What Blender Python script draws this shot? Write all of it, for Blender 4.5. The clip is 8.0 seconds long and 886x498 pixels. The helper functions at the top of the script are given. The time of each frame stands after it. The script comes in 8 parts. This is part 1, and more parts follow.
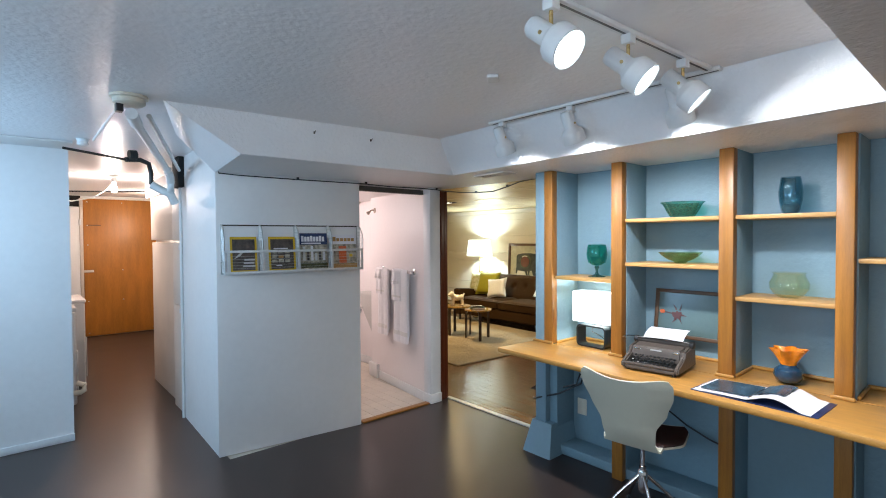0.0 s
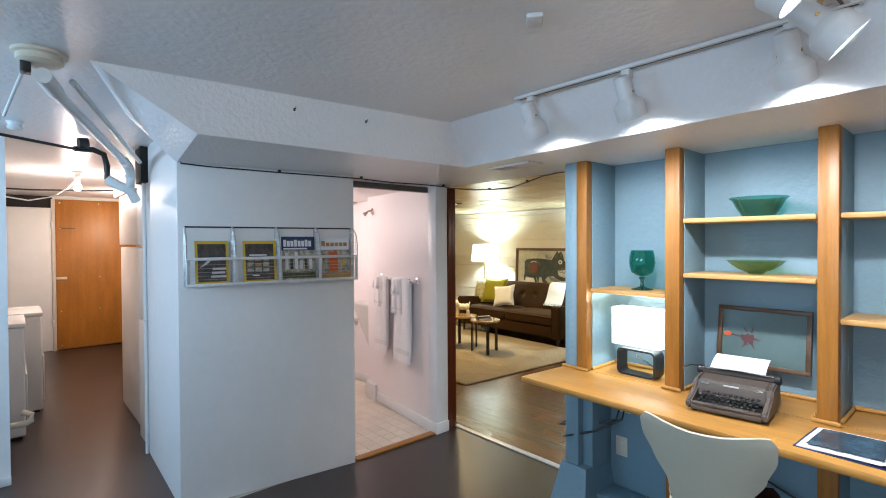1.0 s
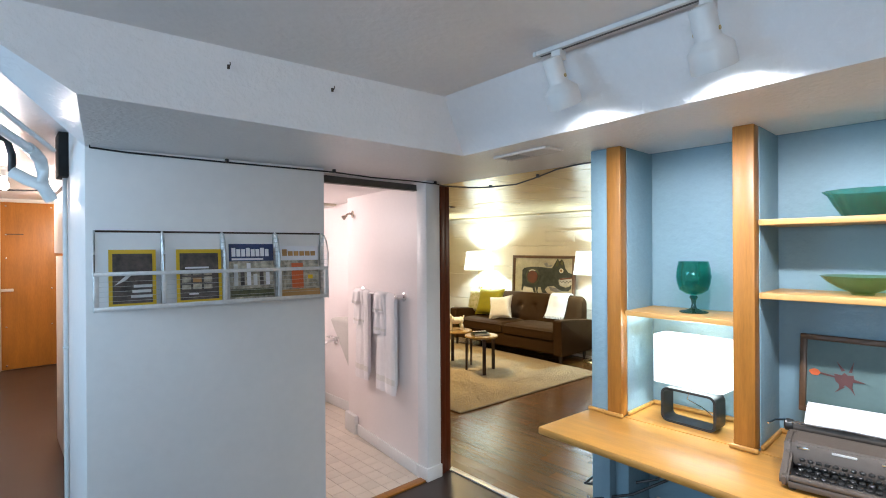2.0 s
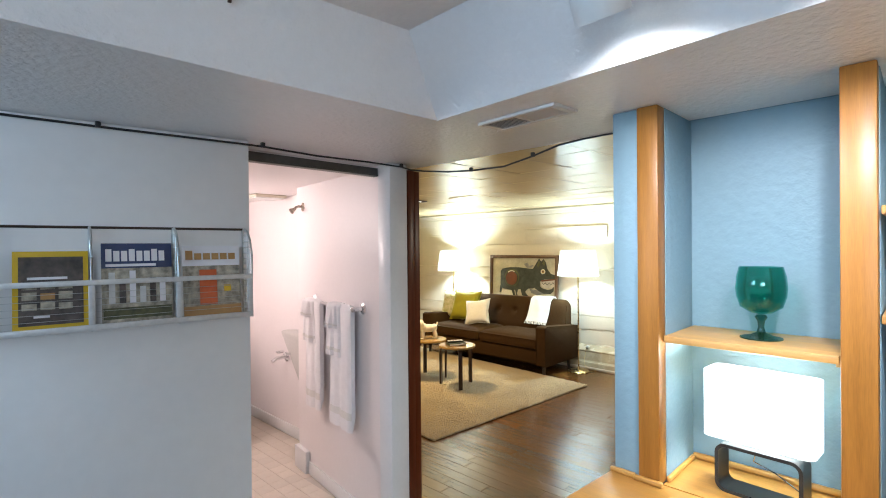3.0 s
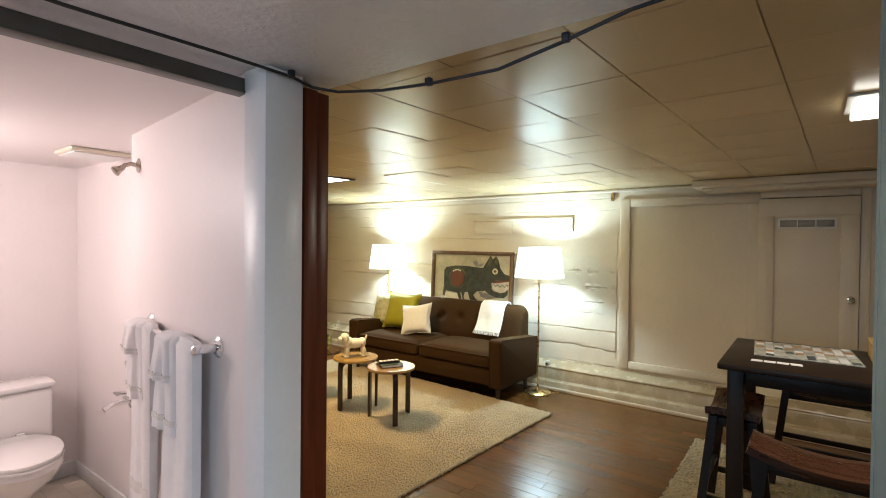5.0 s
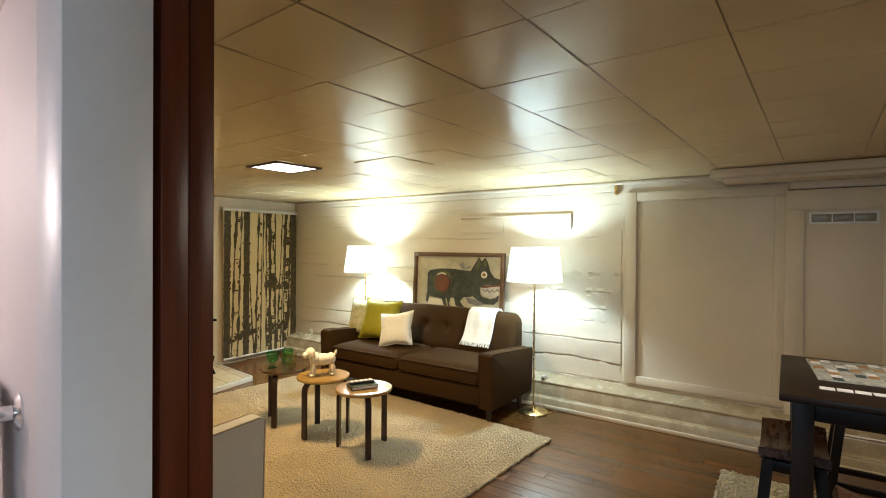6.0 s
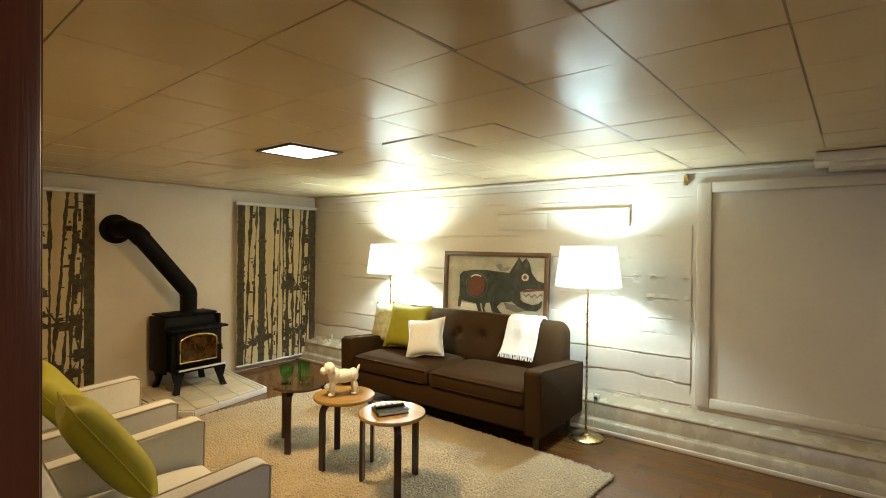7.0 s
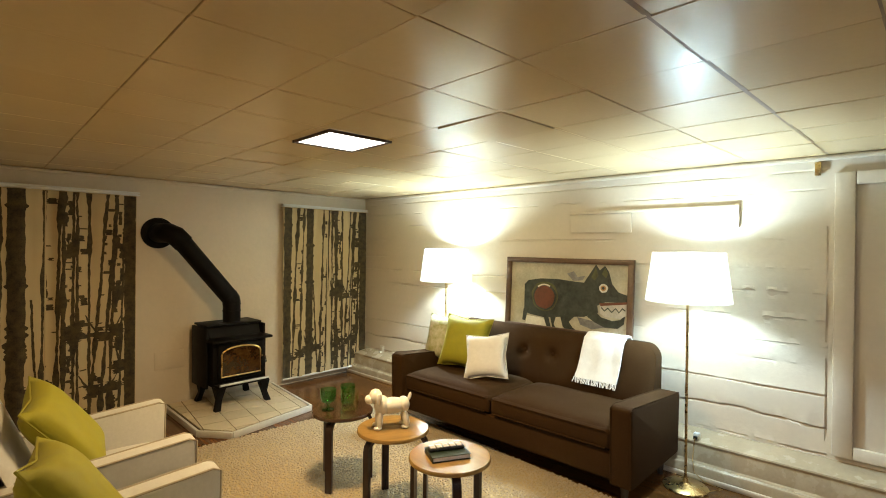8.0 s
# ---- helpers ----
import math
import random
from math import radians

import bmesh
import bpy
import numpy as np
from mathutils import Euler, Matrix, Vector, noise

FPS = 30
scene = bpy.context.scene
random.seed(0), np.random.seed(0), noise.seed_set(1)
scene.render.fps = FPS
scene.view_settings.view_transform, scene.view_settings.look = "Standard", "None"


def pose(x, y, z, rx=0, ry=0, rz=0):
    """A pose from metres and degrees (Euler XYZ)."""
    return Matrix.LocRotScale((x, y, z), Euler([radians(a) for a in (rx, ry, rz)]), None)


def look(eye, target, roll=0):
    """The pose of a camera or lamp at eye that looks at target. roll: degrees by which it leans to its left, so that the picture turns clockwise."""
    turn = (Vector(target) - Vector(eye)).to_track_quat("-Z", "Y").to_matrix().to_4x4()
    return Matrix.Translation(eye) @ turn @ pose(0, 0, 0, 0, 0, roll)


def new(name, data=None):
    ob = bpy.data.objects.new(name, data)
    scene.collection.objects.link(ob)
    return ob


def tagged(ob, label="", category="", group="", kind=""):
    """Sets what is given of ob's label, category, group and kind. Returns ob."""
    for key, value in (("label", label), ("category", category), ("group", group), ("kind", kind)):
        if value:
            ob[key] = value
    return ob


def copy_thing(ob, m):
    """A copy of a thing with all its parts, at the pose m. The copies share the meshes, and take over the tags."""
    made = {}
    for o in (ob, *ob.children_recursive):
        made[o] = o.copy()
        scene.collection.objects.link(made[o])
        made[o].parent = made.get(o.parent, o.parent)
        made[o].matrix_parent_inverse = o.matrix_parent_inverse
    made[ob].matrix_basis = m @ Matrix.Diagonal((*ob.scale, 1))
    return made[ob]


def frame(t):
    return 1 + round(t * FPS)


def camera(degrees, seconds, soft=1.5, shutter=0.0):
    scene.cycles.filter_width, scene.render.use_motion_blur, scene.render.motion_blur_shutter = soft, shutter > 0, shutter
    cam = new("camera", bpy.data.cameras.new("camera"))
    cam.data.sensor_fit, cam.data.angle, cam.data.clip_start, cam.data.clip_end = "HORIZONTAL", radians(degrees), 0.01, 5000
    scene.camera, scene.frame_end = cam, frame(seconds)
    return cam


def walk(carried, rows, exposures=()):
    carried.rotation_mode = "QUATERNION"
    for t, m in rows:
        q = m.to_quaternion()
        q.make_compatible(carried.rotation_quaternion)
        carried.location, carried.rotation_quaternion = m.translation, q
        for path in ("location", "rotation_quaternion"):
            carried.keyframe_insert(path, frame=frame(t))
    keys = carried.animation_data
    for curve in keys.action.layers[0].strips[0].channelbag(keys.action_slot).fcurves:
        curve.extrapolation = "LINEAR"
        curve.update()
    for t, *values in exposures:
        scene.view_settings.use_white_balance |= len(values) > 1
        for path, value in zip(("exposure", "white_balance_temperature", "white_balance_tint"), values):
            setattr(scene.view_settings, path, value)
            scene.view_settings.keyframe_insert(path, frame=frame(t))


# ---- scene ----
cam = camera(84.2, 8.0, 1.0)
PATH = [
    (0, (-0.088, 0.215, 1.5), (1.232, 1.718, 1.455), -0.3),
    (0.5, (0.075, 0.452, 1.502), (1.39, 1.958, 1.461), -0.2),
    (1, (0.253, 0.706, 1.503), (1.576, 2.206, 1.474), -0.3),
    (1.5, (0.468, 0.951, 1.51), (1.794, 2.447, 1.494), -0.5),
    (1.7, (0.546, 1.043, 1.513), (1.879, 2.534, 1.504), -0.5),
    (2.8, (1.03, 1.566, 1.513), (2.445, 2.979, 1.506), -0.3),
    (3, (1.128, 1.652, 1.519), (2.558, 3.051, 1.51), -0.5),
    (3.5, (1.331, 1.868, 1.5), (2.806, 3.218, 1.497), -0.4),
    (4, (1.534, 2.079, 1.502), (3.045, 3.39, 1.491), -0.0),
    (4.5, (1.761, 2.277, 1.507), (3.313, 3.539, 1.484), 0.6),
    (5, (1.992, 2.472, 1.498), (3.595, 3.668, 1.47), 0.6),
    (5.2, (2.089, 2.543, 1.481), (3.708, 3.718, 1.477), 0.8),
    (6.3, (2.607, 2.935, 1.465), (4.246, 4.08, 1.447), 0.3),
    (6.5, (2.67, 3.038, 1.463), (4.307, 4.188, 1.445), 0.3),
    (7, (2.871, 3.247, 1.462), (4.46, 4.461, 1.442), 0.6),
    (7.5, (3.08, 3.435, 1.476), (4.599, 4.736, 1.453), 0.6),
    (8, (3.253, 3.634, 1.476), (4.7, 5.014, 1.467), 0.6),
]
walk(cam, [(t, look(eye, target, roll)) for t, eye, target, roll in PATH], [(0.0, 0.12), (1.5, 0.26), (3.0, 0.38), (3.8, 0.36), (4.6, 0.20), (6.5, 0.17), (8.0, 0.11)])

# ---- light ----
world = bpy.data.worlds.new("sky")
scene.world = world
world.use_nodes = True
_wn = world.node_tree.nodes
_sky = _wn.new("ShaderNodeTexSky")
_sky.sky_type, _sky.sun_disc = "NISHITA", False
_sky.sun_elevation, _sky.sun_rotation = radians(35), radians(200)
world.node_tree.links.new(_sky.outputs[0], _wn["Background"].inputs[0])
_wn["Background"].inputs[1].default_value = 0.1


def lamp(name, kind, energy, colour, m, size=0.05, size_y=None, angle=None, blend=0.4):
    """A light source."""
    d = bpy.data.lights.new(name, kind)
    d.energy, d.color = energy, colour
    if kind == "AREA":
        d.shape, d.size, d.size_y = "RECTANGLE", size, size_y or size
    elif kind == "SPOT":
        d.shadow_soft_size, d.spot_size, d.spot_blend = size, radians(angle), blend
    else:
        d.shadow_soft_size = size
    ob = new(name, d)
    ob.matrix_world = m
    return ob


TUNGSTEN = (0.60, 0.84, 1.0)
COOL = (0.78, 0.92, 1.0)
SPOTWHITE = (0.88, 0.92, 1.0)
# daylight from two unseen west windows of the hall; the second is added
lamp("unseen_window_light", "AREA", 26, (0.40, 0.68, 1.0), look((-1.22, 3.7, 1.75), (1.0, 4.1, 1.5)), 1.4, 0.5)
# added fill: lifts the magazine wall and the ceiling
lamp("unseen_window_light", "AREA", 30, (0.62, 0.80, 1.0), look((-1.22, 0.6, 1.65), (1.0, 1.6, 1.65)), 1.4, 0.45)
# track heads: where each stem leaves the rail, which way its bulb looks, and its power
HEADS = [((1.05, 1.05), (0.02, -0.74, -0.62), 60), ((1.44, 1.03), (0.20, -0.70, -0.66), 46), ((1.81, 1.01), (0.26, -0.66, -0.70), 26),
         ((2.045, 2.12), (0.46, -0.02, -0.88), 34), ((2.045, 1.66), (0.46, -0.04, -0.88), 42), ((2.045, 1.13), (0.46, -0.06, -0.88), 40)]
HEAD_DROP = 0.125
for (hx, hy), hd, hp in HEADS:
    d = Vector(hd).normalized()
    at = Vector((hx, hy, 2.18 - HEAD_DROP)) + d * 0.086
    lamp("track_spot", "SPOT", hp, SPOTWHITE, look(at, at + d), 0.03, None, 144, 0.8)
# bare bulbs in the corridor
lamp("corridor_bulb_light", "POINT", 30, (1.0, 0.82, 0.76), pose(0.73, 6.48, 1.98), 0.04)
lamp("corridor_bulb_light", "POINT", 24, (1.0, 0.80, 0.66), pose(1.42, 8.2, 1.96), 0.04)
# lamp added for the lit bathroom, out of view; no fitting or basin built
lamp("unseen_bath_lamp", "POINT", 18.5, (1.0, 0.87, 0.865), pose(2.0, 5.25, 1.74), 0.12)
# bulbs in the shades
lamp("floor_lamp_bulb_light", "POINT", 60, TUNGSTEN, pose(6.50, 4.63, 1.335), 0.05)
lamp("floor_lamp_bulb_light", "POINT", 84, (0.69, 0.91, 1.0), pose(6.62, 6.80, 1.335), 0.05)
lamp("desk_lamp_bulb_light", "POINT", 10, (0.80, 0.95, 1.0), pose(2.84, 1.995, 1.07), 0.04)
# recessed panel in the living room's ceiling
lamp("panel_light", "AREA", 36, (1.0, 0.70, 0.33), look((4.775, 5.84, 2.015), (4.775, 5.84, 0)), 0.3)
# second panel of the same kind over the games table
lamp("panel_light", "AREA", 14, (1.0, 0.90, 0.74), look((4.40, 2.22, 1.985), (4.40, 2.22, 0)), 0.25)


# ---- materials ----
def mat(name, col, rough=0.5, metal=0.0, var=0.12, scale=6.0, bump=0.15, bscale=60.0, stretch=(1, 1, 1), spec=0.5,
        coat=0.0, sheen=0.0, rand=0.0, isle=0.0, dirt=0.0, rvar=0.1, bdist=0.003, col2=None, wave=0.0):
    """A surface with broad and fine variation of colour, gloss and relief at true scale."""
    m = bpy.data.materials.new(name)
    m.use_nodes = True
    nt, nd = m.node_tree, m.node_tree.nodes
    L = nt.links.new
    b = nd["Principled BSDF"]
    b.inputs["Metallic"].default_value = metal
    b.inputs["Specular IOR Level"].default_value = spec
    b.inputs["Coat Weight"].default_value = coat
    b.inputs["Sheen Weight"].default_value = sheen
    tc = nd.new("ShaderNodeTexCoord")
    mp = nd.new("ShaderNodeMapping")
    mp.inputs["Scale"].default_value = stretch
    L(tc.outputs["Object"], mp.inputs["Vector"])
    n1 = nd.new("ShaderNodeTexNoise")
    n1.inputs["Scale"].default_value, n1.inputs["Detail"].default_value = scale, 6
    n2 = nd.new("ShaderNodeTexNoise")
    n2.inputs["Scale"].default_value, n2.inputs["Detail"].default_value = bscale, 4
    for n in (n1, n2):
        L(mp.outputs[0], n.inputs["Vector"])
    add = nd.new("ShaderNodeMath")
    add.operation = "MULTIPLY_ADD"
    L(n2.outputs["Fac"], add.inputs[0])
    add.inputs[1].default_value = 0.5
    L(n1.outputs["Fac"], add.inputs[2])
    ramp = nd.new("ShaderNodeMapRange")
    ramp.inputs["From Min"].default_value, ramp.inputs["From Max"].default_value = 0.45, 1.05
    L(add.outputs[0], ramp.inputs["Value"])
    mix = nd.new("ShaderNodeMix")
    mix.data_type = "RGBA"
    lo = tuple(max(0.0, c * (1 - var)) for c in col)
    hi = tuple(min(1.0, c * (1 + var * 0.7)) for c in col) if col2 is None else col2
    mix.inputs[6].default_value, mix.inputs[7].default_value = (*lo, 1), (*hi, 1)
    L(ramp.outputs[0], mix.inputs[0])
    out = mix.outputs[2]
    if rand or isle:
        if rand:
            src = nd.new("ShaderNodeObjectInfo").outputs["Random"]
        else:
            src = nd.new("ShaderNodeNewGeometry").outputs["Random Per Island"]
        amt = rand or isle
        mr = nd.new("ShaderNodeMapRange")
        mr.inputs["To Min"].default_value, mr.inputs["To Max"].default_value = 1 - amt, 1 + amt
        L(src, mr.inputs["Value"])
        mul = nd.new("ShaderNodeVectorMath")
        mul.operation = "SCALE"
        L(out, mul.inputs[0])
        L(mr.outputs[0], mul.inputs["Scale"])
        out = mul.outputs[0]
    if dirt:
        n3 = nd.new("ShaderNodeTexNoise")
        n3.inputs["Scale"].default_value, n3.inputs["Detail"].default_value = 2.3, 9
        n3.inputs["Roughness"].default_value = 0.7
        L(tc.outputs["Object"], n3.inputs["Vector"])
        dr = nd.new("ShaderNodeMapRange")
        dr.inputs["From Min"].default_value, dr.inputs["From Max"].default_value = 0.56, 0.8
        dr.inputs["To Max"].default_value = dirt
        L(n3.outputs["Fac"], dr.inputs["Value"])
        dm = nd.new("ShaderNodeMix")
        dm.data_type = "RGBA"
        dm.inputs[7].default_value = (col[0] * 0.45, col[1] * 0.4, col[2] * 0.33, 1)
        L(dr.outputs[0], dm.inputs[0])
        L(out, dm.inputs[6])
        out = dm.outputs[2]
    L(out, b.inputs["Base Color"])
    rr = nd.new("ShaderNodeMapRange")
    rr.inputs["To Min"].default_value, rr.inputs["To Max"].default_value = max(0.02, rough - rvar), min(1, rough + rvar)
    L(n1.outputs["Fac"], rr.inputs["Value"])
    L(rr.outputs[0], b.inputs["Roughness"])
    if bump:
        bp = nd.new("ShaderNodeBump")
        bp.inputs["Strength"].default_value, bp.inputs["Distance"].default_value = bump, bdist
        L(n2.outputs["Fac"], bp.inputs["Height"])
        L(bp.outputs[0], b.inputs["Normal"])
    return m


def glow(name, col, strength):
    m = bpy.data.materials.new(name)
    m.use_nodes = True
    b = m.node_tree.nodes["Principled BSDF"]
    b.inputs["Base Color"].default_value = (0.8, 0.8, 0.8, 1)
    b.inputs["Emission Color"].default_value = (*col, 1)
    b.inputs["Emission Strength"].default_value = strength
    return m


def glassy(name, col, rough=0.03):
    """Thin tinted glass: clear tint with a gloss that grows towards the rim."""
    m = bpy.data.materials.new(name)
    m.use_nodes = True
    nt = m.node_tree
    nd = nt.nodes
    nd.remove(nd["Principled BSDF"])
    t, g, x, f = nd.new("ShaderNodeBsdfTransparent"), nd.new("ShaderNodeBsdfGlossy"), nd.new("ShaderNodeMixShader"), nd.new("ShaderNodeLayerWeight")
    t.inputs[0].default_value = (*(c ** 0.32 for c in col), 1)
    g.inputs["Roughness"].default_value = rough
    f.inputs["Blend"].default_value = 0.5
    p, q = nd.new("ShaderNodeMath"), nd.new("ShaderNodeMath")
    p.operation, q.operation = "POWER", "MULTIPLY_ADD"
    p.inputs[1].default_value = 3.5
    q.inputs[1].default_value, q.inputs[2].default_value = 0.45, 0.05
    nt.links.new(f.outputs["Facing"], p.inputs[0])
    nt.links.new(p.outputs[0], q.inputs[0])
    nt.links.new(q.outputs[0], x.inputs[0])
    nt.links.new(t.outputs[0], x.inputs[1])
    nt.links.new(g.outputs[0], x.inputs[2])
    nt.links.new(x.outputs[0], nd["Material Output"].inputs[0])
    return m


def shade_cloth(name, col, through_amount):
    """Lampshade cloth that lets part of the light through."""
    m = bpy.data.materials.new(name)
    m.use_nodes = True
    nt = m.node_tree
    nd = nt.nodes
    nd.remove(nd["Principled BSDF"])
    d, t, x = nd.new("ShaderNodeBsdfDiffuse"), nd.new("ShaderNodeBsdfTranslucent"), nd.new("ShaderNodeMixShader")
    w = nd.new("ShaderNodeTexNoise")
    w.inputs["Scale"].default_value = 300
    bp = nd.new("ShaderNodeBump")
    bp.inputs["Strength"].default_value, bp.inputs["Distance"].default_value = 0.2, 0.001
    nt.links.new(w.outputs["Fac"], bp.inputs["Height"])
    nt.links.new(bp.outputs[0], d.inputs["Normal"])
    d.inputs[0].default_value = t.inputs[0].default_value = (*col, 1)
    x.inputs[0].default_value = through_amount
    nt.links.new(d.outputs[0], x.inputs[1])
    nt.links.new(t.outputs[0], x.inputs[2])
    nt.links.new(x.outputs[0], nd["Material Output"].inputs[0])
    return m


M = {}
M["ceil"] = mat("ceiling_paint", (0.86, 0.85, 0.85), 0.33, var=0.04, scale=2, bump=0.55, bscale=34, bdist=0.007, dirt=0.06)
M["soffit"] = mat("soffit_paint", (0.87, 0.865, 0.865), 0.38, var=0.04, scale=2, bump=0.8, bscale=48, bdist=0.007, dirt=0.04)
M["white"] = mat("wall_paint", (0.83, 0.815, 0.795), 0.5, var=0.05, scale=1.6, bump=0.22, bscale=22, bdist=0.004, dirt=0.05)
M["bathwall"] = mat("bath_paint", (0.84, 0.785, 0.77), 0.45, var=0.03, scale=2, bump=0.12, bscale=40)
M["trimwhite"] = mat("trim_paint", (0.80, 0.80, 0.79), 0.35, var=0.05, scale=5, bump=0.1, bscale=50, dirt=0.1)
M["blue"] = mat("blue_paint", (0.205, 0.318, 0.375), 0.5, var=0.06, scale=2, bump=0.6, bscale=38, bdist=0.005)
M["cream"] = mat("cream_paint", (0.67, 0.575, 0.445), 0.42, var=0.06, scale=2.2, bump=0.35, bscale=30, bdist=0.004, dirt=0.10)
M["ctile"] = mat("ceiling_tile_paint", (0.66, 0.505, 0.28), 0.21, var=0.04, scale=2.0, bump=0.08, bscale=45, isle=0.04, rvar=0.015)
M["groove"] = mat("groove_brown", (0.06, 0.034, 0.015), 0.9)
M["hallfloor"] = mat("painted_concrete", (0.044, 0.030, 0.026), 0.33, var=0.15, scale=2.0, bump=0.0, rvar=0.04)
M["plank"] = mat("bamboo_plank", (0.120, 0.050, 0.012), 0.22, var=0.2, scale=3, bump=0.10, bscale=40, stretch=(14, 1.2, 14), rand=0.14, rvar=0.07)
M["subfloor"] = mat("floor_joint", (0.03, 0.016, 0.008), 0.6)
M["bathtile"] = mat("floor_tile_vinyl", (0.68, 0.60, 0.50), 0.35, var=0.08, scale=8, rand=0.05, isle=0.05)
M["grout"] = mat("grout", (0.58, 0.52, 0.45), 0.8)
M["birch"] = mat("birch_ply", (0.47, 0.230, 0.052), 0.36, var=0.22, scale=4, bump=0.05, bscale=30, stretch=(9, 0.9, 9), rvar=0.06)
M["shelfwood"] = mat("shelf_wood", (0.53, 0.295, 0.095), 0.42, var=0.22, scale=4, bump=0.06, bscale=30, stretch=(9, 0.9, 9))
M["fir"] = mat("fir_post", (0.37, 0.15, 0.024), 0.38, var=0.32, scale=3, bump=0.08, bscale=34, stretch=(16, 16, 0.9), rand=0.08)
M["door_ply"] = mat("plywood_door", (0.43, 0.165, 0.022), 0.40, var=0.28, scale=2.2, bump=0.06, bscale=20, stretch=(5, 5, 0.8), dirt=0.12)
M["brown"] = mat("stained_trim", (0.105, 0.021, 0.006), 0.34, var=0.35, scale=3, bump=0.08, bscale=30, stretch=(18, 18, 0.9))
M["black"] = mat("black_enamel", (0.018, 0.018, 0.018), 0.36, var=0.2, bump=0.05)
M["darksteel"] = mat("stove_iron", (0.005, 0.004, 0.0035), 0.6, spec=0.12, metal=0.0, var=0.3, scale=12, bump=0.2, bscale=90)
M["cable"] = mat("cable_rubber", (0.016, 0.016, 0.018), 0.45, bump=0.05)
M["chrome"] = mat("chrome", (0.82, 0.82, 0.83), 0.10, metal=1, var=0.04, bump=0.0, rvar=0.04)
M["oldchrome"] = mat("tarnished_chrome", (0.42, 0.36, 0.30), 0.28, metal=1, var=0.3, scale=30, bump=0.05)
M["brass"] = mat("aged_brass", (0.62, 0.44, 0.19), 0.28, metal=1, var=0.12, scale=20, bump=0.04)
M["gilt"] = mat("stove_door_brass", (0.62, 0.40, 0.13), 0.30, metal=0.8, var=0.2, scale=14)
M["wire"] = mat("galvanised_wire", (0.60, 0.60, 0.58), 0.34, metal=0.75, var=0.15, scale=30)
M["rackband"] = mat("zinc_band", (0.66, 0.66, 0.65), 0.40, metal=0.35, var=0.12, scale=30)
M["porcelain"] = mat("porcelain", (0.84, 0.82, 0.80), 0.10, var=0.02, bump=0.0, coat=0.4, rvar=0.03)
M["towel"] = mat("terry_cloth", (0.86, 0.84, 0.84), 0.95, var=0.04, scale=30, bump=0.3, bscale=260, sheen=0.3, bdist=0.003)
M["appliance"] = mat("white_enamel", (0.78, 0.76, 0.72), 0.25, var=0.03, scale=3, bump=0.02)
M["beige"] = mat("beige_board", (0.66, 0.58, 0.50), 0.5, var=0.1, scale=3, bump=0.1, dirt=0.12)
M["pvc"] = mat("painted_pipe", (0.74, 0.74, 0.72), 0.35, var=0.06, scale=12, bump=0.1, dirt=0.1)
M["detector"] = mat("aged_plastic", (0.70, 0.64, 0.52), 0.4, var=0.05)
M["plastic"] = mat("white_plastic", (0.78, 0.78, 0.76), 0.35, var=0.03)
M["head"] = mat("lamp_head_enamel", (0.76, 0.75, 0.73), 0.38, var=0.05, scale=14, bump=0.04)
# near-black: puts the shade of gaps and openings into the colour
M["dark"] = mat("dark_void", (0.012, 0.010, 0.009), 0.8)
M["sofa"] = mat("brown_tweed", (0.046, 0.0225, 0.0075), 0.95, var=0.38, scale=180, bump=0.4, bscale=420, spec=0.10, sheen=0.0, bdist=0.002)
M["sofaleg"] = mat("dark_leg", (0.03, 0.018, 0.012), 0.4)
M["cream_cloth"] = mat("armchair_cloth", (0.57, 0.555, 0.52), 0.9, var=0.08, scale=60, bump=0.4, bscale=350, sheen=0.3, bdist=0.002)
M["piping"] = mat("piping_cord", (0.36, 0.31, 0.23), 0.9)
M["green"] = mat("green_cushion", (0.30, 0.27, 0.008), 0.75, var=0.12, scale=14, bump=0.35, bscale=300, sheen=0.05, bdist=0.002)
M["whitecloth"] = mat("white_cushion", (0.76, 0.74, 0.70), 0.9, var=0.06, scale=30, bump=0.4, bscale=300, sheen=0.3, bdist=0.002)
M["floral"] = mat("printed_cushion", (0.72, 0.66, 0.50), 0.9, var=0.05, scale=15, bump=0.3, bscale=40, col2=(0.30, 0.30, 0.09))
M["throw"] = mat("knitted_throw", (0.82, 0.78, 0.69), 0.95, var=0.06, scale=50, bump=0.4, bscale=240, sheen=0.3, bdist=0.003)
M["rug"] = mat("wool_pile", (0.42, 0.345, 0.235), 0.97, var=0.10, scale=5, bump=0.4, bscale=180, sheen=0.2, isle=0.05, bdist=0.004)
M["rugback"] = mat("rug_edge", (0.44, 0.34, 0.185), 0.95)
M["stool_top"] = mat("stool_veneer", (0.33, 0.195, 0.055), 0.17, var=0.22, scale=4, bump=0.03, bscale=30, stretch=(10, 1, 10), coat=0.3)
M["stool_dark"] = mat("dark_stool_top", (0.055, 0.026, 0.012), 0.18, var=0.3, scale=4, bump=0.03, bscale=30, stretch=(10, 1, 10), coat=0.3)
M["stool_leg"] = mat("bent_leg", (0.026, 0.009, 0.005), 0.30, var=0.3, scale=5, bump=0.04, stretch=(12, 12, 1))
M["tablewood"] = mat("espresso_wood", (0.020, 0.012, 0.008), 0.38, spec=0.25, var=0.3, scale=5, bump=0.05)
M["benchwood"] = mat("saddle_seat_wood", (0.070, 0.028, 0.014), 0.28, var=0.35, scale=4, bump=0.05, stretch=(1, 10, 10))
M["shell"] = mat("lacquered_shell", (0.58, 0.55, 0.43), 0.32, var=0.04, scale=4, bump=0.02)
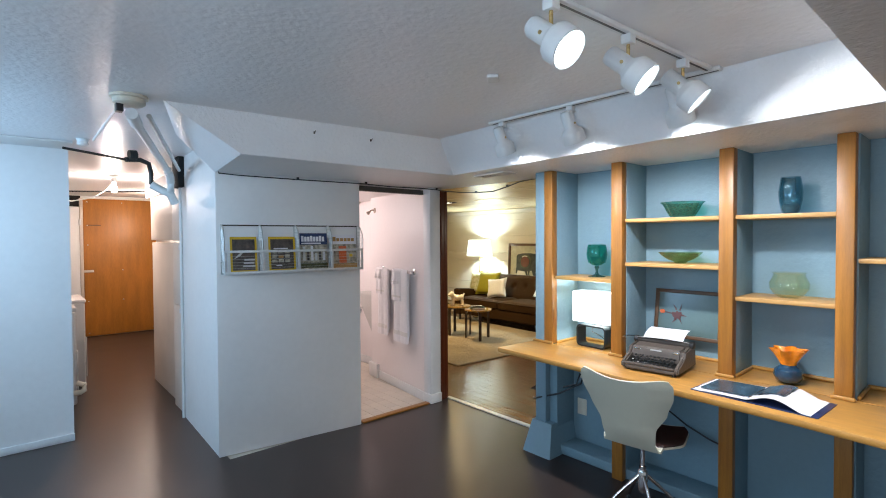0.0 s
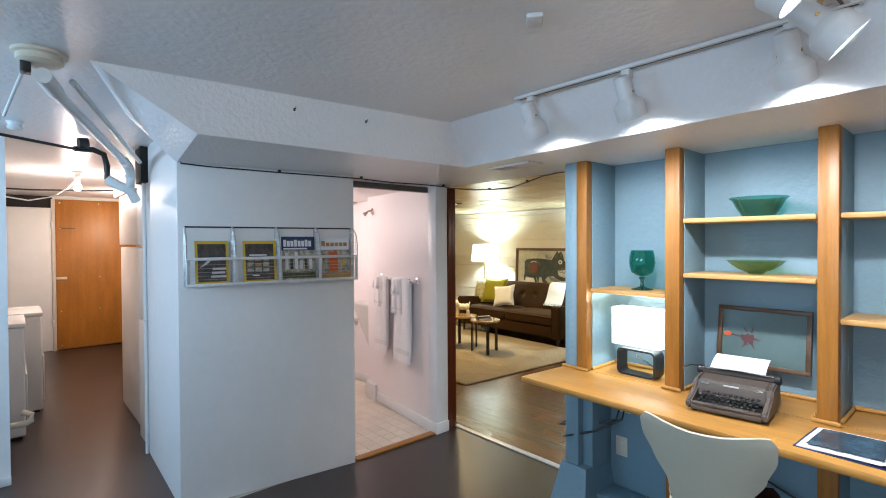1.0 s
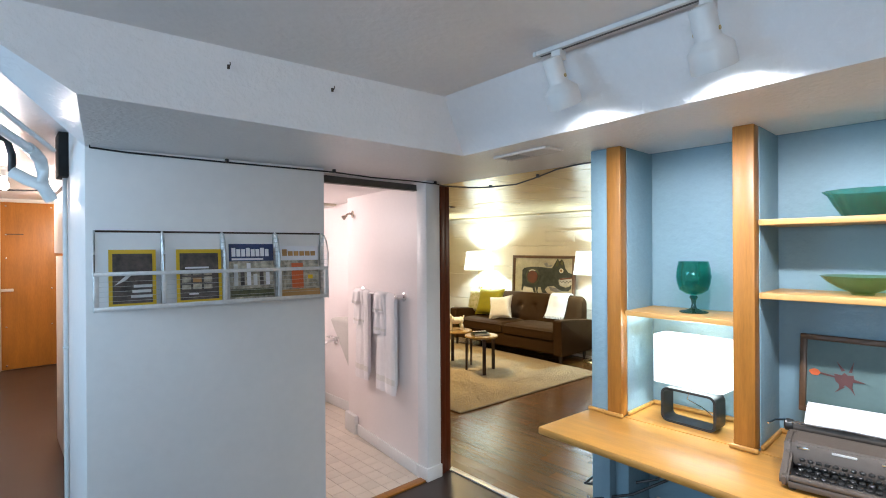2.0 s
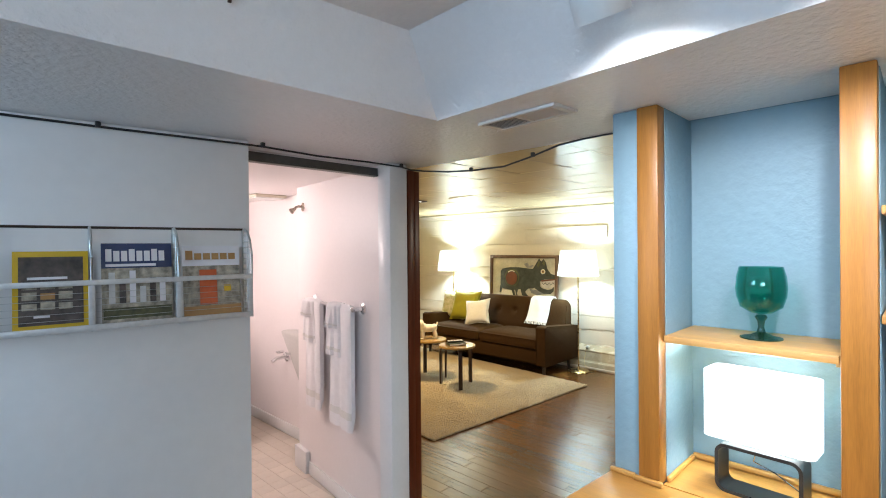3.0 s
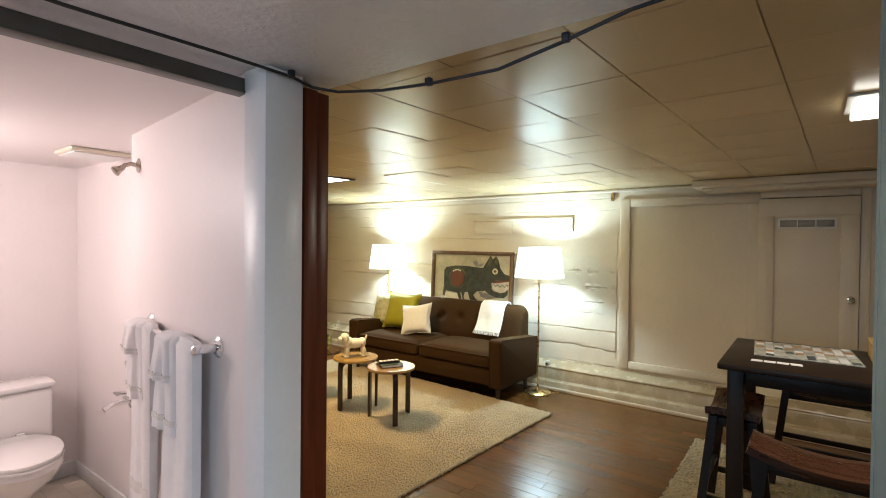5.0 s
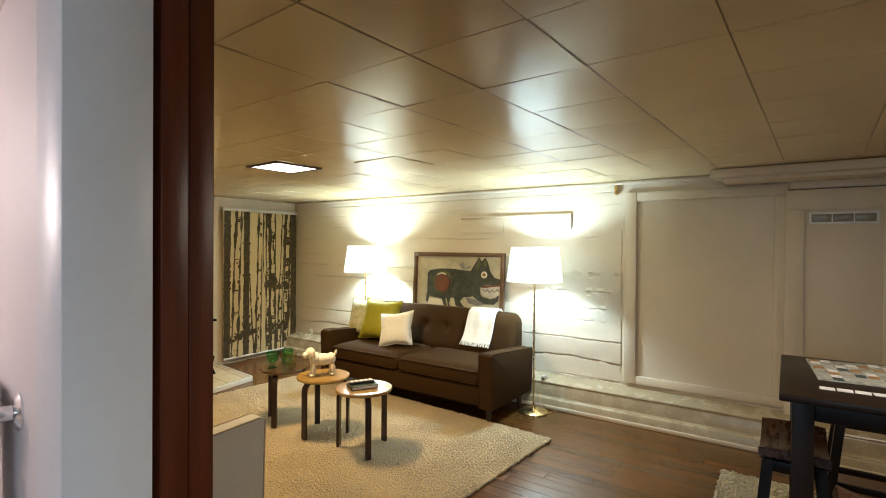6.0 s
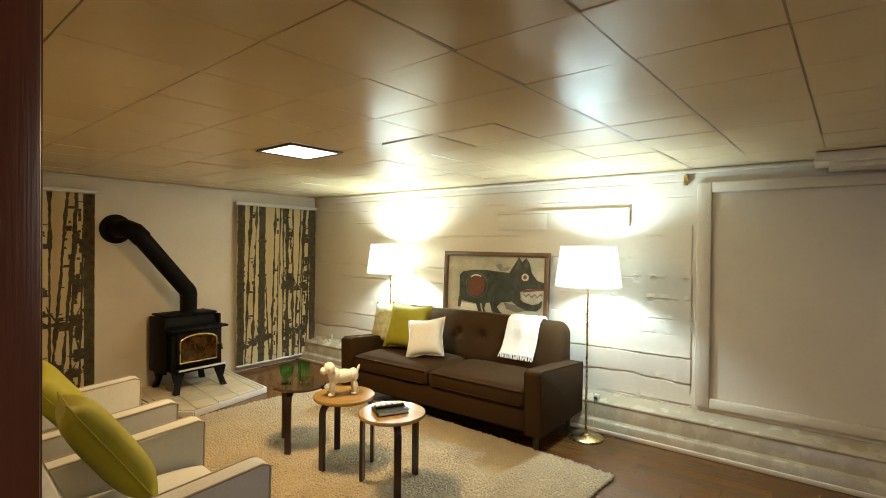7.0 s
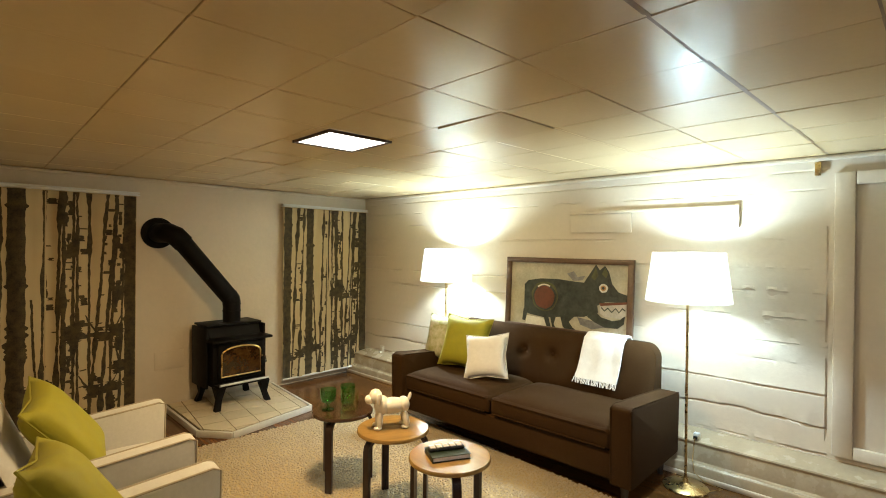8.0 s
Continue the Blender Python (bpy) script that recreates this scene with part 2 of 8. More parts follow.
M["leather"] = mat("dark_leather", (0.030, 0.012, 0.010), 0.42, var=0.3, scale=20, bump=0.3, bscale=160)
M["typer"] = mat("typewriter_crinkle", (0.092, 0.072, 0.058), 0.48, var=0.12, scale=40, bump=0.5, bscale=400, bdist=0.001)
M["keys"] = mat("black_keys", (0.02, 0.02, 0.02), 0.3, bump=0)
M["paper"] = mat("paper", (0.80, 0.78, 0.80), 0.8, var=0.03, scale=6, bump=0.03)
M["ink"] = mat("faint_ink", (0.50, 0.47, 0.56), 0.8, bump=0)
M["statue"] = mat("white_ceramic", (0.82, 0.78, 0.70), 0.30, var=0.05, scale=20, bump=0.15, bscale=80)
M["frame_dark"] = mat("dark_frame", (0.050, 0.028, 0.018), 0.38, var=0.3, scale=10, stretch=(1, 1, 6))
M["frame_brown"] = mat("brown_frame", (0.11, 0.055, 0.026), 0.4, var=0.3, scale=10)
M["canvas"] = mat("painted_canvas", (0.46, 0.41, 0.29), 0.7, var=0.3, scale=7, bump=0.4, bscale=60)
M["paint_black"] = mat("dark_pigment", (0.022, 0.023, 0.019), 0.5, var=0.5, scale=14, bump=0.5, bscale=50, col2=(0.06, 0.07, 0.05))
M["paint_red"] = mat("red_pigment", (0.15, 0.042, 0.017), 0.5, var=0.4, scale=12, bump=0.4)
M["paint_white"] = mat("white_pigment", (0.72, 0.68, 0.56), 0.5, var=0.2, scale=16, bump=0.4)
M["tree_cloth"] = mat("curtain_cloth", (0.52, 0.40, 0.22), 0.85, var=0.06, scale=6, bump=0.25, bscale=240, bdist=0.002)
M["tree_ink"] = mat("curtain_print", (0.027, 0.018, 0.006), 0.85, var=0.6, scale=22, bump=0.2, bscale=120, col2=(0.095, 0.066, 0.026))
M["hearth"] = mat("hearth_tile", (0.62, 0.52, 0.36), 0.45, var=0.12, scale=10, rand=0.08, bump=0.1)
M["hearthedge"] = mat("hearth_edge", (0.62, 0.60, 0.55), 0.4, var=0.1)
# soot, with the amber of reflected light put into the base colour
M["fireglass"] = mat("sooty_amber_glass", (0.055, 0.024, 0.006), 0.08, var=0.9, scale=7, bump=0.0, spec=0.8)
M["teal"] = glassy("teal_glass", (0.02, 0.40, 0.30))
M["deepgreen"] = glassy("deep_green_glass", (0.03, 0.14, 0.10))
M["aqua"] = glassy("aqua_glass", (0.03, 0.36, 0.27))
# darker and glossier than the cream of the wall above
M["footing"] = mat("footing_gloss_tan", (0.43, 0.345, 0.225), 0.27, var=0.16, scale=7, bump=0.12, bscale=60)
M["jointtan"] = mat("joint_filler", (0.27, 0.18, 0.08), 0.5, var=0.3, scale=9, bump=0.1)
M["bluegrey"] = glassy("blue_glass", (0.14, 0.36, 0.44))
M["paleglass"] = glassy("pale_green_glass", (0.96, 0.96, 0.70))
M["olive"] = glassy("olive_glass", (0.24, 0.40, 0.17))
M["orange"] = mat("orange_art_glass", (0.85, 0.25, 0.015), 0.12, var=0.25, scale=18, bump=0.05, coat=0.5)
M["navy"] = mat("blue_art_glass", (0.018, 0.055, 0.10), 0.10, var=0.4, scale=26, bump=0.1, coat=0.5)
M["emerald"] = glassy("emerald_glass", (0.22, 0.80, 0.30))
M["mag_yellow"] = mat("yellow_cover", (0.72, 0.46, 0.02), 0.35, var=0.06, bump=0)
M["mag_dark"] = mat("dark_cover", (0.018, 0.016, 0.017), 0.32, var=0.8, scale=22, bump=0, col2=(0.13, 0.10, 0.085))
M["mag_blue"] = mat("blue_cover", (0.020, 0.036, 0.11), 0.3, var=0.4, scale=10, bump=0)
M["mag_photo"] = mat("photo_cover", (0.05, 0.044, 0.036), 0.32, var=0.6, scale=34, bump=0, col2=(0.70, 0.62, 0.48))
M["mag_red"] = mat("orange_cover_patch", (0.62, 0.12, 0.03), 0.35, var=0.2, bump=0)
M["mag_gold"] = mat("gold_bar", (0.45, 0.24, 0.08), 0.35, var=0.2, bump=0)
M["photo_sea"] = mat("blue_photo", (0.025, 0.055, 0.10), 0.22, var=0.8, scale=13, bump=0, col2=(0.07, 0.13, 0.18))
M["print_sea"] = mat("grey_green_print", (0.11, 0.165, 0.16), 0.22, var=0.1, scale=5, bump=0)
M["print_mark"] = mat("print_mark", (0.10, 0.035, 0.03), 0.4, bump=0)
M["book_green"] = mat("dark_green_book", (0.014, 0.026, 0.014), 0.45, var=0.2, scale=20)
M["boxwood"] = mat("game_box", (0.52, 0.36, 0.15), 0.45, var=0.2, scale=10)
M["board_game"] = mat("game_board_print", (0.42, 0.42, 0.38), 0.4, var=0.7, scale=26, bump=0, col2=(0.68, 0.68, 0.62))
M["frosted"] = mat("frosted_pane", (0.26, 0.235, 0.19), 0.25, var=0.25, scale=12, bump=0.1)
M["ventgrey"] = mat("vent_enamel", (0.72, 0.70, 0.67), 0.4, var=0.06)
M["trackgrey"] = mat("weathered_track_metal", (0.10, 0.095, 0.082), 0.42, metal=0.4, var=0.2, scale=14)
M["rail"] = mat("track_rail", (0.10, 0.09, 0.085), 0.45, metal=0.3)
M["leaf"] = mat("plant_leaf", (0.03, 0.06, 0.02), 0.5, var=0.3)
M["shade"] = shade_cloth("shade_linen", (0.92, 0.91, 0.87), 0.44)
M["shade_white"] = shade_cloth("shade_white_cloth", (0.88, 0.90, 0.90), 0.42)
M["bulb"] = glow("lit_bulb_face", (0.70, 0.90, 1.0), 3.2)
M["bulbwarm"] = glow("lit_bare_bulb", (1.0, 0.86, 0.76), 22)
M["panel"] = glow("lit_diffuser", (1.0, 0.96, 0.86), 3.2)
M["pane"] = glassy("window_pane", (0.9, 0.95, 0.97))


# ---- building helpers ----
def finish(bm, name, material, smooth=None):
    me = bpy.data.meshes.new(name)
    bmesh.ops.recalc_face_normals(bm, faces=bm.faces)
    bm.to_mesh(me)
    bm.free()
    me.materials.append(M[material] if isinstance(material, str) else material)
    if smooth:
        me.polygons.foreach_set("use_smooth", [True] * len(me.polygons))
        me.set_sharp_from_angle(angle=radians(smooth))
    return me


def thing(name, loc=(0, 0, 0), rz=0.0, label="", category="", group=""):
    ob = new(name)
    ob.empty_display_size = 0.05
    ob.matrix_world = pose(*loc, 0, 0, rz)
    return tagged(ob, label, category, group)


def part(name, bm, material, parent, label="", smooth=40):
    ob = new(name, finish(bm, name, material, smooth))
    ob.parent = parent
    return tagged(ob, label)


def solo(name, bm, material, label="", category="", kind="", group="", smooth=40, m=None):
    ob = new(name, finish(bm, name, material, smooth))
    if m is not None:
        ob.matrix_world = m
    return tagged(ob, label, category, group, kind)


def shared(name, me, parent, m):
    ob = new(name, me)
    ob.parent = parent
    ob.matrix_basis = m
    return ob


def box(lo, hi, bevel=0.0, seg=2, bm=None, m=None):
    """A box between two corners, with rounded edges."""
    t = bmesh.new()
    bmesh.ops.create_cube(t, size=1)
    c = [(a + b) / 2 for a, b in zip(lo, hi)]
    s = [abs(b - a) for a, b in zip(lo, hi)]
    for v in t.verts:
        v.co = Vector((c[i] + v.co[i] * s[i] for i in range(3)))
    if bevel:
        bmesh.ops.bevel(t, geom=t.edges[:], offset=min(bevel, min(s) * 0.45), segments=seg, profile=0.5, affect="EDGES")
    if m is not None:
        t.transform(m)
    return merge(bm, t)


def merge(bm, t):
    if bm is None:
        return t
    me = bpy.data.meshes.new("tmp")
    t.to_mesh(me)
    t.free()
    bm.from_mesh(me)
    bpy.data.meshes.remove(me)
    return bm


def tube(points, r, seg=10, bm=None, r2=None, closed=False):
    """A round bar along a line of points; r2 is its end radius."""
    t = bmesh.new()
    pts = [Vector(p) for p in points]
    n = len(pts)
    rings = []
    up = Vector((0, 0, 1))
    for i, p in enumerate(pts):
        if closed:
            d = (pts[(i + 1) % n] - pts[i - 1]).normalized()
        else:
            d = (pts[min(i + 1, n - 1)] - pts[max(i - 1, 0)]).normalized()
        a = d.cross(up if abs(d.z) < 0.95 else Vector((1, 0, 0))).normalized()
        b = d.cross(a).normalized()
        rad = r if r2 is None else r + (r2 - r) * i / max(1, n - 1)
        rings.append([t.verts.new(p + (a * math.cos(q) + b * math.sin(q)) * rad) for q in (2 * math.pi * k / seg for k in range(seg))])
    pairs = list(zip(rings, rings[1:])) + ([(rings[-1], rings[0])] if closed else [])
    for A, B in pairs:
        for k in range(seg):
            t.faces.new((A[k], A[(k + 1) % seg], B[(k + 1) % seg], B[k]))
    if not closed:
        t.faces.new(rings[0][::-1])
        t.faces.new(rings[-1])
    return merge(bm, t)


def lathe(profile, seg=32, bm=None, m=None, wave=None, close=True):
    """A turned body: (radius, height) from bottom to top. wave(angle, i) scales the radius."""
    t = bmesh.new()
    rings = []
    for i, (r, z) in enumerate(profile):
        rings.append([t.verts.new((max(r, 1e-4) * (wave(q, i) if wave else 1) * math.cos(q), max(r, 1e-4) * (wave(q, i) if wave else 1) * math.sin(q), z))
                      for q in (2 * math.pi * k / seg for k in range(seg))])
    for A, B in zip(rings, rings[1:]):
        for k in range(seg):
            t.faces.new((A[k], A[(k + 1) % seg], B[(k + 1) % seg], B[k]))
    if close:
        t.faces.new(rings[0][::-1])
        t.faces.new(rings[-1])
    if m is not None:
        t.transform(m)
    return merge(bm, t)


def prism(poly, z0, z1, bm=None, m=None, bevel=0.0):
    """An upright prism over a polygon in plan."""
    t = bmesh.new()
    lo = [t.verts.new((x, y, z0)) for x, y in poly]
    hi = [t.verts.new((x, y, z1)) for x, y in poly]
    t.faces.new(lo[::-1])
    t.faces.new(hi)
    for i in range(len(poly)):
        j = (i + 1) % len(poly)
        t.faces.new((lo[i], lo[j], hi[j], hi[i]))
    if bevel:
        bmesh.ops.recalc_face_normals(t, faces=t.faces)
        bmesh.ops.bevel(t, geom=t.edges[:], offset=bevel, segments=2, profile=0.5, affect="EDGES")
    if m is not None:
        t.transform(m)
    return merge(bm, t)


def hull(quads, bm=None):
    """Faces given by their corners."""
    t = bmesh.new()
    for q in quads:
        t.faces.new([t.verts.new(p) for p in q])
    bmesh.ops.remove_doubles(t, verts=t.verts[:], dist=1e-4)
    return merge(bm, t)


def sheet(f, nu, nv, thick, bm=None):
    """A thin curved sheet: f(u, v) for u, v in 0..1, given a thickness."""
    t = bmesh.new()
    g = [[t.verts.new(f(i / nu, j / nv)) for j in range(nv + 1)] for i in range(nu + 1)]
    for i in range(nu):
        for j in range(nv):
            t.faces.new((g[i][j], g[i + 1][j], g[i + 1][j + 1], g[i][j + 1]))
    bmesh.ops.recalc_face_normals(t, faces=t.faces)
    bmesh.ops.solidify(t, geom=t.faces[:], thickness=thick)
    return merge(bm, t)


def cushion(w, h, d, bm=None, m=None, n=14, pinch=0.10):
    """A stuffed square cushion with pointed corners, lying in x-y, d thick."""
    t = bmesh.new()
    for side in (1, -1):
        g = []
        for i in range(n + 1):
            row = []
            for j in range(n + 1):
                u, v = 2 * i / n - 1, 2 * j / n - 1
                k = 1 - pinch * (1 - abs(u) ** 2) * (abs(v) ** 3)
                l = 1 - pinch * (1 - abs(v) ** 2) * (abs(u) ** 3)
                z = side * d / 2 * max(0, (1 - u ** 4) * (1 - v ** 4)) ** 0.55
                z += side * 0.006 * noise.noise(Vector((u * 3, v * 3, side)))* (1 - max(abs(u), abs(v)))
                row.append(t.verts.new((u * w / 2 * l, v * h / 2 * k, z)))
            g.append(row)
        for i in range(n):
            for j in range(n):
                t.faces.new((g[i][j], g[i + 1][j], g[i + 1][j + 1], g[i][j + 1]))
    bmesh.ops.remove_doubles(t, verts=t.verts[:], dist=1e-4)
    if m is not None:
        t.transform(m)
    return merge(bm, t)


# ---- the setting ----
def structure(name, bm, material, label, category, smooth=30):
    return solo(name, bm, material, label, category, "structure", smooth=smooth)


CEIL, SOFFIT, LIVCEIL = 2.18, 1.955, 2.04
EAST = 6.90      # concrete wall behind the sofa
NORTH = 8.42     # wall behind the stove

# floors
structure("floor_hall", prism([(-1.3, -2.2), (2.97, -2.2), (2.97, 3.66), (1.0, 3.66), (1.0, 4.9), (1.75, 4.9), (1.75, 9.6), (-1.3, 9.6)], -0.12, 0.0), "hallfloor",
          "dark grey painted concrete floor with a dull shine", "floor")
structure("floor_bath", prism([(1.0, 3.662), (2.97, 3.662), (2.97, 3.9), (3.15, 3.9), (3.15, 6.3), (1.0, 6.3)], -0.12, -0.004), "grout", "pale tiled bathroom floor", "floor")
living_floor = structure("floor_living", prism([(2.975, 0.4), (7.0, 0.4), (7.0, 8.5), (3.152, 8.5), (3.152, 4.45), (2.986, 4.45), (2.986, 3.7), (2.975, 3.66)], -0.14, -0.012), "subfloor", "reddish brown bamboo plank floor with a shine", "floor")
structure("ground", prism([(-40, -40), (40, -40), (40, 40), (-40, 40)], -0.5, -0.3), "hallfloor", "plain ground under the house", "ground")

# hall ceiling and its dropped soffits with splayed faces
structure("ceiling_hall", prism([(-1.3, -2.2), (2.6, -2.2), (2.6, 3.4), (1.0, 3.4), (1.0, 4.9), (1.75, 4.9), (1.75, 9.6), (-1.3, 9.6)], CEIL, CEIL + 0.1), "ceil",
          "off-white textured ceiling with a satin shine", "ceiling")
T, S = CEIL, SOFFIT
b = hull([
    # face above the magazine wall
    [(0.48, 2.93, T), (2.13, 2.77, T), (2.33, 2.85, S), (0.84, 2.90, S)],
    # slanting end face beside the pipes
    [(0.48, 2.93, T), (0.84, 2.90, S), (0.955, 3.75, S), (0.72, 3.75, T)],
    # face along the desk
    [(2.13, 2.77, T), (2.06, 0.56, T), (2.14, 0.46, S), (2.33, 2.85, S)],
    # face at the near end
    [(2.06, 0.56, T), (-1.3, 0.66, T), (-1.3, 0.50, S), (2.14, 0.46, S)],
    # undersides
    [(0.84, 2.90, S), (2.33, 2.85, S), (2.97, 2.85, S), (2.97, 3.76, S), (0.955, 3.75, S)],
    [(2.33, 2.85, S), (2.14, 0.46, S), (2.97, 0.46, S), (2.97, 2.85, S)],
    [(2.14, 0.46, S), (-1.3, 0.50, S), (-1.3, -2.2, S), (2.97, -2.2, S), (2.97, 0.46, S)],
    # edge towards the living room
    [(2.97, -2.2, S), (2.97, 3.76, S), (2.97, 3.76, S + 0.3), (2.97, -2.2, S + 0.3)],
    [(2.97, 3.76, S), (0.955, 3.75, S), (0.72, 3.75, T), (0.72, 3.75, S + 0.3), (2.97, 3.76, S + 0.3)],
    [(-1.3, -2.2, S + 0.3), (2.97, -2.2, S + 0.3), (2.97, 3.76, S + 0.3), (0.72, 3.75, S + 0.3), (-1.3, 0.66, S + 0.3)],
])
structure("ceiling_soffit", b, "soffit", "white painted dropped soffit with splayed faces", "ceiling", smooth=10)
structure("ceiling_bath", prism([(1.0, 3.765), (2.944, 3.765), (2.944, 4.485), (3.144, 4.485), (3.144, 6.3), (1.0, 6.3)], 1.94, 2.1), "bathwall", "white bathroom ceiling", "ceiling")

# living room ceiling: tiles with dark joints, laid slightly askew to the walls, some sagging
TILE_TURN = radians(-2.6)
TILE_U, TILE_V = 0.398, 0.394


def tile_point(u, v):
    """From the tile grid's own axes to the plan."""
    c, q = math.cos(TILE_TURN), math.sin(TILE_TURN)
    return (4.85 + c * u - q * v, 4.08 + q * u + c * v)


def trim_to_room(bm):
    for co, no in (((2.975, 0, 0), (-1, 0, 0)), ((EAST, 0, 0), (1, 0, 0)), ((0, 0.4, 0), (0, -1, 0)), ((0, NORTH, 0), (0, 1, 0))):
        bmesh.ops.bisect_plane(bm, geom=bm.verts[:] + bm.edges[:] + bm.faces[:], plane_co=co, plane_no=no, clear_outer=True)
    return bm


def tiled_ceiling():
    bm = bmesh.new()
    rng = random.Random(4)
    for i in range(-6, 7):
        for j in range(-11, 13):
            g, e = 0.0019, 0.0012
            loose = (i, j) == (0, 2)
            sag = [rng.uniform(0, 0.0042 if rng.random() < 0.35 else 0.0016) for _ in range(4)]
            if loose:
                sag = [0.002, 0.006, 0.014, 0.010]
                g = 0.006
            a, c = i * TILE_U, j * TILE_V
            def corners(k):
                return [tile_point(a + k, c + k), tile_point(a + TILE_U - k, c + k), tile_point(a + TILE_U - k, c + TILE_V - k), tile_point(a + k, c + TILE_V - k)]
            P, Q = corners(g), corners(g + e)
            top = [bm.verts.new((*p, LIVCEIL + 0.012)) for p in P]
            mid = [bm.verts.new((*p, LIVCEIL + 0.002 - q)) for p, q in zip(P, sag)]
            low = [bm.verts.new((*p, LIVCEIL - q)) for p, q in zip(Q, sag)]
            centre = bm.verts.new((*tile_point(a + TILE_U / 2, c + TILE_V / 2), LIVCEIL - sum(sag) / 4 - rng.uniform(-0.0004, 0.0012)))
            for k in range(4):
                l = (k + 1) % 4
                bm.faces.new((low[k], low[l], centre))
                bm.faces.new((top[k], top[l], mid[l], mid[k]))
                bm.faces.new((mid[k], mid[l], low[l], low[k]))
    return trim_to_room(bm)


structure("ceiling_living", tiled_ceiling(), "ctile", "glossy cream square tiles with dark joints", "ceiling", smooth=12)
b = bmesh.new()
for j in range(-9, 12):
    if j not in (-6, -4, -3, -2, -1, 0, 4):
        continue
    half = 0.0075 if j == 0 else 0.004
    (ax, ay), (cx, cy) = tile_point(-2.2, j * TILE_V), tile_point(2.1, j * TILE_V)
    d = math.hypot(cx - ax, cy - ay)
    box((0, -half, LIVCEIL - (0.0015 if j in (-2, -1, 0) else -0.0014)), (d, half, LIVCEIL + 0.0125), 0, 2, b, pose(ax, ay, 0, 0, 0, math.degrees(TILE_TURN)))
structure("trim_ceiling_joint", trim_to_room(b), "jointtan", "tan filled joints between the rows of ceiling tiles", "trim")
structure("ceiling_living_backing", prism([(2.972, 0.4), (7.0, 0.4), (7.0, 8.5), (2.972, 8.5)], LIVCEIL + 0.013, LIVCEIL + 0.2), "groove", "dark joints above the ceiling tiles", "ceiling")

# hall walls
structure("wall_west_south", box((-1.4, -2.3, 0), (-1.3, -0.2, 2.3)), "white", "pale painted wall", "wall")
structure("wall_west_middle", box((-1.4, 1.4, 0), (-1.3, 2.9, 2.3)), "white", "pale painted wall between the windows", "wall")
# opening made only for the added, unseen window
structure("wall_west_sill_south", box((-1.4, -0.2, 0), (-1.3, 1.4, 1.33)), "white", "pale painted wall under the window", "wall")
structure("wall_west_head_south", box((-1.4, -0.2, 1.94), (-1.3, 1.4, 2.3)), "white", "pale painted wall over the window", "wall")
structure("wall_west_north", box((-1.4, 4.5, 0), (-1.3, 4.77, 2.3)), "white", "pale painted wall", "wall")
structure("wall_west_sill", box((-1.4, 2.9, 0), (-1.3, 4.5, 1.45)), "white", "pale painted wall under the window", "wall")
structure("wall_west_head", box((-1.4, 2.9, 2.06), (-1.3, 4.5, 2.3)), "white", "pale painted wall over the window", "wall")
structure("wall_south", box((-1.3, -2.3, 0), (2.68, -2.2, 2.0)), "white", "pale painted wall", "wall")
structure("wall_left", box((-1.3, 4.78, 0), (0.235, 4.90, CEIL)), "white", "pale painted wall panel beside the corridor", "wall")
structure("baseboard_left", box((-1.3, 4.765, 0.0), (0.238, 4.779, 0.055), 0.004), "trimwhite", "white painted baseboard", "baseboard")
structure("trim_left_head", box((-1.3, 4.45, CEIL - 0.012), (0.24, 4.778, CEIL - 0.001), 0.004), "white", "flat white strip along the ceiling", "trim")
# wall with the magazine rack, slightly askew
MAG = pose(0.95, 3.73, 0, 0, 0, -7.05)
structure("wall_magazine", box((0, 0, 0), (1.058, 0.09, SOFFIT - 0.001), 0.004, 2, None, MAG), "white", "grey-white painted panel wall with small dents", "wall")
structure("wall_closet_side", prism([(0.955, 3.745), (1.03, 3.82), (1.08, 4.80), (0.985, 4.80)], 0, CEIL), "white", "white painted closet side wall", "wall")
structure("wall_closet_inner", prism([(1.04, 3.83), (1.12, 3.83), (1.8, 4.84), (1.8, 4.92), (1.1, 4.92), (1.07, 4.81)], 0, CEIL), "white", "white painted closet wall", "wall")
structure("wall_corridor_east", box((1.72, 4.86, 0), (1.82, 9.6, CEIL)), "white", "white painted corridor wall", "wall")
structure("wall_corridor_north", box((-1.3, 9.52, 0), (1.72, 9.62, CEIL)), "white", "white painted wall around the plywood door", "wall")
structure("wall_corridor_west", box((-0.75, 4.902, 0), (-0.65, 9.52, CEIL)), "white", "white painted wall behind the laundry machines", "wall")

# bathroom walls
structure("wall_bath_west", box((1.83, 3.75, 0), (1.9, 6.3, 1.94)), "bathwall", "white bathroom wall", "wall")
structure("wall_bath_north", box((1.9, 6.2, 0), (3.1, 6.3, 1.94)), "bathwall", "white bathroom wall behind the toilet", "wall")
structure("wall_bath_towels", prism([(2.738, 3.70), (2.945, 3.70), (2.945, 4.48), (3.1, 4.48), (3.1, 4.79), (2.875, 4.79)], 0, SOFFIT - 0.002), "bathwall",
          "white bathroom partition with towel rail", "wall")
structure("wall_bath_shower", box((3.1, 4.45, 0), (3.145, 6.3, 2.0)), "bathwall", "white shower wall", "wall")
structure("door_jamb", box((2.733, 3.60, 0), (2.850, 3.699, SOFFIT - 0.003), 0.003), "trimwhite", "white painted door jamb", "trim")
TOWEL_WALL = pose(2.735, 3.66, 0, 0, 0, -7.05)
structure("baseboard_bath", box((-0.014, 0.045, 0), (-0.001, 0.95, 0.085), 0.004, 2, None, TOWEL_WALL), "trimwhite", "white painted baseboard", "baseboard")
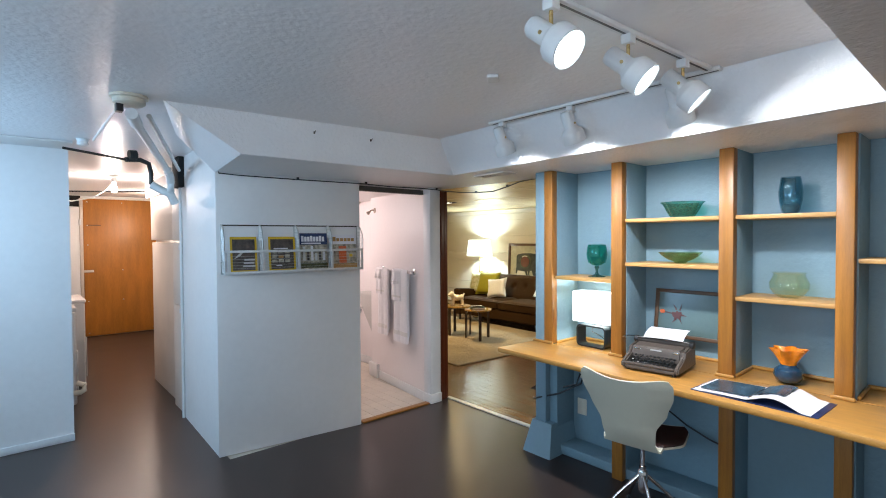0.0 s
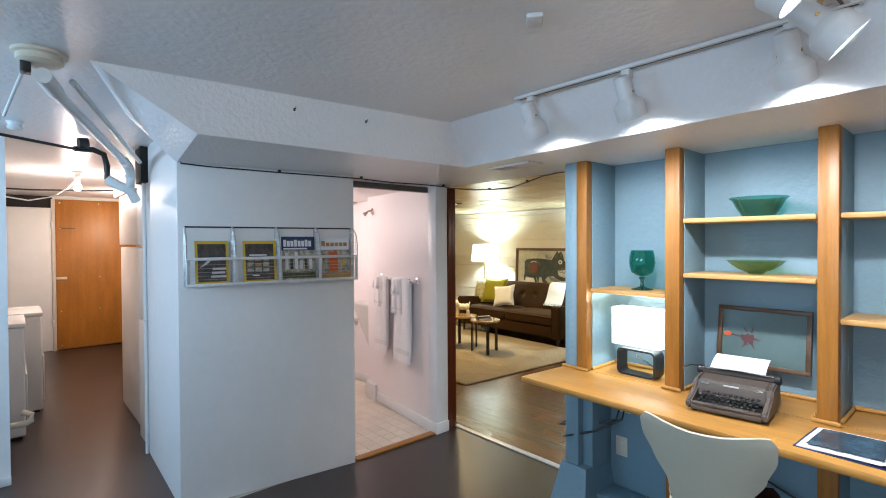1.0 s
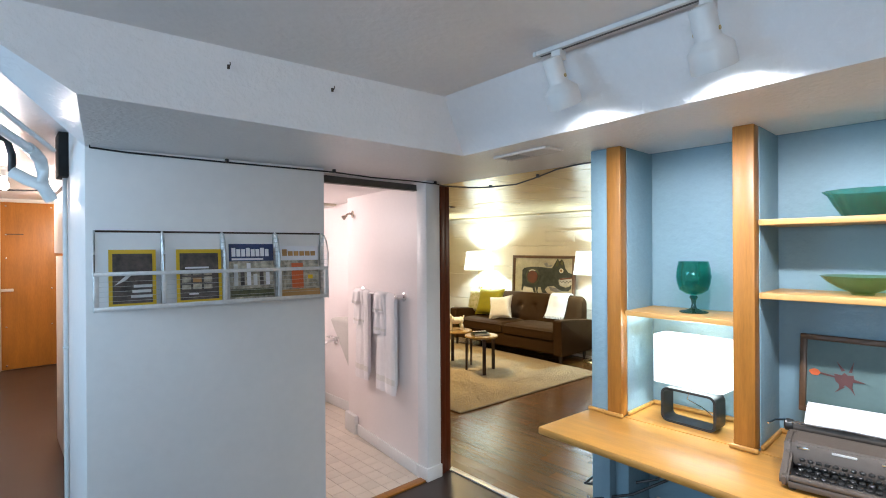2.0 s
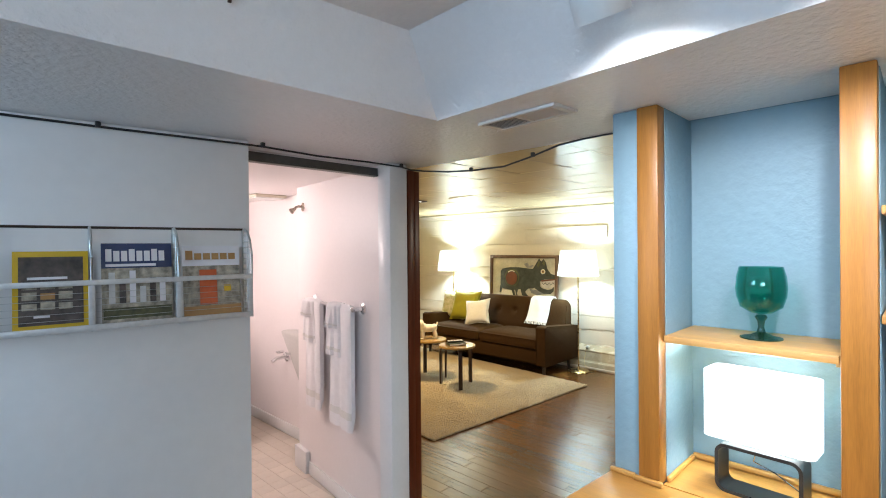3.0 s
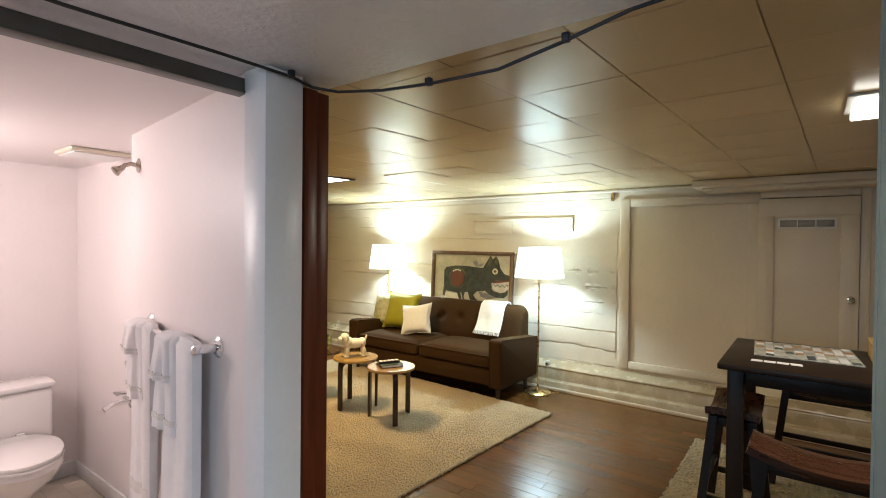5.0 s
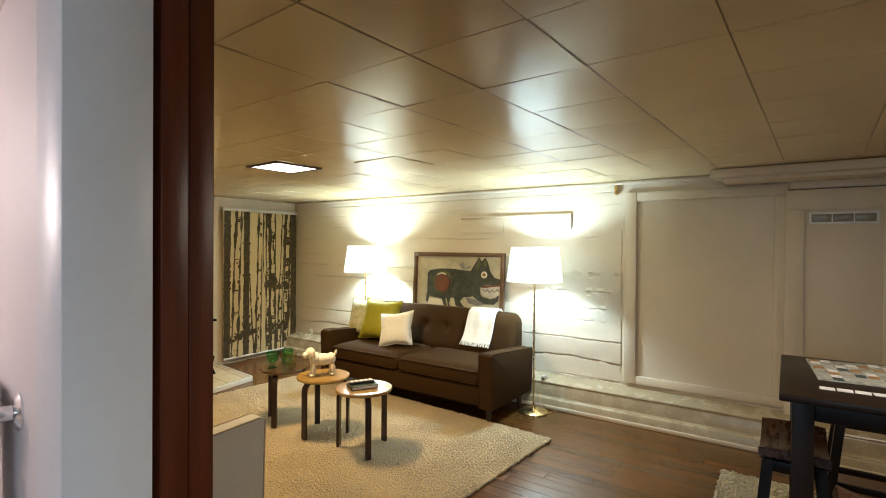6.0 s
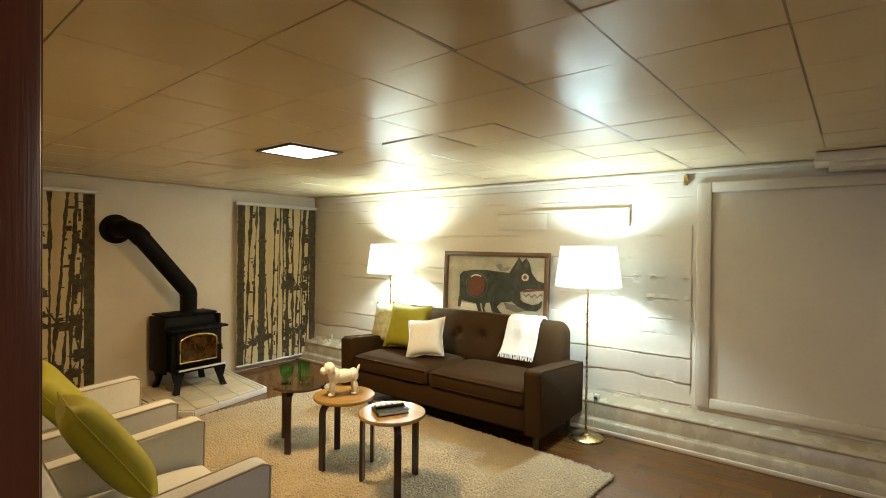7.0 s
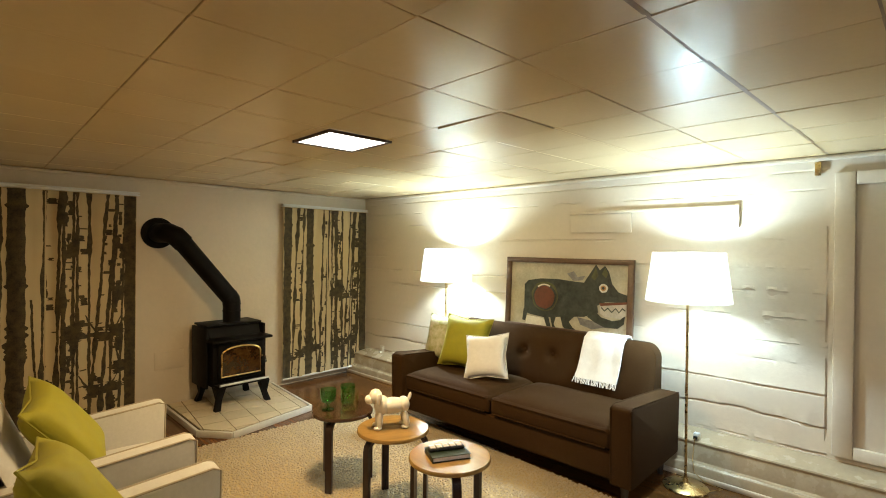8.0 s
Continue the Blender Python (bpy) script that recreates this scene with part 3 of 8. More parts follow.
structure("trim_shower_curb", box((-0.035, 0.952, 0), (-0.001, 1.14, 0.15), 0.006, 2, None, TOWEL_WALL), "trimwhite", "white painted curb end at the foot of the shower wall", "trim")
structure("baseboard_jamb", box((2.722, 3.588, 0), (2.853, 3.70, 0.085), 0.004), "trimwhite", "white block at the foot of the jamb", "baseboard")
structure("baseboard_shower", box((3.086, 4.80, 0), (3.099, 6.19, 0.09), 0.004), "trimwhite", "white baseboard", "baseboard")
structure("baseboard_bath_north", box((1.9, 6.186, 0), (3.085, 6.199, 0.09), 0.004), "trimwhite", "white baseboard", "baseboard")
structure("threshold_bath", box((2.02, 3.60, 0.0), (2.720, 3.662, 0.014), 0.005), "fir", "worn wooden threshold strip", "trim")
structure("trim_opening", box((2.866, 3.612, 0.0), (2.911, 3.688, 1.93), 0.003), "brown", "dark reddish stained wooden jamb", "trim")
structure("trim_opening_stop", box((2.916, 3.622, 0.0), (2.960, 3.688, 1.93), 0.003), "brown", "dark reddish stained wooden door stop", "trim")
structure("threshold_living", box((2.945, 2.41, 0.0), (2.99, 3.64, 0.010), 0.004), "rackband", "metal threshold strip", "trim")

# living room walls
structure("wall_living_west", box((2.946, 3.70, 0), (2.957, 4.479, 2.0)), "cream", "cream painted wall", "wall")
structure("wall_living_west_north", box((3.146, 4.45, 0), (3.151, 8.5, 2.3)), "cream", "cream painted wall behind the armchairs", "wall")
structure("wall_living_return", box((2.958, 4.425, 0), (3.152, 4.4485, 2.0), 0.003), "brown", "dark reddish stained wooden wall end beside the opening", "wall")
structure("wall_living_south", box((2.9, 0.3, 0), (7.0, 0.4, 2.3)), "cream", "cream painted wall", "wall")
structure("wall_north", box((3.14, NORTH, 0), (7.0, NORTH + 0.12, 2.3)), "cream", "cream painted wall behind the stove", "wall")


def concrete_wall():
    """Board-formed concrete: thin cracks and broken seams that wander between the boards."""
    bm = bmesh.new()
    # height, wander, how much of its length is open, depth of the gap, raised fin
    seams = [(0.273, 0.012, 0.05, 0.014, 0.7), (0.438, 0.022, 0.40, 0.020, 0.9), (0.62, 0.005, 0.30, 0.013, 0.3), (0.785, 0.003, -0.1, 0.006, 0.3), (0.90, 0.002, -0.25, 0.004, 0.5),
             (1.055, 0.008, -0.05, 0.012, 1.4), (1.21, 0.008, 0.20, 0.014, 2.0), (1.36, 0.003, 0.05, 0.006, 0.3), (1.54, 0.004, -0.1, 0.008, 0.3),
             (1.70, 0.003, 0.0, 0.005, 0.2), (1.84, 0.003, 0.1, 0.006, 0.2), (1.955, 0.003, 0.1, 0.006, 0.2)]
    rng = random.Random(7)
    off = [rng.uniform(-0.003, 0.003) for _ in range(len(seams) + 1)]
    edge = (-0.008, -0.0028, 0.0, 0.0028, 0.008)
    zs = [(0.0, 0, None), (0.24, 0, None)]
    for k, s in enumerate(seams):
        zs += [(s[0] + e, k, e) for e in edge]
        top = seams[k + 1][0] if k + 1 < len(seams) else 2.3
        zs += [(s[0] + (top - s[0]) * q / 4, k + 1, None) for q in (1, 2, 3)]
    zs.append((2.3, len(seams), None))
    y0, y1, n = 3.98, NORTH, 460
    ys = [y0, y0 + 0.004, y0 + 0.008] + [y0 + 0.012 + (y1 - y0 - 0.012) * i / n for i in range(n + 1)]
    rows = []
    for z, k, e in zs:
        row = []
        for i, y in enumerate(ys):
            d = off[k] + 0.003 * noise.noise(Vector((y * 1.1, z * 2.2, 5)))
            lift = 0.0
            if e is not None:
                sz, wander, cover, depth, fin = seams[k]
                run = noise.noise(Vector((y * 0.9, k * 5.3, 9))) + 0.5 * noise.noise(Vector((y * 5, k * 5.3, 1))) + cover
                gap = min(1.0, max(0.0, run * 4))
                lift = wander * (noise.noise(Vector((y * 1.9, k * 7.1, 0))) + 0.4 * noise.noise(Vector((y * 8, k * 3.0, 2))) + 0.15 * noise.noise(Vector((y * 31, k, 4))))
                near = max(0.0, 1 - abs(y - 4.2) / 0.75)
                chip = max(0.0, noise.noise(Vector((y * 17, k * 2.3, 11))) + 0.2 * near - 0.1) * fin * (0.3 + near)
                if abs(e) < 0.004:
                    d -= 1.15 * depth * gap
                    lift += e * (0.3 + 0.9 * gap * (1 + noise.noise(Vector((y * 14, k, 6))))) - e
                else:
                    d += 0.016 * chip * (1.0 if e > 0 else -0.4)
                    lift += (0.010 if e > 0 else -0.014) * chip
            if i < 3 and 0.36 < z < 1.62:
                d -= 0.016 * max(0.0, min(1.0, 2 * noise.noise(Vector((z * 5, 3, 1))) + 0.7))
            row.append(bm.verts.new((EAST - d, y + (0.004 * noise.noise(Vector((z * 23, 1, 1))) if i == 2 else 0), z + lift)))
        rows.append(row)
    for A, B in zip(rows, rows[1:]):
        for i in range(len(ys) - 1):
            bm.faces.new((A[i], A[i + 1], B[i + 1], B[i]))
    return box((EAST + 0.03, y0, 0), (EAST + 0.12, y1, 2.3), 0, 2, bm)


structure("wall_east", concrete_wall(), "cream", "cream painted board-formed concrete wall with cracked seams", "wall", smooth=12)
structure("wall_east_south", box((EAST, 0.4, 0), (EAST + 0.12, 3.979, 2.3)), "cream", "cream painted wall around the cupboard door", "wall")
# stepped footing along the wall
FOOTING = [(6.664, 0.0), (6.668, 0.070), (6.674, 0.082), (6.684, 0.088), (6.702, 0.087), (6.712, 0.100), (6.720, 0.188), (6.726, 0.200),
           (6.722, 0.206), (6.719, 0.214), (6.723, 0.222), (6.730, 0.2245), (6.81, 0.240), (EAST - 0.001, 0.258), (EAST - 0.001, 0.0)]
b = bmesh.new()
cuts = [0.6 + (NORTH - 0.601) * q / 60 for q in range(61)]
rows = []
for q, y in enumerate(cuts):
    w = 0.004 * noise.noise(Vector((y * 1.3, 2, 8)))
    rows.append([b.verts.new((x + (w if 0 < k < 13 else 0), y, z + (0.5 * w if 1 < k < 13 else 0))) for k, (x, z) in enumerate(FOOTING)])
for A, B in zip(rows, rows[1:]):
    for k in range(len(FOOTING)):
        l = (k + 1) % len(FOOTING)
        b.faces.new((A[k], B[k], B[l], A[l]))
b.faces.new(rows[0])
b.faces.new(rows[-1][::-1])
bmesh.ops.recalc_face_normals(b, faces=b.faces[:])
structure("baseboard_footing", b, "footing", "glossy stepped concrete footing, darker tan than the wall", "baseboard")
structure("baseboard_strip", box((6.641, 0.6, 0.0), (6.659, NORTH - 0.002, 0.034), 0.008), "cream", "glossy cream floor strip", "baseboard")
structure("trim_ceiling_east", box((EAST - 0.035, 0.41, LIVCEIL - 0.035), (EAST - 0.001, NORTH - 0.036, LIVCEIL - 0.004), 0.012), "cream", "cream painted cove along the ceiling", "trim")
structure("trim_ceiling_north", box((3.25, NORTH - 0.025, LIVCEIL - 0.025), (EAST - 0.001, NORTH - 0.001, LIVCEIL - 0.004), 0.008), "cream", "cream painted cove along the ceiling", "trim")
# boarded recess with its raised frame
b = box((EAST - 0.032, 3.86, 0.29), (EAST - 0.0005, 3.955, 1.93), 0.008)
box((EAST - 0.032, 2.80, 1.855), (EAST - 0.0006, 3.8595, 1.93), 0.008, 2, b)
box((EAST - 0.032, 2.80, 0.29), (EAST - 0.0006, 3.8595, 0.36), 0.008, 2, b)
box((EAST - 0.032, 2.80, 0.3605), (EAST - 0.0005, 2.885, 1.8545), 0.008, 2, b)
structure("trim_recess", b, "cream", "cream painted raised frame of a boarded recess", "trim")
structure("trim_recess_panel", box((EAST - 0.003, 2.886, 0.361), (EAST - 0.0007, 3.859, 1.854)), "cream", "smooth cream board in the recess", "trim")
# filled-in window above the sofa
b = box((EAST - 0.028, 4.46, 1.745), (EAST - 0.004, 5.66, 1.77), 0.006)
box((EAST - 0.028, 4.44, 1.62), (EAST - 0.004, 4.465, 1.77), 0.006, 2, b)
box((EAST - 0.016, 5.15, 1.60), (EAST - 0.003, 5.655, 1.744), 0.004, 2, b)
structure("trim_blocked_window", b, "cream", "painted lintel edge of a filled-in window", "trim")
structure("trim_bracket", box((EAST - 0.03, 4.02, 1.92), (EAST - 0.004, 4.05, 2.0), 0.004), "brass", "small rusty bracket", "trim")
b = box((6.55, 0.6, 1.975), (EAST - 0.036, 3.27, LIVCEIL - 0.006), 0.008)
box((6.62, 0.6, 1.945), (EAST - 0.036, 3.20, 1.9745), 0.006, 2, b)
structure("trim_duct", b, "cream", "cream painted boxed duct under the ceiling", "trim")

# blue desk wall with niches
b = box((2.985, -2.2, 0), (3.03, 2.387, 2.0))
structure("wall_desk_back", b, "blue", "blue painted back wall of the niches", "wall")
structure("wall_desk_end", box((2.69, 2.30, 0), (2.984, 2.387, SOFFIT - 0.001), 0.004), "blue", "blue painted end of the partition", "wall")
for y0, y1 in ((1.725, 1.80), (1.12, 1.195), (0.63, 0.70), (0.05, 0.12), (-0.6, -0.53)):
    structure("wall_niche_divider", box((2.735, y0, 0), (2.984, y1, SOFFIT - 0.001), 0.003), "blue", "blue painted niche divider", "wall")
structure("wall_niche_lining", box((2.735, 2.235, 0), (2.984, 2.299, SOFFIT - 0.001), 0.003), "blue", "blue painted niche side", "wall")
structure("wall_desk_apron", box((2.93, -2.2, 0), (2.984, 2.234, 0.70), 0.003), "blue", "blue painted wall under the desk", "wall")
structure("baseboard_desk_ledge", box((2.74, -2.2, 0), (2.929, 2.234, 0.065), 0.01), "blue", "blue painted concrete ledge under the desk", "baseboard")
t = bmesh.new()
lo = [t.verts.new(p) for p in ((2.60, 2.20, 0), (2.985, 2.20, 0), (2.985, 2.43, 0), (2.60, 2.43, 0))]
hi = [t.verts.new(p) for p in ((2.675, 2.24, 0.21), (2.985, 2.24, 0.21), (2.985, 2.405, 0.21), (2.675, 2.405, 0.21))]
t.faces.new(hi)
for i in range(4):
    t.faces.new((lo[i], lo[(i + 1) % 4], hi[(i + 1) % 4], hi[i]))
structure("baseboard_partition_foot", t, "blue", "blue painted flared foot of the partition", "baseboard")
# strip beside the jamb; the gap's shade is in its near-black colour
structure("trim_gap_shade", box((2.8508, 3.65, 0.0), (2.8655, 3.699, 1.93)), "dark", "near-black strip for the shade in the gap beside the door jamb", "trim")


# ---- the living room ----
# sofa, facing west
def build_sofa():
    s = thing("sofa", (5.95, 4.74, 0), 0, "dark brown tweed two-seat sofa with tufted back", "sofa")
    W, D = 2.04, 0.80          # along y, along x
    part("base", box((0.03, 0.02, 0.13), (D - 0.02, W - 0.02, 0.30), 0.02, 3), "sofa", s)
    for y0, y1 in ((0.0, 0.13), (W - 0.13, W)):
        t = bmesh.new()
        prof = [(0.0, 0.12), (D - 0.04, 0.12), (D - 0.02, 0.52), (0.02, 0.585), (-0.01, 0.57)]
        lo = [t.verts.new((x, y0, z)) for x, z in prof]
        hi = [t.verts.new((x, y1, z)) for x, z in prof]
        t.faces.new(lo)
        t.faces.new(hi[::-1])
        for i in range(len(prof)):
            j = (i + 1) % len(prof)
            t.faces.new((lo[i], lo[j], hi[j], hi[i]))
        bmesh.ops.recalc_face_normals(t, faces=t.faces)
        bmesh.ops.bevel(t, geom=t.edges[:], offset=0.018, segments=3, profile=0.5, affect="EDGES")
        arm = part("arm", t, "sofa", s)
        part("piping", tube([(0.0, y0 + 0.006, 0.13), (-0.008, y0 + 0.006, 0.565), (0.03, y0 + 0.006, 0.582), (D - 0.04, y0 + 0.006, 0.52)], 0.005, 6,
                            tube([(0.0, y1 - 0.006, 0.13), (-0.008, y1 - 0.006, 0.565), (0.03, y1 - 0.006, 0.582), (D - 0.04, y1 - 0.006, 0.52)], 0.005, 6)), "sofa", arm)
    for y0, y1 in ((0.135, 1.015), (1.025, W - 0.135)):
        def top(u, v, a=y0, c=y1):
            x, y = 0.02 + 0.60 * u, a + (c - a) * v
            e = (1 - (2 * u - 1) ** 6) * (1 - (2 * v - 1) ** 8)
            return (x, y, 0.40 + 0.055 * max(0, e) ** 0.5 + 0.004 * noise.noise(Vector((x * 5, y * 5, 0))))
        cu = sheet(top, 22, 26, 0.004)
        box((0.015, y0, 0.305), (0.625, y1, 0.425), 0.028, 4, cu)
        c = part("seat_cushion", cu, "sofa", s)
        part("piping", tube([(0.012, y0 + 0.03, 0.416), (0.012, y1 - 0.03, 0.416)], 0.006, 6, tube([(0.012, y0 + 0.03, 0.318), (0.012, y1 - 0.03, 0.318)], 0.006, 6)), "sofa", c)
    # tufted back, leaning
    tufts = [(0.26 + 0.253 * k, zz) for k in range(7) for zz in (0.25,)]

    def crown(y):
        """Height of the back's top edge, rounded off at its two ends."""
        r = 0.085
        q = max(0.0, r - min(y - 0.13, W - 0.13 - y)) / r
        return 0.825 - r * (1 - math.sqrt(max(0.0, 1 - q * q)))

    def back(u, v):
        y = 0.13 + (W - 0.26) * u
        h = 0.42 * v
        z = 0.40 + (crown(y) - 0.405) * v
        x = 0.60 + 0.11 * v
        bulge = 0.045 * max(0, (1 - (2 * u - 1) ** 14) * (1 - (2 * v - 1) ** 4)) ** 0.6
        for ty, tz in tufts:
            d2 = ((y - 0.13 - ty) ** 2 + (h - tz) ** 2)
            bulge -= 0.034 * math.exp(-d2 / 0.0016)
        return (x - bulge, y, z)
    t = sheet(back, 120, 34, 0.006)
    bk = part("backrest", t, "sofa", s)
    fr = bmesh.new()
    ends = [0.13 + 0.085 * (1 - math.cos(radians(a))) for a in range(0, 91, 15)]
    ys = ends + [W - q for q in ends[::-1]]
    rows = [[fr.verts.new((x, y, z)) for x, z in ((0.62, 0.30), (0.80, 0.30), (0.80, crown(y) - 0.012), (0.785, crown(y)), (0.715, crown(y)), (0.70, crown(y) - 0.012))] for y in ys]
    for A, B in zip(rows, rows[1:]):
        for i in range(6):
            fr.faces.new((A[i], A[(i + 1) % 6], B[(i + 1) % 6], B[i]))
    fr.faces.new(rows[0])
    fr.faces.new(rows[-1][::-1])
    part("back_frame", fr, "sofa", s)
    for ty, tz in tufts:
        v = tz / 0.42
        part("button", lathe([(0.004, 0), (0.013, 0.003), (0.011, 0.008), (0.003, 0.010)], 12, None,
                             pose(0.60 + 0.11 * v - 0.012, 0.13 + ty, 0.40 + tz, 0, -90 + 14, 0)), "sofa", bk)
    for x in (0.07, 0.63):
        for y in (0.07, W - 0.07):
            part("leg", tube([(x, y, 0.13), (x, y, 0.0)], 0.026, 12, None, 0.016), "sofaleg", s)


build_sofa()


def throw_cushion(name, w, m, material, label, d=0.15, group=""):
    ob = solo(name, cushion(w, w, d, None, None, 16, 0.15), material, label, "cushion", "", group, 60)
    ob.matrix_world = m
    e = w / 2
    ring = [(e * 0.99 * a, e * 0.99 * b, 0) for a, b in ((-1, -1), (0, -0.855), (1, -1), (0.855, 0), (1, 1), (0, 0.855), (-1, 1), (-0.855, 0))]
    part("piping", tube(ring, 0.004, 5, None, None, True), material, ob)
    return ob


throw_cushion("throw_cushion", 0.42, pose(6.43, 6.62, 0.665, 74, 0, -84), "floral", "cream cushion with an olive leaf print, on the sofa")
throw_cushion("throw_cushion", 0.45, pose(6.38, 6.345, 0.675, 70, 2, -80), "green", "moss green satin cushion leaning on the sofa back")
throw_cushion("throw_cushion", 0.365, pose(6.27, 6.03, 0.622, 62, -8, -70), "whitecloth", "white cushion with piped edge on the sofa", 0.13)


def build_throw():
    """Fringed knit over the sofa back, hanging down its front."""
    ob = thing("throw_blanket", (6.62, 5.225, 0.84), 0, "cream knitted throw with a fringe, draped over the sofa back", "blanket")
    path = [(0.17, -0.30), (0.155, -0.05), (0.10, 0.003), (0.045, 0.004), (0.0, -0.03), (-0.03, -0.11), (-0.05, -0.19), (-0.078, -0.26), (-0.105, -0.31)]

    def f(u, v):
        q = u * (len(path) - 1)
        i = min(int(q), len(path) - 2)
        w = q - i
        x = path[i][0] * (1 - w) + path[i + 1][0] * w
        z = path[i][1] * (1 - w) + path[i + 1][1] * w
        y = (v - 0.5) * (0.29 + 0.02 * u) + 0.035 * (u - 0.5)
        return (x - 0.012 - 0.0025 * math.sin(v * 12 + u * 3), y, z + 0.012 + 0.004 * noise.noise(Vector((u * 9, v * 7, 0))))
    part("cloth", sheet(f, 44, 30, 0.012), "throw", ob)
    fr = bmesh.new()
    rng = random.Random(3)
    for k in range(34):
        x, y, z = f(1.0, k / 33)
        tube([(x, y, z + 0.003), (x - 0.008, y + rng.uniform(-0.006, 0.006), z - 0.018), (x - 0.016, y + rng.uniform(-0.01, 0.01), z - 0.036)], 0.0032, 5, fr)
    part("fringe", fr, "throw", ob)


build_throw()


def floor_lamp(x, y, label):
    ob = thing("floor_lamp", (x, y, 0), 0, label, "lamp", "floor lamps beside the sofa")
    part("base", lathe([(0.125, 0.0), (0.13, 0.008), (0.12, 0.016), (0.04, 0.026), (0.018, 0.034), (0.012, 0.06)], 36), "brass", ob)
    part("pole", tube([(0, 0, 0.05), (0, 0, 1.22)], 0.008, 12), "brass", ob)
    part("shade", lathe([(0.245, 1.155), (0.205, 1.455), (0.203, 1.455), (0.243, 1.155)], 48, None, None, None, False), "shade", ob, "white lit linen lampshade")
    part("socket", tube([(0, 0, 1.20), (0, 0, 1.26)], 0.017, 12), "brass", ob)
    sp = bmesh.new()
    for a in (0, 120, 240):
        c, s = math.cos(radians(a)), math.sin(radians(a))
        tube([(0.012 * c, 0.012 * s, 1.235), (0.23 * c, 0.23 * s, 1.235)], 0.002, 5, sp)
    part("spider", sp, "brass", ob)
    part("pull_chain", tube([(0.02, 0, 1.22), (0.022, 0, 1.08)], 0.0015, 5), "brass", ob)


floor_lamp(6.50, 4.63, "brass floor lamp with lit white shade beside sofa arm")
floor_lamp(6.62, 6.80, "brass floor lamp with lit white shade behind cushions")


# painting above the sofa
def flat(poly, x, bm=None, thick=0.002):
    """A flat painted shape on the canvas; polygon in (along, up)."""
    t = bmesh.new()
    a = [t.verts.new((x, -p, q)) for p, q in poly]
    t.faces.new(a)
    r = bmesh.ops.extrude_face_region(t, geom=t.faces[:])
    for v in [e for e in r["geom"] if isinstance(e, bmesh.types.BMVert)]:
        v.co.x -= thick
    return merge(bm, t)


def oval(cx, cz, rx, rz, n=28, tilt=0.0, wob=0.0, seed=0):
    out = []
    for k in range(n):
        a = 2 * math.pi * k / n
        s = 1 + wob * noise.noise(Vector((math.cos(a) * 2, math.sin(a) * 2, seed)))
        p, q = rx * s * math.cos(a), rz * s * math.sin(a)
        out.append((cx + p * math.cos(tilt) - q * math.sin(tilt), cz + p * math.sin(tilt) + q * math.cos(tilt)))
    return out


def framed(name, m, w, h, frame_w, depth, fmat, cmat, label):
    ob = thing(name, (0, 0, 0), 0, label, "picture")
    ob.matrix_world = m
    part("canvas", box((-0.008, -w / 2, -h / 2), (0, w / 2, h / 2)), cmat, ob)
    f = box((-depth, -w / 2 - frame_w * 0.2, h / 2 - frame_w), (0.004, w / 2 + frame_w * 0.2, h / 2 + frame_w * 0.2), 0.004)
    box((-depth, -w / 2 - frame_w * 0.2, -h / 2 - frame_w * 0.2), (0.004, w / 2 + frame_w * 0.2, -h / 2 + frame_w), 0.004, 2, f)
    box((-depth + 0.0005, -w / 2 - frame_w * 0.21, -h / 2), (0.004, -w / 2 + frame_w, h / 2), 0.004, 2, f)
    box((-depth + 0.0005, w / 2 - frame_w, -h / 2), (0.004, w / 2 + frame_w * 0.21, h / 2), 0.004, 2, f)
    part("frame", f, fmat, ob)
    return ob


pic = framed("painting", pose(EAST - 0.045, 5.68, 1.085, 0, 2.5, 0), 1.13, 0.60, 0.035, 0.035, "frame_brown", "canvas",
             "abstract painting of a dark shape in a brown wooden frame")
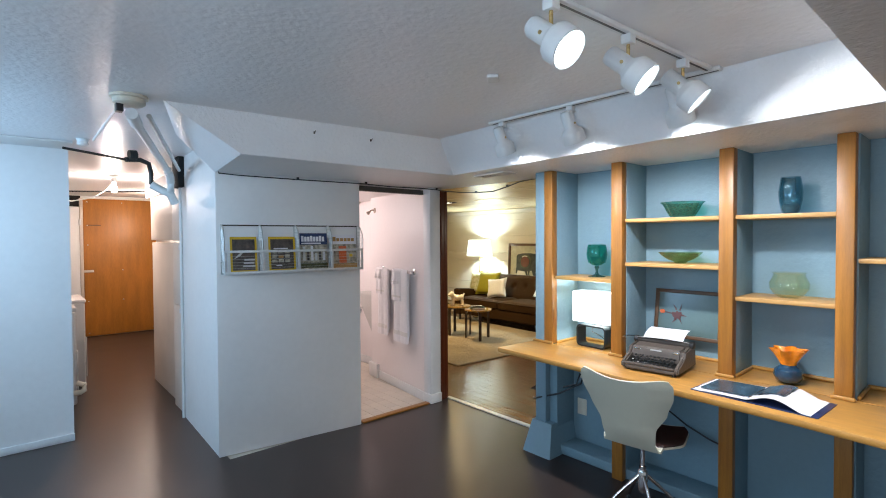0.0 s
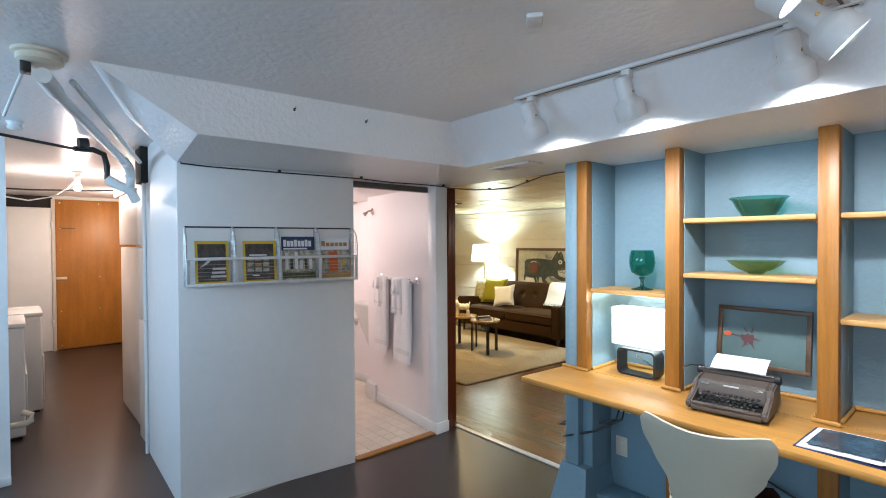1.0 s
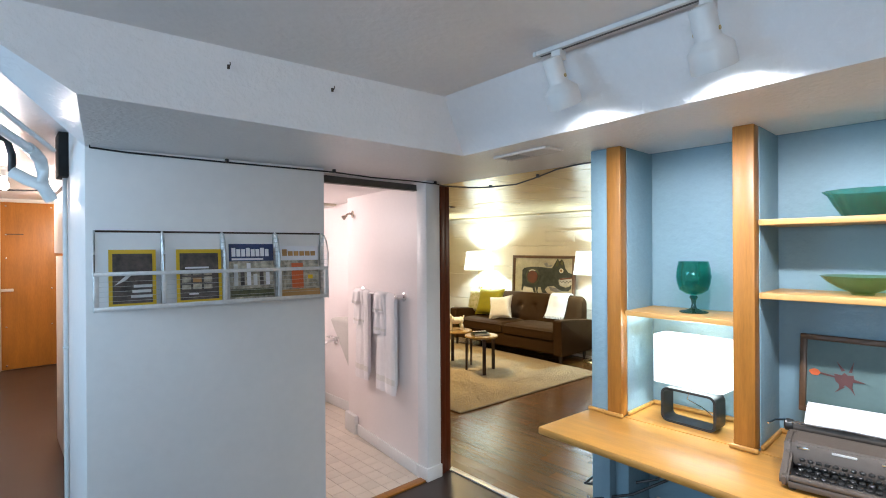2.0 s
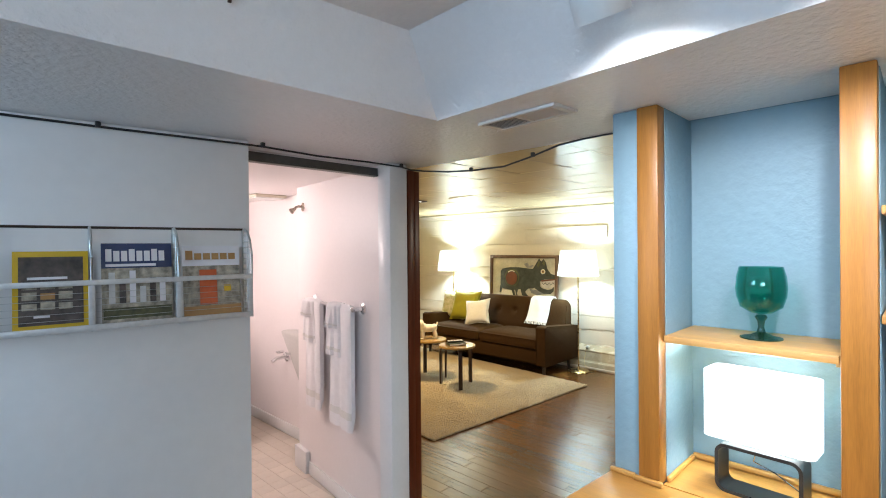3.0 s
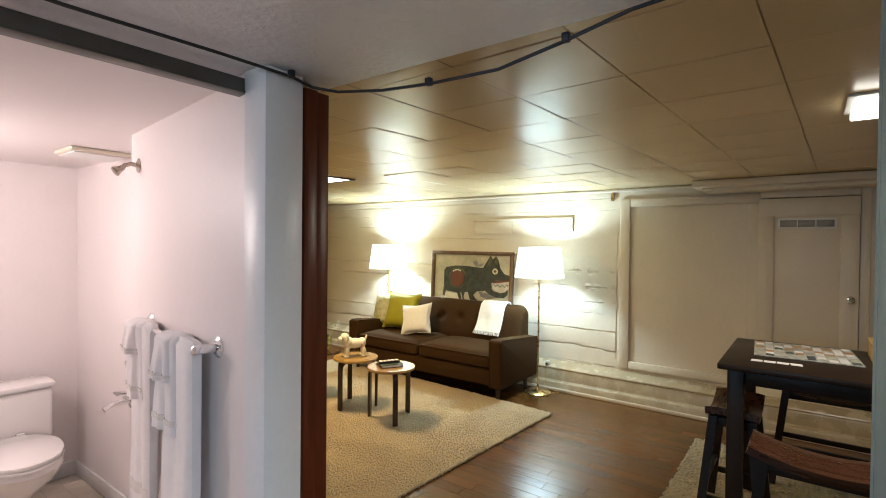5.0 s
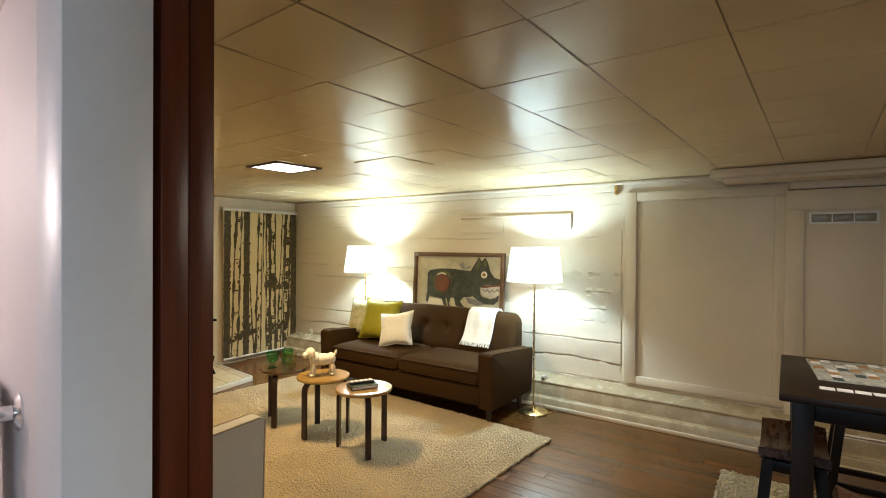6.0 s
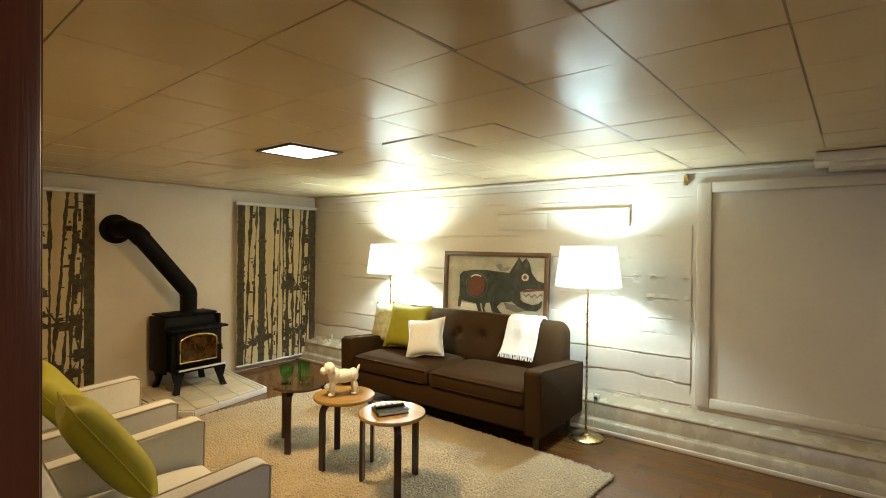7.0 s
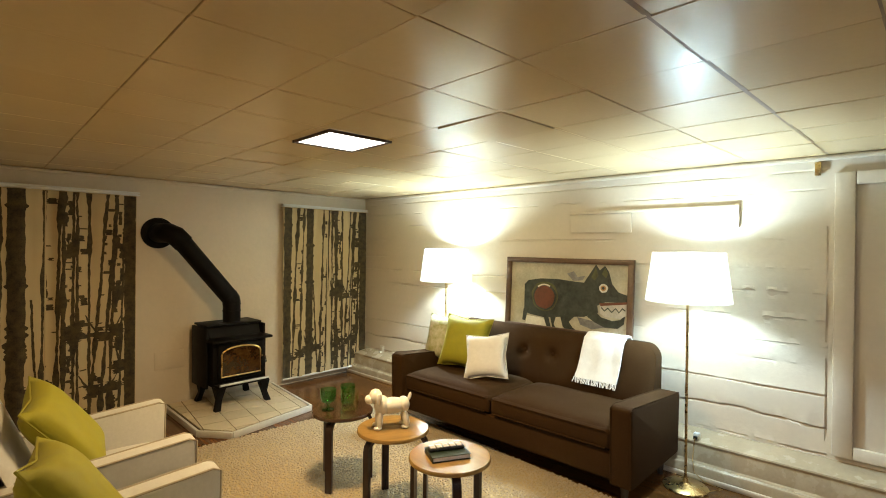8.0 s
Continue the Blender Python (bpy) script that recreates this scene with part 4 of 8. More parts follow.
# along: negative towards the stove end
# shapes on the canvas, as (along, up) from its middle
PAINTED = [
    ("dark_shape", "paint_black", -0.009, [(-0.39, 0.072), (-0.353, 0.11), (-0.229, 0.131), (-0.073, 0.134), (0.076, 0.122), (0.196, 0.116), (0.273, 0.039), (0.295, -0.109), (0.176, -0.154), (0.046, -0.165), (-0.182, -0.195), (-0.327, -0.18), (-0.387, -0.163)]),
    ("dark_head", "paint_black", -0.0105, [(0.162, 0.105), (0.224, 0.198), (0.268, 0.265), (0.3, 0.22), (0.341, 0.256), (0.375, 0.212), (0.402, 0.12), (0.454, 0.059), (0.523, 0.041), (0.523, -0.014), (0.354, -0.023), (0.29, -0.054), (0.19, -0.041)]),
    ("dark_jaw", "paint_black", -0.0098, [(0.273, -0.101), (0.322, -0.142), (0.412, -0.161), (0.474, -0.146), (0.51, -0.106), (0.502, -0.177), (0.454, -0.215), (0.354, -0.218), (0.268, -0.186), (0.204, -0.147)]),
    ("dark_stroke", "paint_black", -0.0093, [(-0.393, -0.136), (-0.353, -0.16), (-0.373, -0.24), (-0.403, -0.237)]),
    ("dark_stroke", "paint_black", -0.0091, [(-0.191, -0.18), (-0.147, -0.176), (-0.129, -0.239), (-0.104, -0.305), (-0.147, -0.299)]),
    ("dark_stroke", "paint_black", -0.0092, [(-0.129, -0.175), (-0.073, -0.175), (-0.092, -0.24), (-0.055, -0.3), (-0.095, -0.299)]),
    ("dark_stroke", "paint_black", -0.0094, [(-0.037, -0.156), (0.11, -0.144), (0.046, -0.207), (0.082, -0.25), (0.128, -0.276), (0.046, -0.295), (-0.007, -0.251)]),
    ("pale_band", "paint_cream", -0.0128, [(0.309, -0.043), (0.52, -0.019), (0.52, -0.11), (0.472, -0.139), (0.354, -0.134), (0.311, -0.113)]),
    ("zigzag", "paint_black", -0.0150, [(0.322, -0.06), (0.349, -0.085), (0.375, -0.061), (0.407, -0.09), (0.438, -0.059), (0.464, -0.088), (0.49, -0.055), (0.512, -0.07), (0.512, -0.08), (0.49, -0.065), (0.464, -0.098), (0.438, -0.068), (0.407, -0.1), (0.375, -0.071), (0.349, -0.095), (0.322, -0.07)]),
    ("red_band", "paint_red", -0.0152, [(0.306, -0.033), (0.523, -0.009), (0.523, -0.026), (0.317, -0.055)]),
    ("olive_patch", "paint_olive", -0.0128, [(0.232, 0.163), (0.268, 0.24), (0.29, 0.18), (0.262, 0.139)]),
    ("olive_patch", "paint_olive", -0.0127, [(0.317, 0.191), (0.344, 0.241), (0.37, 0.198), (0.354, 0.162)]),
    ("grey_stroke", "paint_grey", -0.0088, [(0.017, 0.182), (0.076, 0.204), (0.11, 0.159), (0.176, 0.171), (0.156, 0.135), (0.076, 0.127)]),
    ("grey_stroke", "paint_grey", -0.0087, [(0.119, -0.161), (0.273, -0.181), (0.354, -0.218), (0.246, -0.244), (0.148, -0.218)]),
    ("cream_patch", "paint_white", -0.0086, [(-0.36, -0.194), (-0.191, -0.201), (-0.15, -0.291), (-0.294, -0.287), (-0.373, -0.287)]),
]
M["paint_cream"] = mat("cream_pigment", (0.50, 0.46, 0.38), 0.5, var=0.3, scale=16, bump=0.4)
M["paint_olive"] = mat("olive_pigment", (0.085, 0.090, 0.030), 0.5, var=0.5, scale=16, bump=0.4)
M["paint_grey"] = mat("grey_pigment", (0.22, 0.21, 0.20), 0.5, var=0.5, scale=12, bump=0.4)
for pname, pmat, depth, outline in PAINTED:
    part(pname, flat(outline, depth), pmat, pic)
part("ring", flat(oval(-0.185, -0.018, 0.128, 0.124, 34, 0, 0.08, 1), -0.0135), "paint_olive", pic)
part("ring_inner", flat(oval(-0.182, -0.021, 0.112, 0.110, 32, 0, 0.06, 2), -0.016), "paint_black", pic)
part("disc", flat(oval(-0.185, -0.024, 0.097, 0.096, 32, 0, 0.06, 2), -0.0185), "paint_red", pic)
part("pale_arc", flat([(-0.185 + 0.108 * math.cos(radians(a)), -0.018 + 0.106 * math.sin(radians(a))) for a in range(60, 131, 10)] + [(-0.185 + 0.096 * math.cos(radians(a)), -0.018 + 0.094 * math.sin(radians(a))) for a in range(130, 59, -10)], -0.0175), "paint_white", pic)
part("pale_disc", flat(oval(0.336, 0.083, 0.036, 0.034, 22, 0, 0.1), -0.0140), "paint_white", pic)
part("ochre_disc", flat(oval(0.336, 0.083, 0.022, 0.021, 18), -0.0165), "mag_gold", pic)
part("dark_dot", flat(oval(0.336, 0.083, 0.011, 0.011, 14), -0.0185), "paint_black", pic)


# nest of round tables
def round_table(x, y, rz, h, r, topmat, label):
    ob = thing("side_table", (x, y, 0.024), rz, label, "table", "round side tables on the rug")
    part("tabletop", lathe([(r - 0.006, h - 0.022), (r, h - 0.017), (r, h - 0.005), (r - 0.004, h)], 48), topmat, ob)
    for a in (0, 120, 240):
        R = r - 0.010
        bend = [(R, 0.0), (R, h - 0.085), (R - 0.006, h - 0.058), (R - 0.022, h - 0.038), (R - 0.05, h - 0.028), (R - 0.11, h - 0.026)]
        t = bmesh.new()
        rows = []
        for i, (p, z) in enumerate(bend):
            q = bend[min(i + 1, len(bend) - 1)]
            o = bend[max(i - 1, 0)]
            d = Vector((q[0] - o[0], q[1] - o[1])).normalized()
            nrm = Vector((-d.y, d.x)) * 0.010
            rows.append([t.verts.new(((p + k * nrm.x), w, z + k * nrm.y - (0.008 if i == 5 else 0))) for k, w in ((-1, -0.02), (1, -0.02), (1, 0.02), (-1, 0.02))])
        for A, B in zip(rows, rows[1:]):
            for k in range(4):
                t.faces.new((A[k], A[(k + 1) % 4], B[(k + 1) % 4], B[k]))
        t.faces.new(rows[0])
        t.faces.new(rows[-1])
        t.transform(pose(0, 0, 0, 0, 0, a))
        part("leg", t, "stool_leg", ob)
    return ob


H = 0.437
round_table(5.01, 5.25, -7, H, 0.20, "stool_top", "round birch side table with dark bent legs, holding books")
round_table(5.055, 5.725, 63, H, 0.20, "stool_top", "round birch side table with dark bent legs, holding a ceramic dog")
round_table(5.03, 6.175, 89, H, 0.185, "stool_dark", "round dark side table with bent legs, holding green glasses")
Z = 0.024 + H

# books and remote on the nearest table
bk = thing("book", (5.0, 5.255, Z), 62, "dark green hardcover book lying on a side table", "book")
part("pages", box((-0.075, -0.11, 0.003), (0.075, 0.108, 0.022), 0.002), "paper", bk)
part("cover", box((-0.08, -0.115, 0.0), (0.08, 0.115, 0.003), 0.001, 1, box((-0.08, -0.115, 0.022), (0.08, 0.115, 0.025), 0.001, 1, box((-0.081, 0.112, 0.0), (0.08, 0.116, 0.025), 0.001))), "book_green", bk)
bk.matrix_world = bk.matrix_world @ Matrix.Diagonal((0.84, 0.84, 1.0, 1.0))
rm = thing("remote_control", (5.005, 5.27, Z + 0.0252), 152, "black remote control with pale buttons on a book", "remote")
part("case", box((-0.09, -0.022, 0), (0.09, 0.022, 0.016), 0.006, 3), "black", rm)
for k in range(5):
    for w in (-0.01, 0.01):
        part("button", box((-0.078 + 0.034 * k, w - 0.009, 0.0155), (-0.052 + 0.034 * k, w + 0.009, 0.021), 0.002), "paper", rm)

# ceramic dog
t = bmesh.new()
def blob(c, r, bm, rot=0):
    e = bmesh.new()
    bmesh.ops.create_uvsphere(e, u_segments=18, v_segments=12, radius=1)
    e.transform(Matrix.Translation(c) @ pose(0, 0, 0, 0, rot, 0) @ Matrix.Diagonal((*r, 1)))
    merge(bm, e)
for c, r, q in (((0.0, 0, 0.105), (0.085, 0.040, 0.040), 0), ((-0.06, 0, 0.11), (0.045, 0.043, 0.048), 0), ((0.065, 0, 0.108), (0.036, 0.038, 0.040), 0),
                ((-0.095, 0, 0.155), (0.038, 0.036, 0.036), 0), ((-0.132, 0, 0.142), (0.024, 0.026, 0.022), 0), ((-0.08, 0.034, 0.15), (0.016, 0.010, 0.030), 10), ((-0.08, -0.034, 0.15), (0.016, 0.010, 0.030), 10),
                ((-0.075, 0.026, 0.045), (0.018, 0.017, 0.046), 4), ((-0.075, -0.026, 0.045), (0.018, 0.017, 0.046), 4), ((0.075, 0.026, 0.042), (0.020, 0.017, 0.043), -8), ((0.075, -0.026, 0.042), (0.020, 0.017, 0.043), -8),
                ((-0.085, 0.026, 0.009), (0.024, 0.017, 0.009), 0), ((-0.085, -0.026, 0.009), (0.024, 0.017, 0.009), 0), ((0.07, 0.026, 0.009), (0.024, 0.017, 0.009), 0), ((0.07, -0.026, 0.009), (0.024, 0.017, 0.009), 0),
                ((0.10, 0, 0.145), (0.010, 0.010, 0.022), 20), ((-0.07, 0, 0.125), (0.030, 0.038, 0.045), -30)):
    blob(c, r, t, q)
solo("dog_statue", t, "statue", "small white ceramic dog statue on a side table", "statue", "", "", 60, pose(5.055, 5.735, Z, 0, 0, -32) @ Matrix.Diagonal((0.98, 1.30, 1.14, 1)))


def goblet(name, x, y, prof, material, label, wave=None):
    ob = solo(name, lathe(prof, 28, None, None, wave, False), material, label, "glass", "", "", 50)
    ob.matrix_world = pose(x, y, Z)
    return ob


goblet("goblet", 4.96, 6.23, [(0.001, 0.0), (0.036, 0.0), (0.036, 0.004), (0.012, 0.010), (0.008, 0.03), (0.014, 0.042), (0.040, 0.055), (0.048, 0.085), (0.050, 0.13), (0.047, 0.13), (0.045, 0.086), (0.036, 0.06), (0.001, 0.05)],
       "emerald", "green pressed glass goblet on the dark side table")
goblet("drinking_glass", 5.03, 6.10, [(0.001, 0.0), (0.034, 0.0), (0.046, 0.02), (0.052, 0.055), (0.050, 0.09), (0.054, 0.13), (0.051, 0.13), (0.047, 0.09), (0.049, 0.055), (0.043, 0.022), (0.001, 0.008)],
       "paleglass", "pale green bubble glass tumbler on the dark side table")
goblet("drinking_glass", 5.10, 6.22, [(0.001, 0.0), (0.034, 0.0), (0.044, 0.03), (0.047, 0.13), (0.044, 0.13), (0.041, 0.03), (0.001, 0.008)], "emerald", "green glass tumbler on the dark side table")


# rugs with a deep pile
def rug(name, x0, y0, x1, y1, label, seed, pitch=0.021, turn=0.0):
    ob = thing(name, (x0, y0, 0.0), turn, label, "rug")
    w, h = x1 - x0, y1 - y0
    part("backing", box((0, 0, 0.0), (w, h, 0.016), 0.004), "rugback", ob)
    rng = random.Random(seed)
    V, F = [], []
    nx, ny = int(w / pitch), int(h / pitch)
    for i in range(nx + 1):
        for j in range(ny + 1):
            px, py = min(w, i * w / nx + rng.uniform(-0.007, 0.007)), j * h / ny + rng.uniform(-0.007, 0.007)
            r = rng.uniform(0.55, 0.85) * pitch
            z = 0.021 + rng.uniform(-0.0012, 0.0018) + 0.003 * noise.noise(Vector((px * 4, py * 4, seed)))
            lean = (rng.uniform(-0.006, 0.006), rng.uniform(-0.006, 0.006))
            k = len(V)
            a0 = rng.uniform(0, 1.6)
            for q in range(4):
                a = a0 + q * math.pi / 2
                V.append((px + r * math.cos(a), py + r * math.sin(a), 0.008))
            for q in range(4):
                a = a0 + q * math.pi / 2
                V.append((px + lean[0] + 0.75 * r * math.cos(a), py + lean[1] + 0.75 * r * math.sin(a), z - 0.003))
            V.append((px + lean[0] * 1.4, py + lean[1] * 1.4, z + 0.001))
            for q in range(4):
                p = (q + 1) % 4
                F.append((k + q, k + p, k + 4 + p, k + 4 + q))
                F.append((k + 4 + q, k + 4 + p, k + 8))
    me = bpy.data.meshes.new("pile")
    me.from_pydata(V, [], F)
    me.materials.append(M["rug"])
    p = new("pile", me)
    p.parent = ob
    tagged(p, "cream wool pile", "", "", "stuff")


rug("rug", 3.80, 4.385, 5.985, 7.355, "cream deep-pile wool rug on the plank floor", 5, 0.016, -3.5)
rug("rug", 4.17, 0.95, 6.15, 3.13, "cream deep-pile rug under the games table", 6, 0.024)


# wood stove on its hearth
HEARTH = [(4.70, NORTH - 0.005), (4.678, 7.565), (4.85, 7.345), (5.615, 7.495), (5.715, NORTH - 0.005)]
hp = thing("hearth_pad", (0, 0, 0), 0, "low hearth pad of cream tiles with a pale edge", "hearth")
part("body", prism(HEARTH, 0.0, 0.045), "groove", hp)
edge = bmesh.new()
for (ax, ay), (bx, by) in zip(HEARTH, HEARTH[1:]):
    d = Vector((bx - ax, by - ay, 0))
    mrot = Matrix.Translation((ax, ay, 0)) @ Matrix.Rotation(math.atan2(d.y, d.x), 4, "Z")
    box((0.0, -0.012, 0.0), (d.length, 0.012, 0.052), 0.006, 2, edge, mrot)
part("edge_strip", edge, "hearthedge", hp)

sv = thing("wood_stove", (5.18, 7.93, 0.0535), 1, "black cast iron wood stove with brass-framed glass door", "stove")
part("firebox", box((-0.255, 0.03, 0.20), (0.255, 0.40, 0.615), 0.012), "darksteel", sv)
part("ash_lip", box((-0.24, -0.06, 0.205), (0.24, 0.035, 0.225), 0.005), "darksteel", sv)
part("top_plate", box((-0.285, -0.045, 0.615), (0.285, 0.42, 0.64), 0.008), "darksteel", sv)
t = bmesh.new()
prof = [(0.12, 0.64), (0.41, 0.64), (0.41, 0.745), (0.17, 0.745)]
lo = [t.verts.new((-0.25, y, z)) for y, z in prof]
hi = [t.verts.new((0.25, y, z)) for y, z in prof]
t.faces.new(lo)
t.faces.new(hi[::-1])
for i in range(4):
    t.faces.new((lo[i], lo[(i + 1) % 4], hi[(i + 1) % 4], hi[i]))
bmesh.ops.recalc_face_normals(t, faces=t.faces)
bmesh.ops.bevel(t, geom=t.edges[:], offset=0.008, segments=2, affect="EDGES")
part("upper_box", t, "darksteel", sv)
part("upper_plate", box((-0.265, 0.14, 0.745), (0.265, 0.42, 0.765), 0.006), "darksteel", sv)
part("side_shield", box((-0.285, 0.10, 0.18), (-0.262, 0.42, 0.74), 0.004), "darksteel", sv)
part("side_shield", box((0.262, 0.10, 0.18), (0.285, 0.42, 0.74), 0.004), "darksteel", sv)
dr = part("fire_door", box((-0.215, 0.012, 0.255), (0.215, 0.032, 0.60), 0.006), "darksteel", sv)
arch = [(-0.185, 0.29)] + [(0.185 * -math.cos(radians(a)), 0.50 + 0.065 * math.sin(radians(a))) for a in range(0, 181, 15)] + [(0.185, 0.29)]
part("door_trim", tube([(x, 0.006, z) for x, z in arch], 0.0075, 8, None, None, True), "gilt", dr, "brass arched door trim")
t = bmesh.new()
t.faces.new([t.verts.new((x, 0.008, z)) for x, z in arch])
part("door_glass", t, "fireglass", dr, "sooty stove window with an amber reflection in its colour")
part("door_handle", tube([(0.20, 0.01, 0.44), (0.215, -0.03, 0.44), (0.22, -0.035, 0.38)], 0.008, 8), "chrome", dr)
part("ash_rail", tube([(-0.23, -0.065, 0.235), (0.23, -0.065, 0.235)], 0.010, 8), "rackband", sv, "nickel rail")
for x in (-0.21, 0.21):
    for y, o in ((0.0, -0.03), (0.36, 0.03)):
        t = bmesh.new()
        sx = 0.03 if x > 0 else -0.03
        lo = [t.verts.new((x + sx + a * 0.024, y + o + c * 0.024, 0.0)) for a, c in ((-1, -1), (1, -1), (1, 1), (-1, 1))]
        mi = [t.verts.new((x + sx * 0.2 + a * 0.022, y + o * 0.2 + c * 0.022, 0.09)) for a, c in ((-1, -1), (1, -1), (1, 1), (-1, 1))]
        hi = [t.verts.new((x + a * 0.045, y + c * 0.045, 0.205)) for a, c in ((-1, -1), (1, -1), (1, 1), (-1, 1))]
        t.faces.new(lo[::-1])
        t.faces.new(hi)
        for A, B in ((lo, mi), (mi, hi)):
            for k in range(4):
                t.faces.new((A[k], A[(k + 1) % 4], B[(k + 1) % 4], B[k]))
        part("leg", t, "darksteel", sv)
sv.matrix_world = sv.matrix_world @ Matrix.Diagonal((0.95, 1.0, 0.93, 1.0))
fl = thing("stove_pipe", (0, 0, 0), 0, "black steel stove pipe slanting up into the wall", "stove pipe")
part("lower_pipe", tube([(5.17, 8.13, 0.775), (5.17, 8.13, 0.96)], 0.076, 24), "darksteel", fl)
part("elbow", tube([(5.17, 8.13, 0.94), (5.165, 8.13, 0.975), (5.14, 8.13, 1.01)], 0.078, 24), "darksteel", fl)
part("slanting_pipe", tube([(5.15, 8.13, 0.995), (4.73, 8.14, 1.515)], 0.076, 24), "darksteel", fl)
part("upper_elbow", tube([(4.76, 8.14, 1.48), (4.70, 8.15, 1.545), (4.655, 8.20, 1.57), (4.64, 8.26, 1.57), (4.64, NORTH - 0.002, 1.57)], 0.084, 24), "darksteel", fl)
part("wall_collar", lathe([(0.135, 0.0), (0.135, 0.012), (0.09, 0.02)], 32, None, pose(4.64, NORTH - 0.002, 1.57, 90, 0, 0)), "darksteel", fl)
for z in (0.87, 0.93):
    part("seam_ring", tube([(5.17, 8.13, z), (5.17, 8.13, z + 0.008)], 0.080, 24), "darksteel", fl)
structure("trim_wall_hatch", box((4.62, NORTH - 0.006, 0.36), (4.86, NORTH - 0.0005, 0.52), 0.003), "cream", "painted-over hatch low on the wall", "trim")


# printed panel curtains
PANEL_ONE = [(0.045, 0.050, 0.040, "dark"), (0.135, 0.190, 0.032, "pale"), (0.290, 0.300, 0.042, "dark"), (0.395, 0.300, 0.0, "line"), (0.440, 0.485, 0.036, "pale"),
             (0.590, 0.585, 0.022, "knotty"), (0.655, 0.650, 0.030, "knotty"), (0.730, 0.830, 0.030, "pale"), (0.845, 0.885, 0.030, "knotty"), (0.955, 0.955, 0.040, "dark")]
KNOTS_ONE = [(0.81, 0.44, 0.14), (0.60, 0.46, 0.07), (0.30, 0.14, 0.08), (0.72, 0.16, 0.16), (0.12, 0.10, 0.08)]
PANEL_TWO = [(0.06, 0.1, 0.034, "pale"), (0.248, 0.248, 0.035, "knotty"), (0.357, 0.361, 0.043, "dark"), (0.465, 0.399, 0.0, "line"), (0.516, 0.535, 0.037, "pale"), (0.616, 0.616, 0.026, "knotty"), (0.698, 0.694, 0.034, "pale"), (0.76, 0.857, 0.028, "pale"), (0.868, 0.907, 0.029, "knotty"), (0.965, 0.965, 0.034, "dark")]
KNOTS_TWO = [(0.814, 0.36, 0.116), (0.628, 0.36, 0.046), (0.783, 0.1, 0.124), (0.419, 0.16, 0.093), (0.922, 0.2, 0.046)]


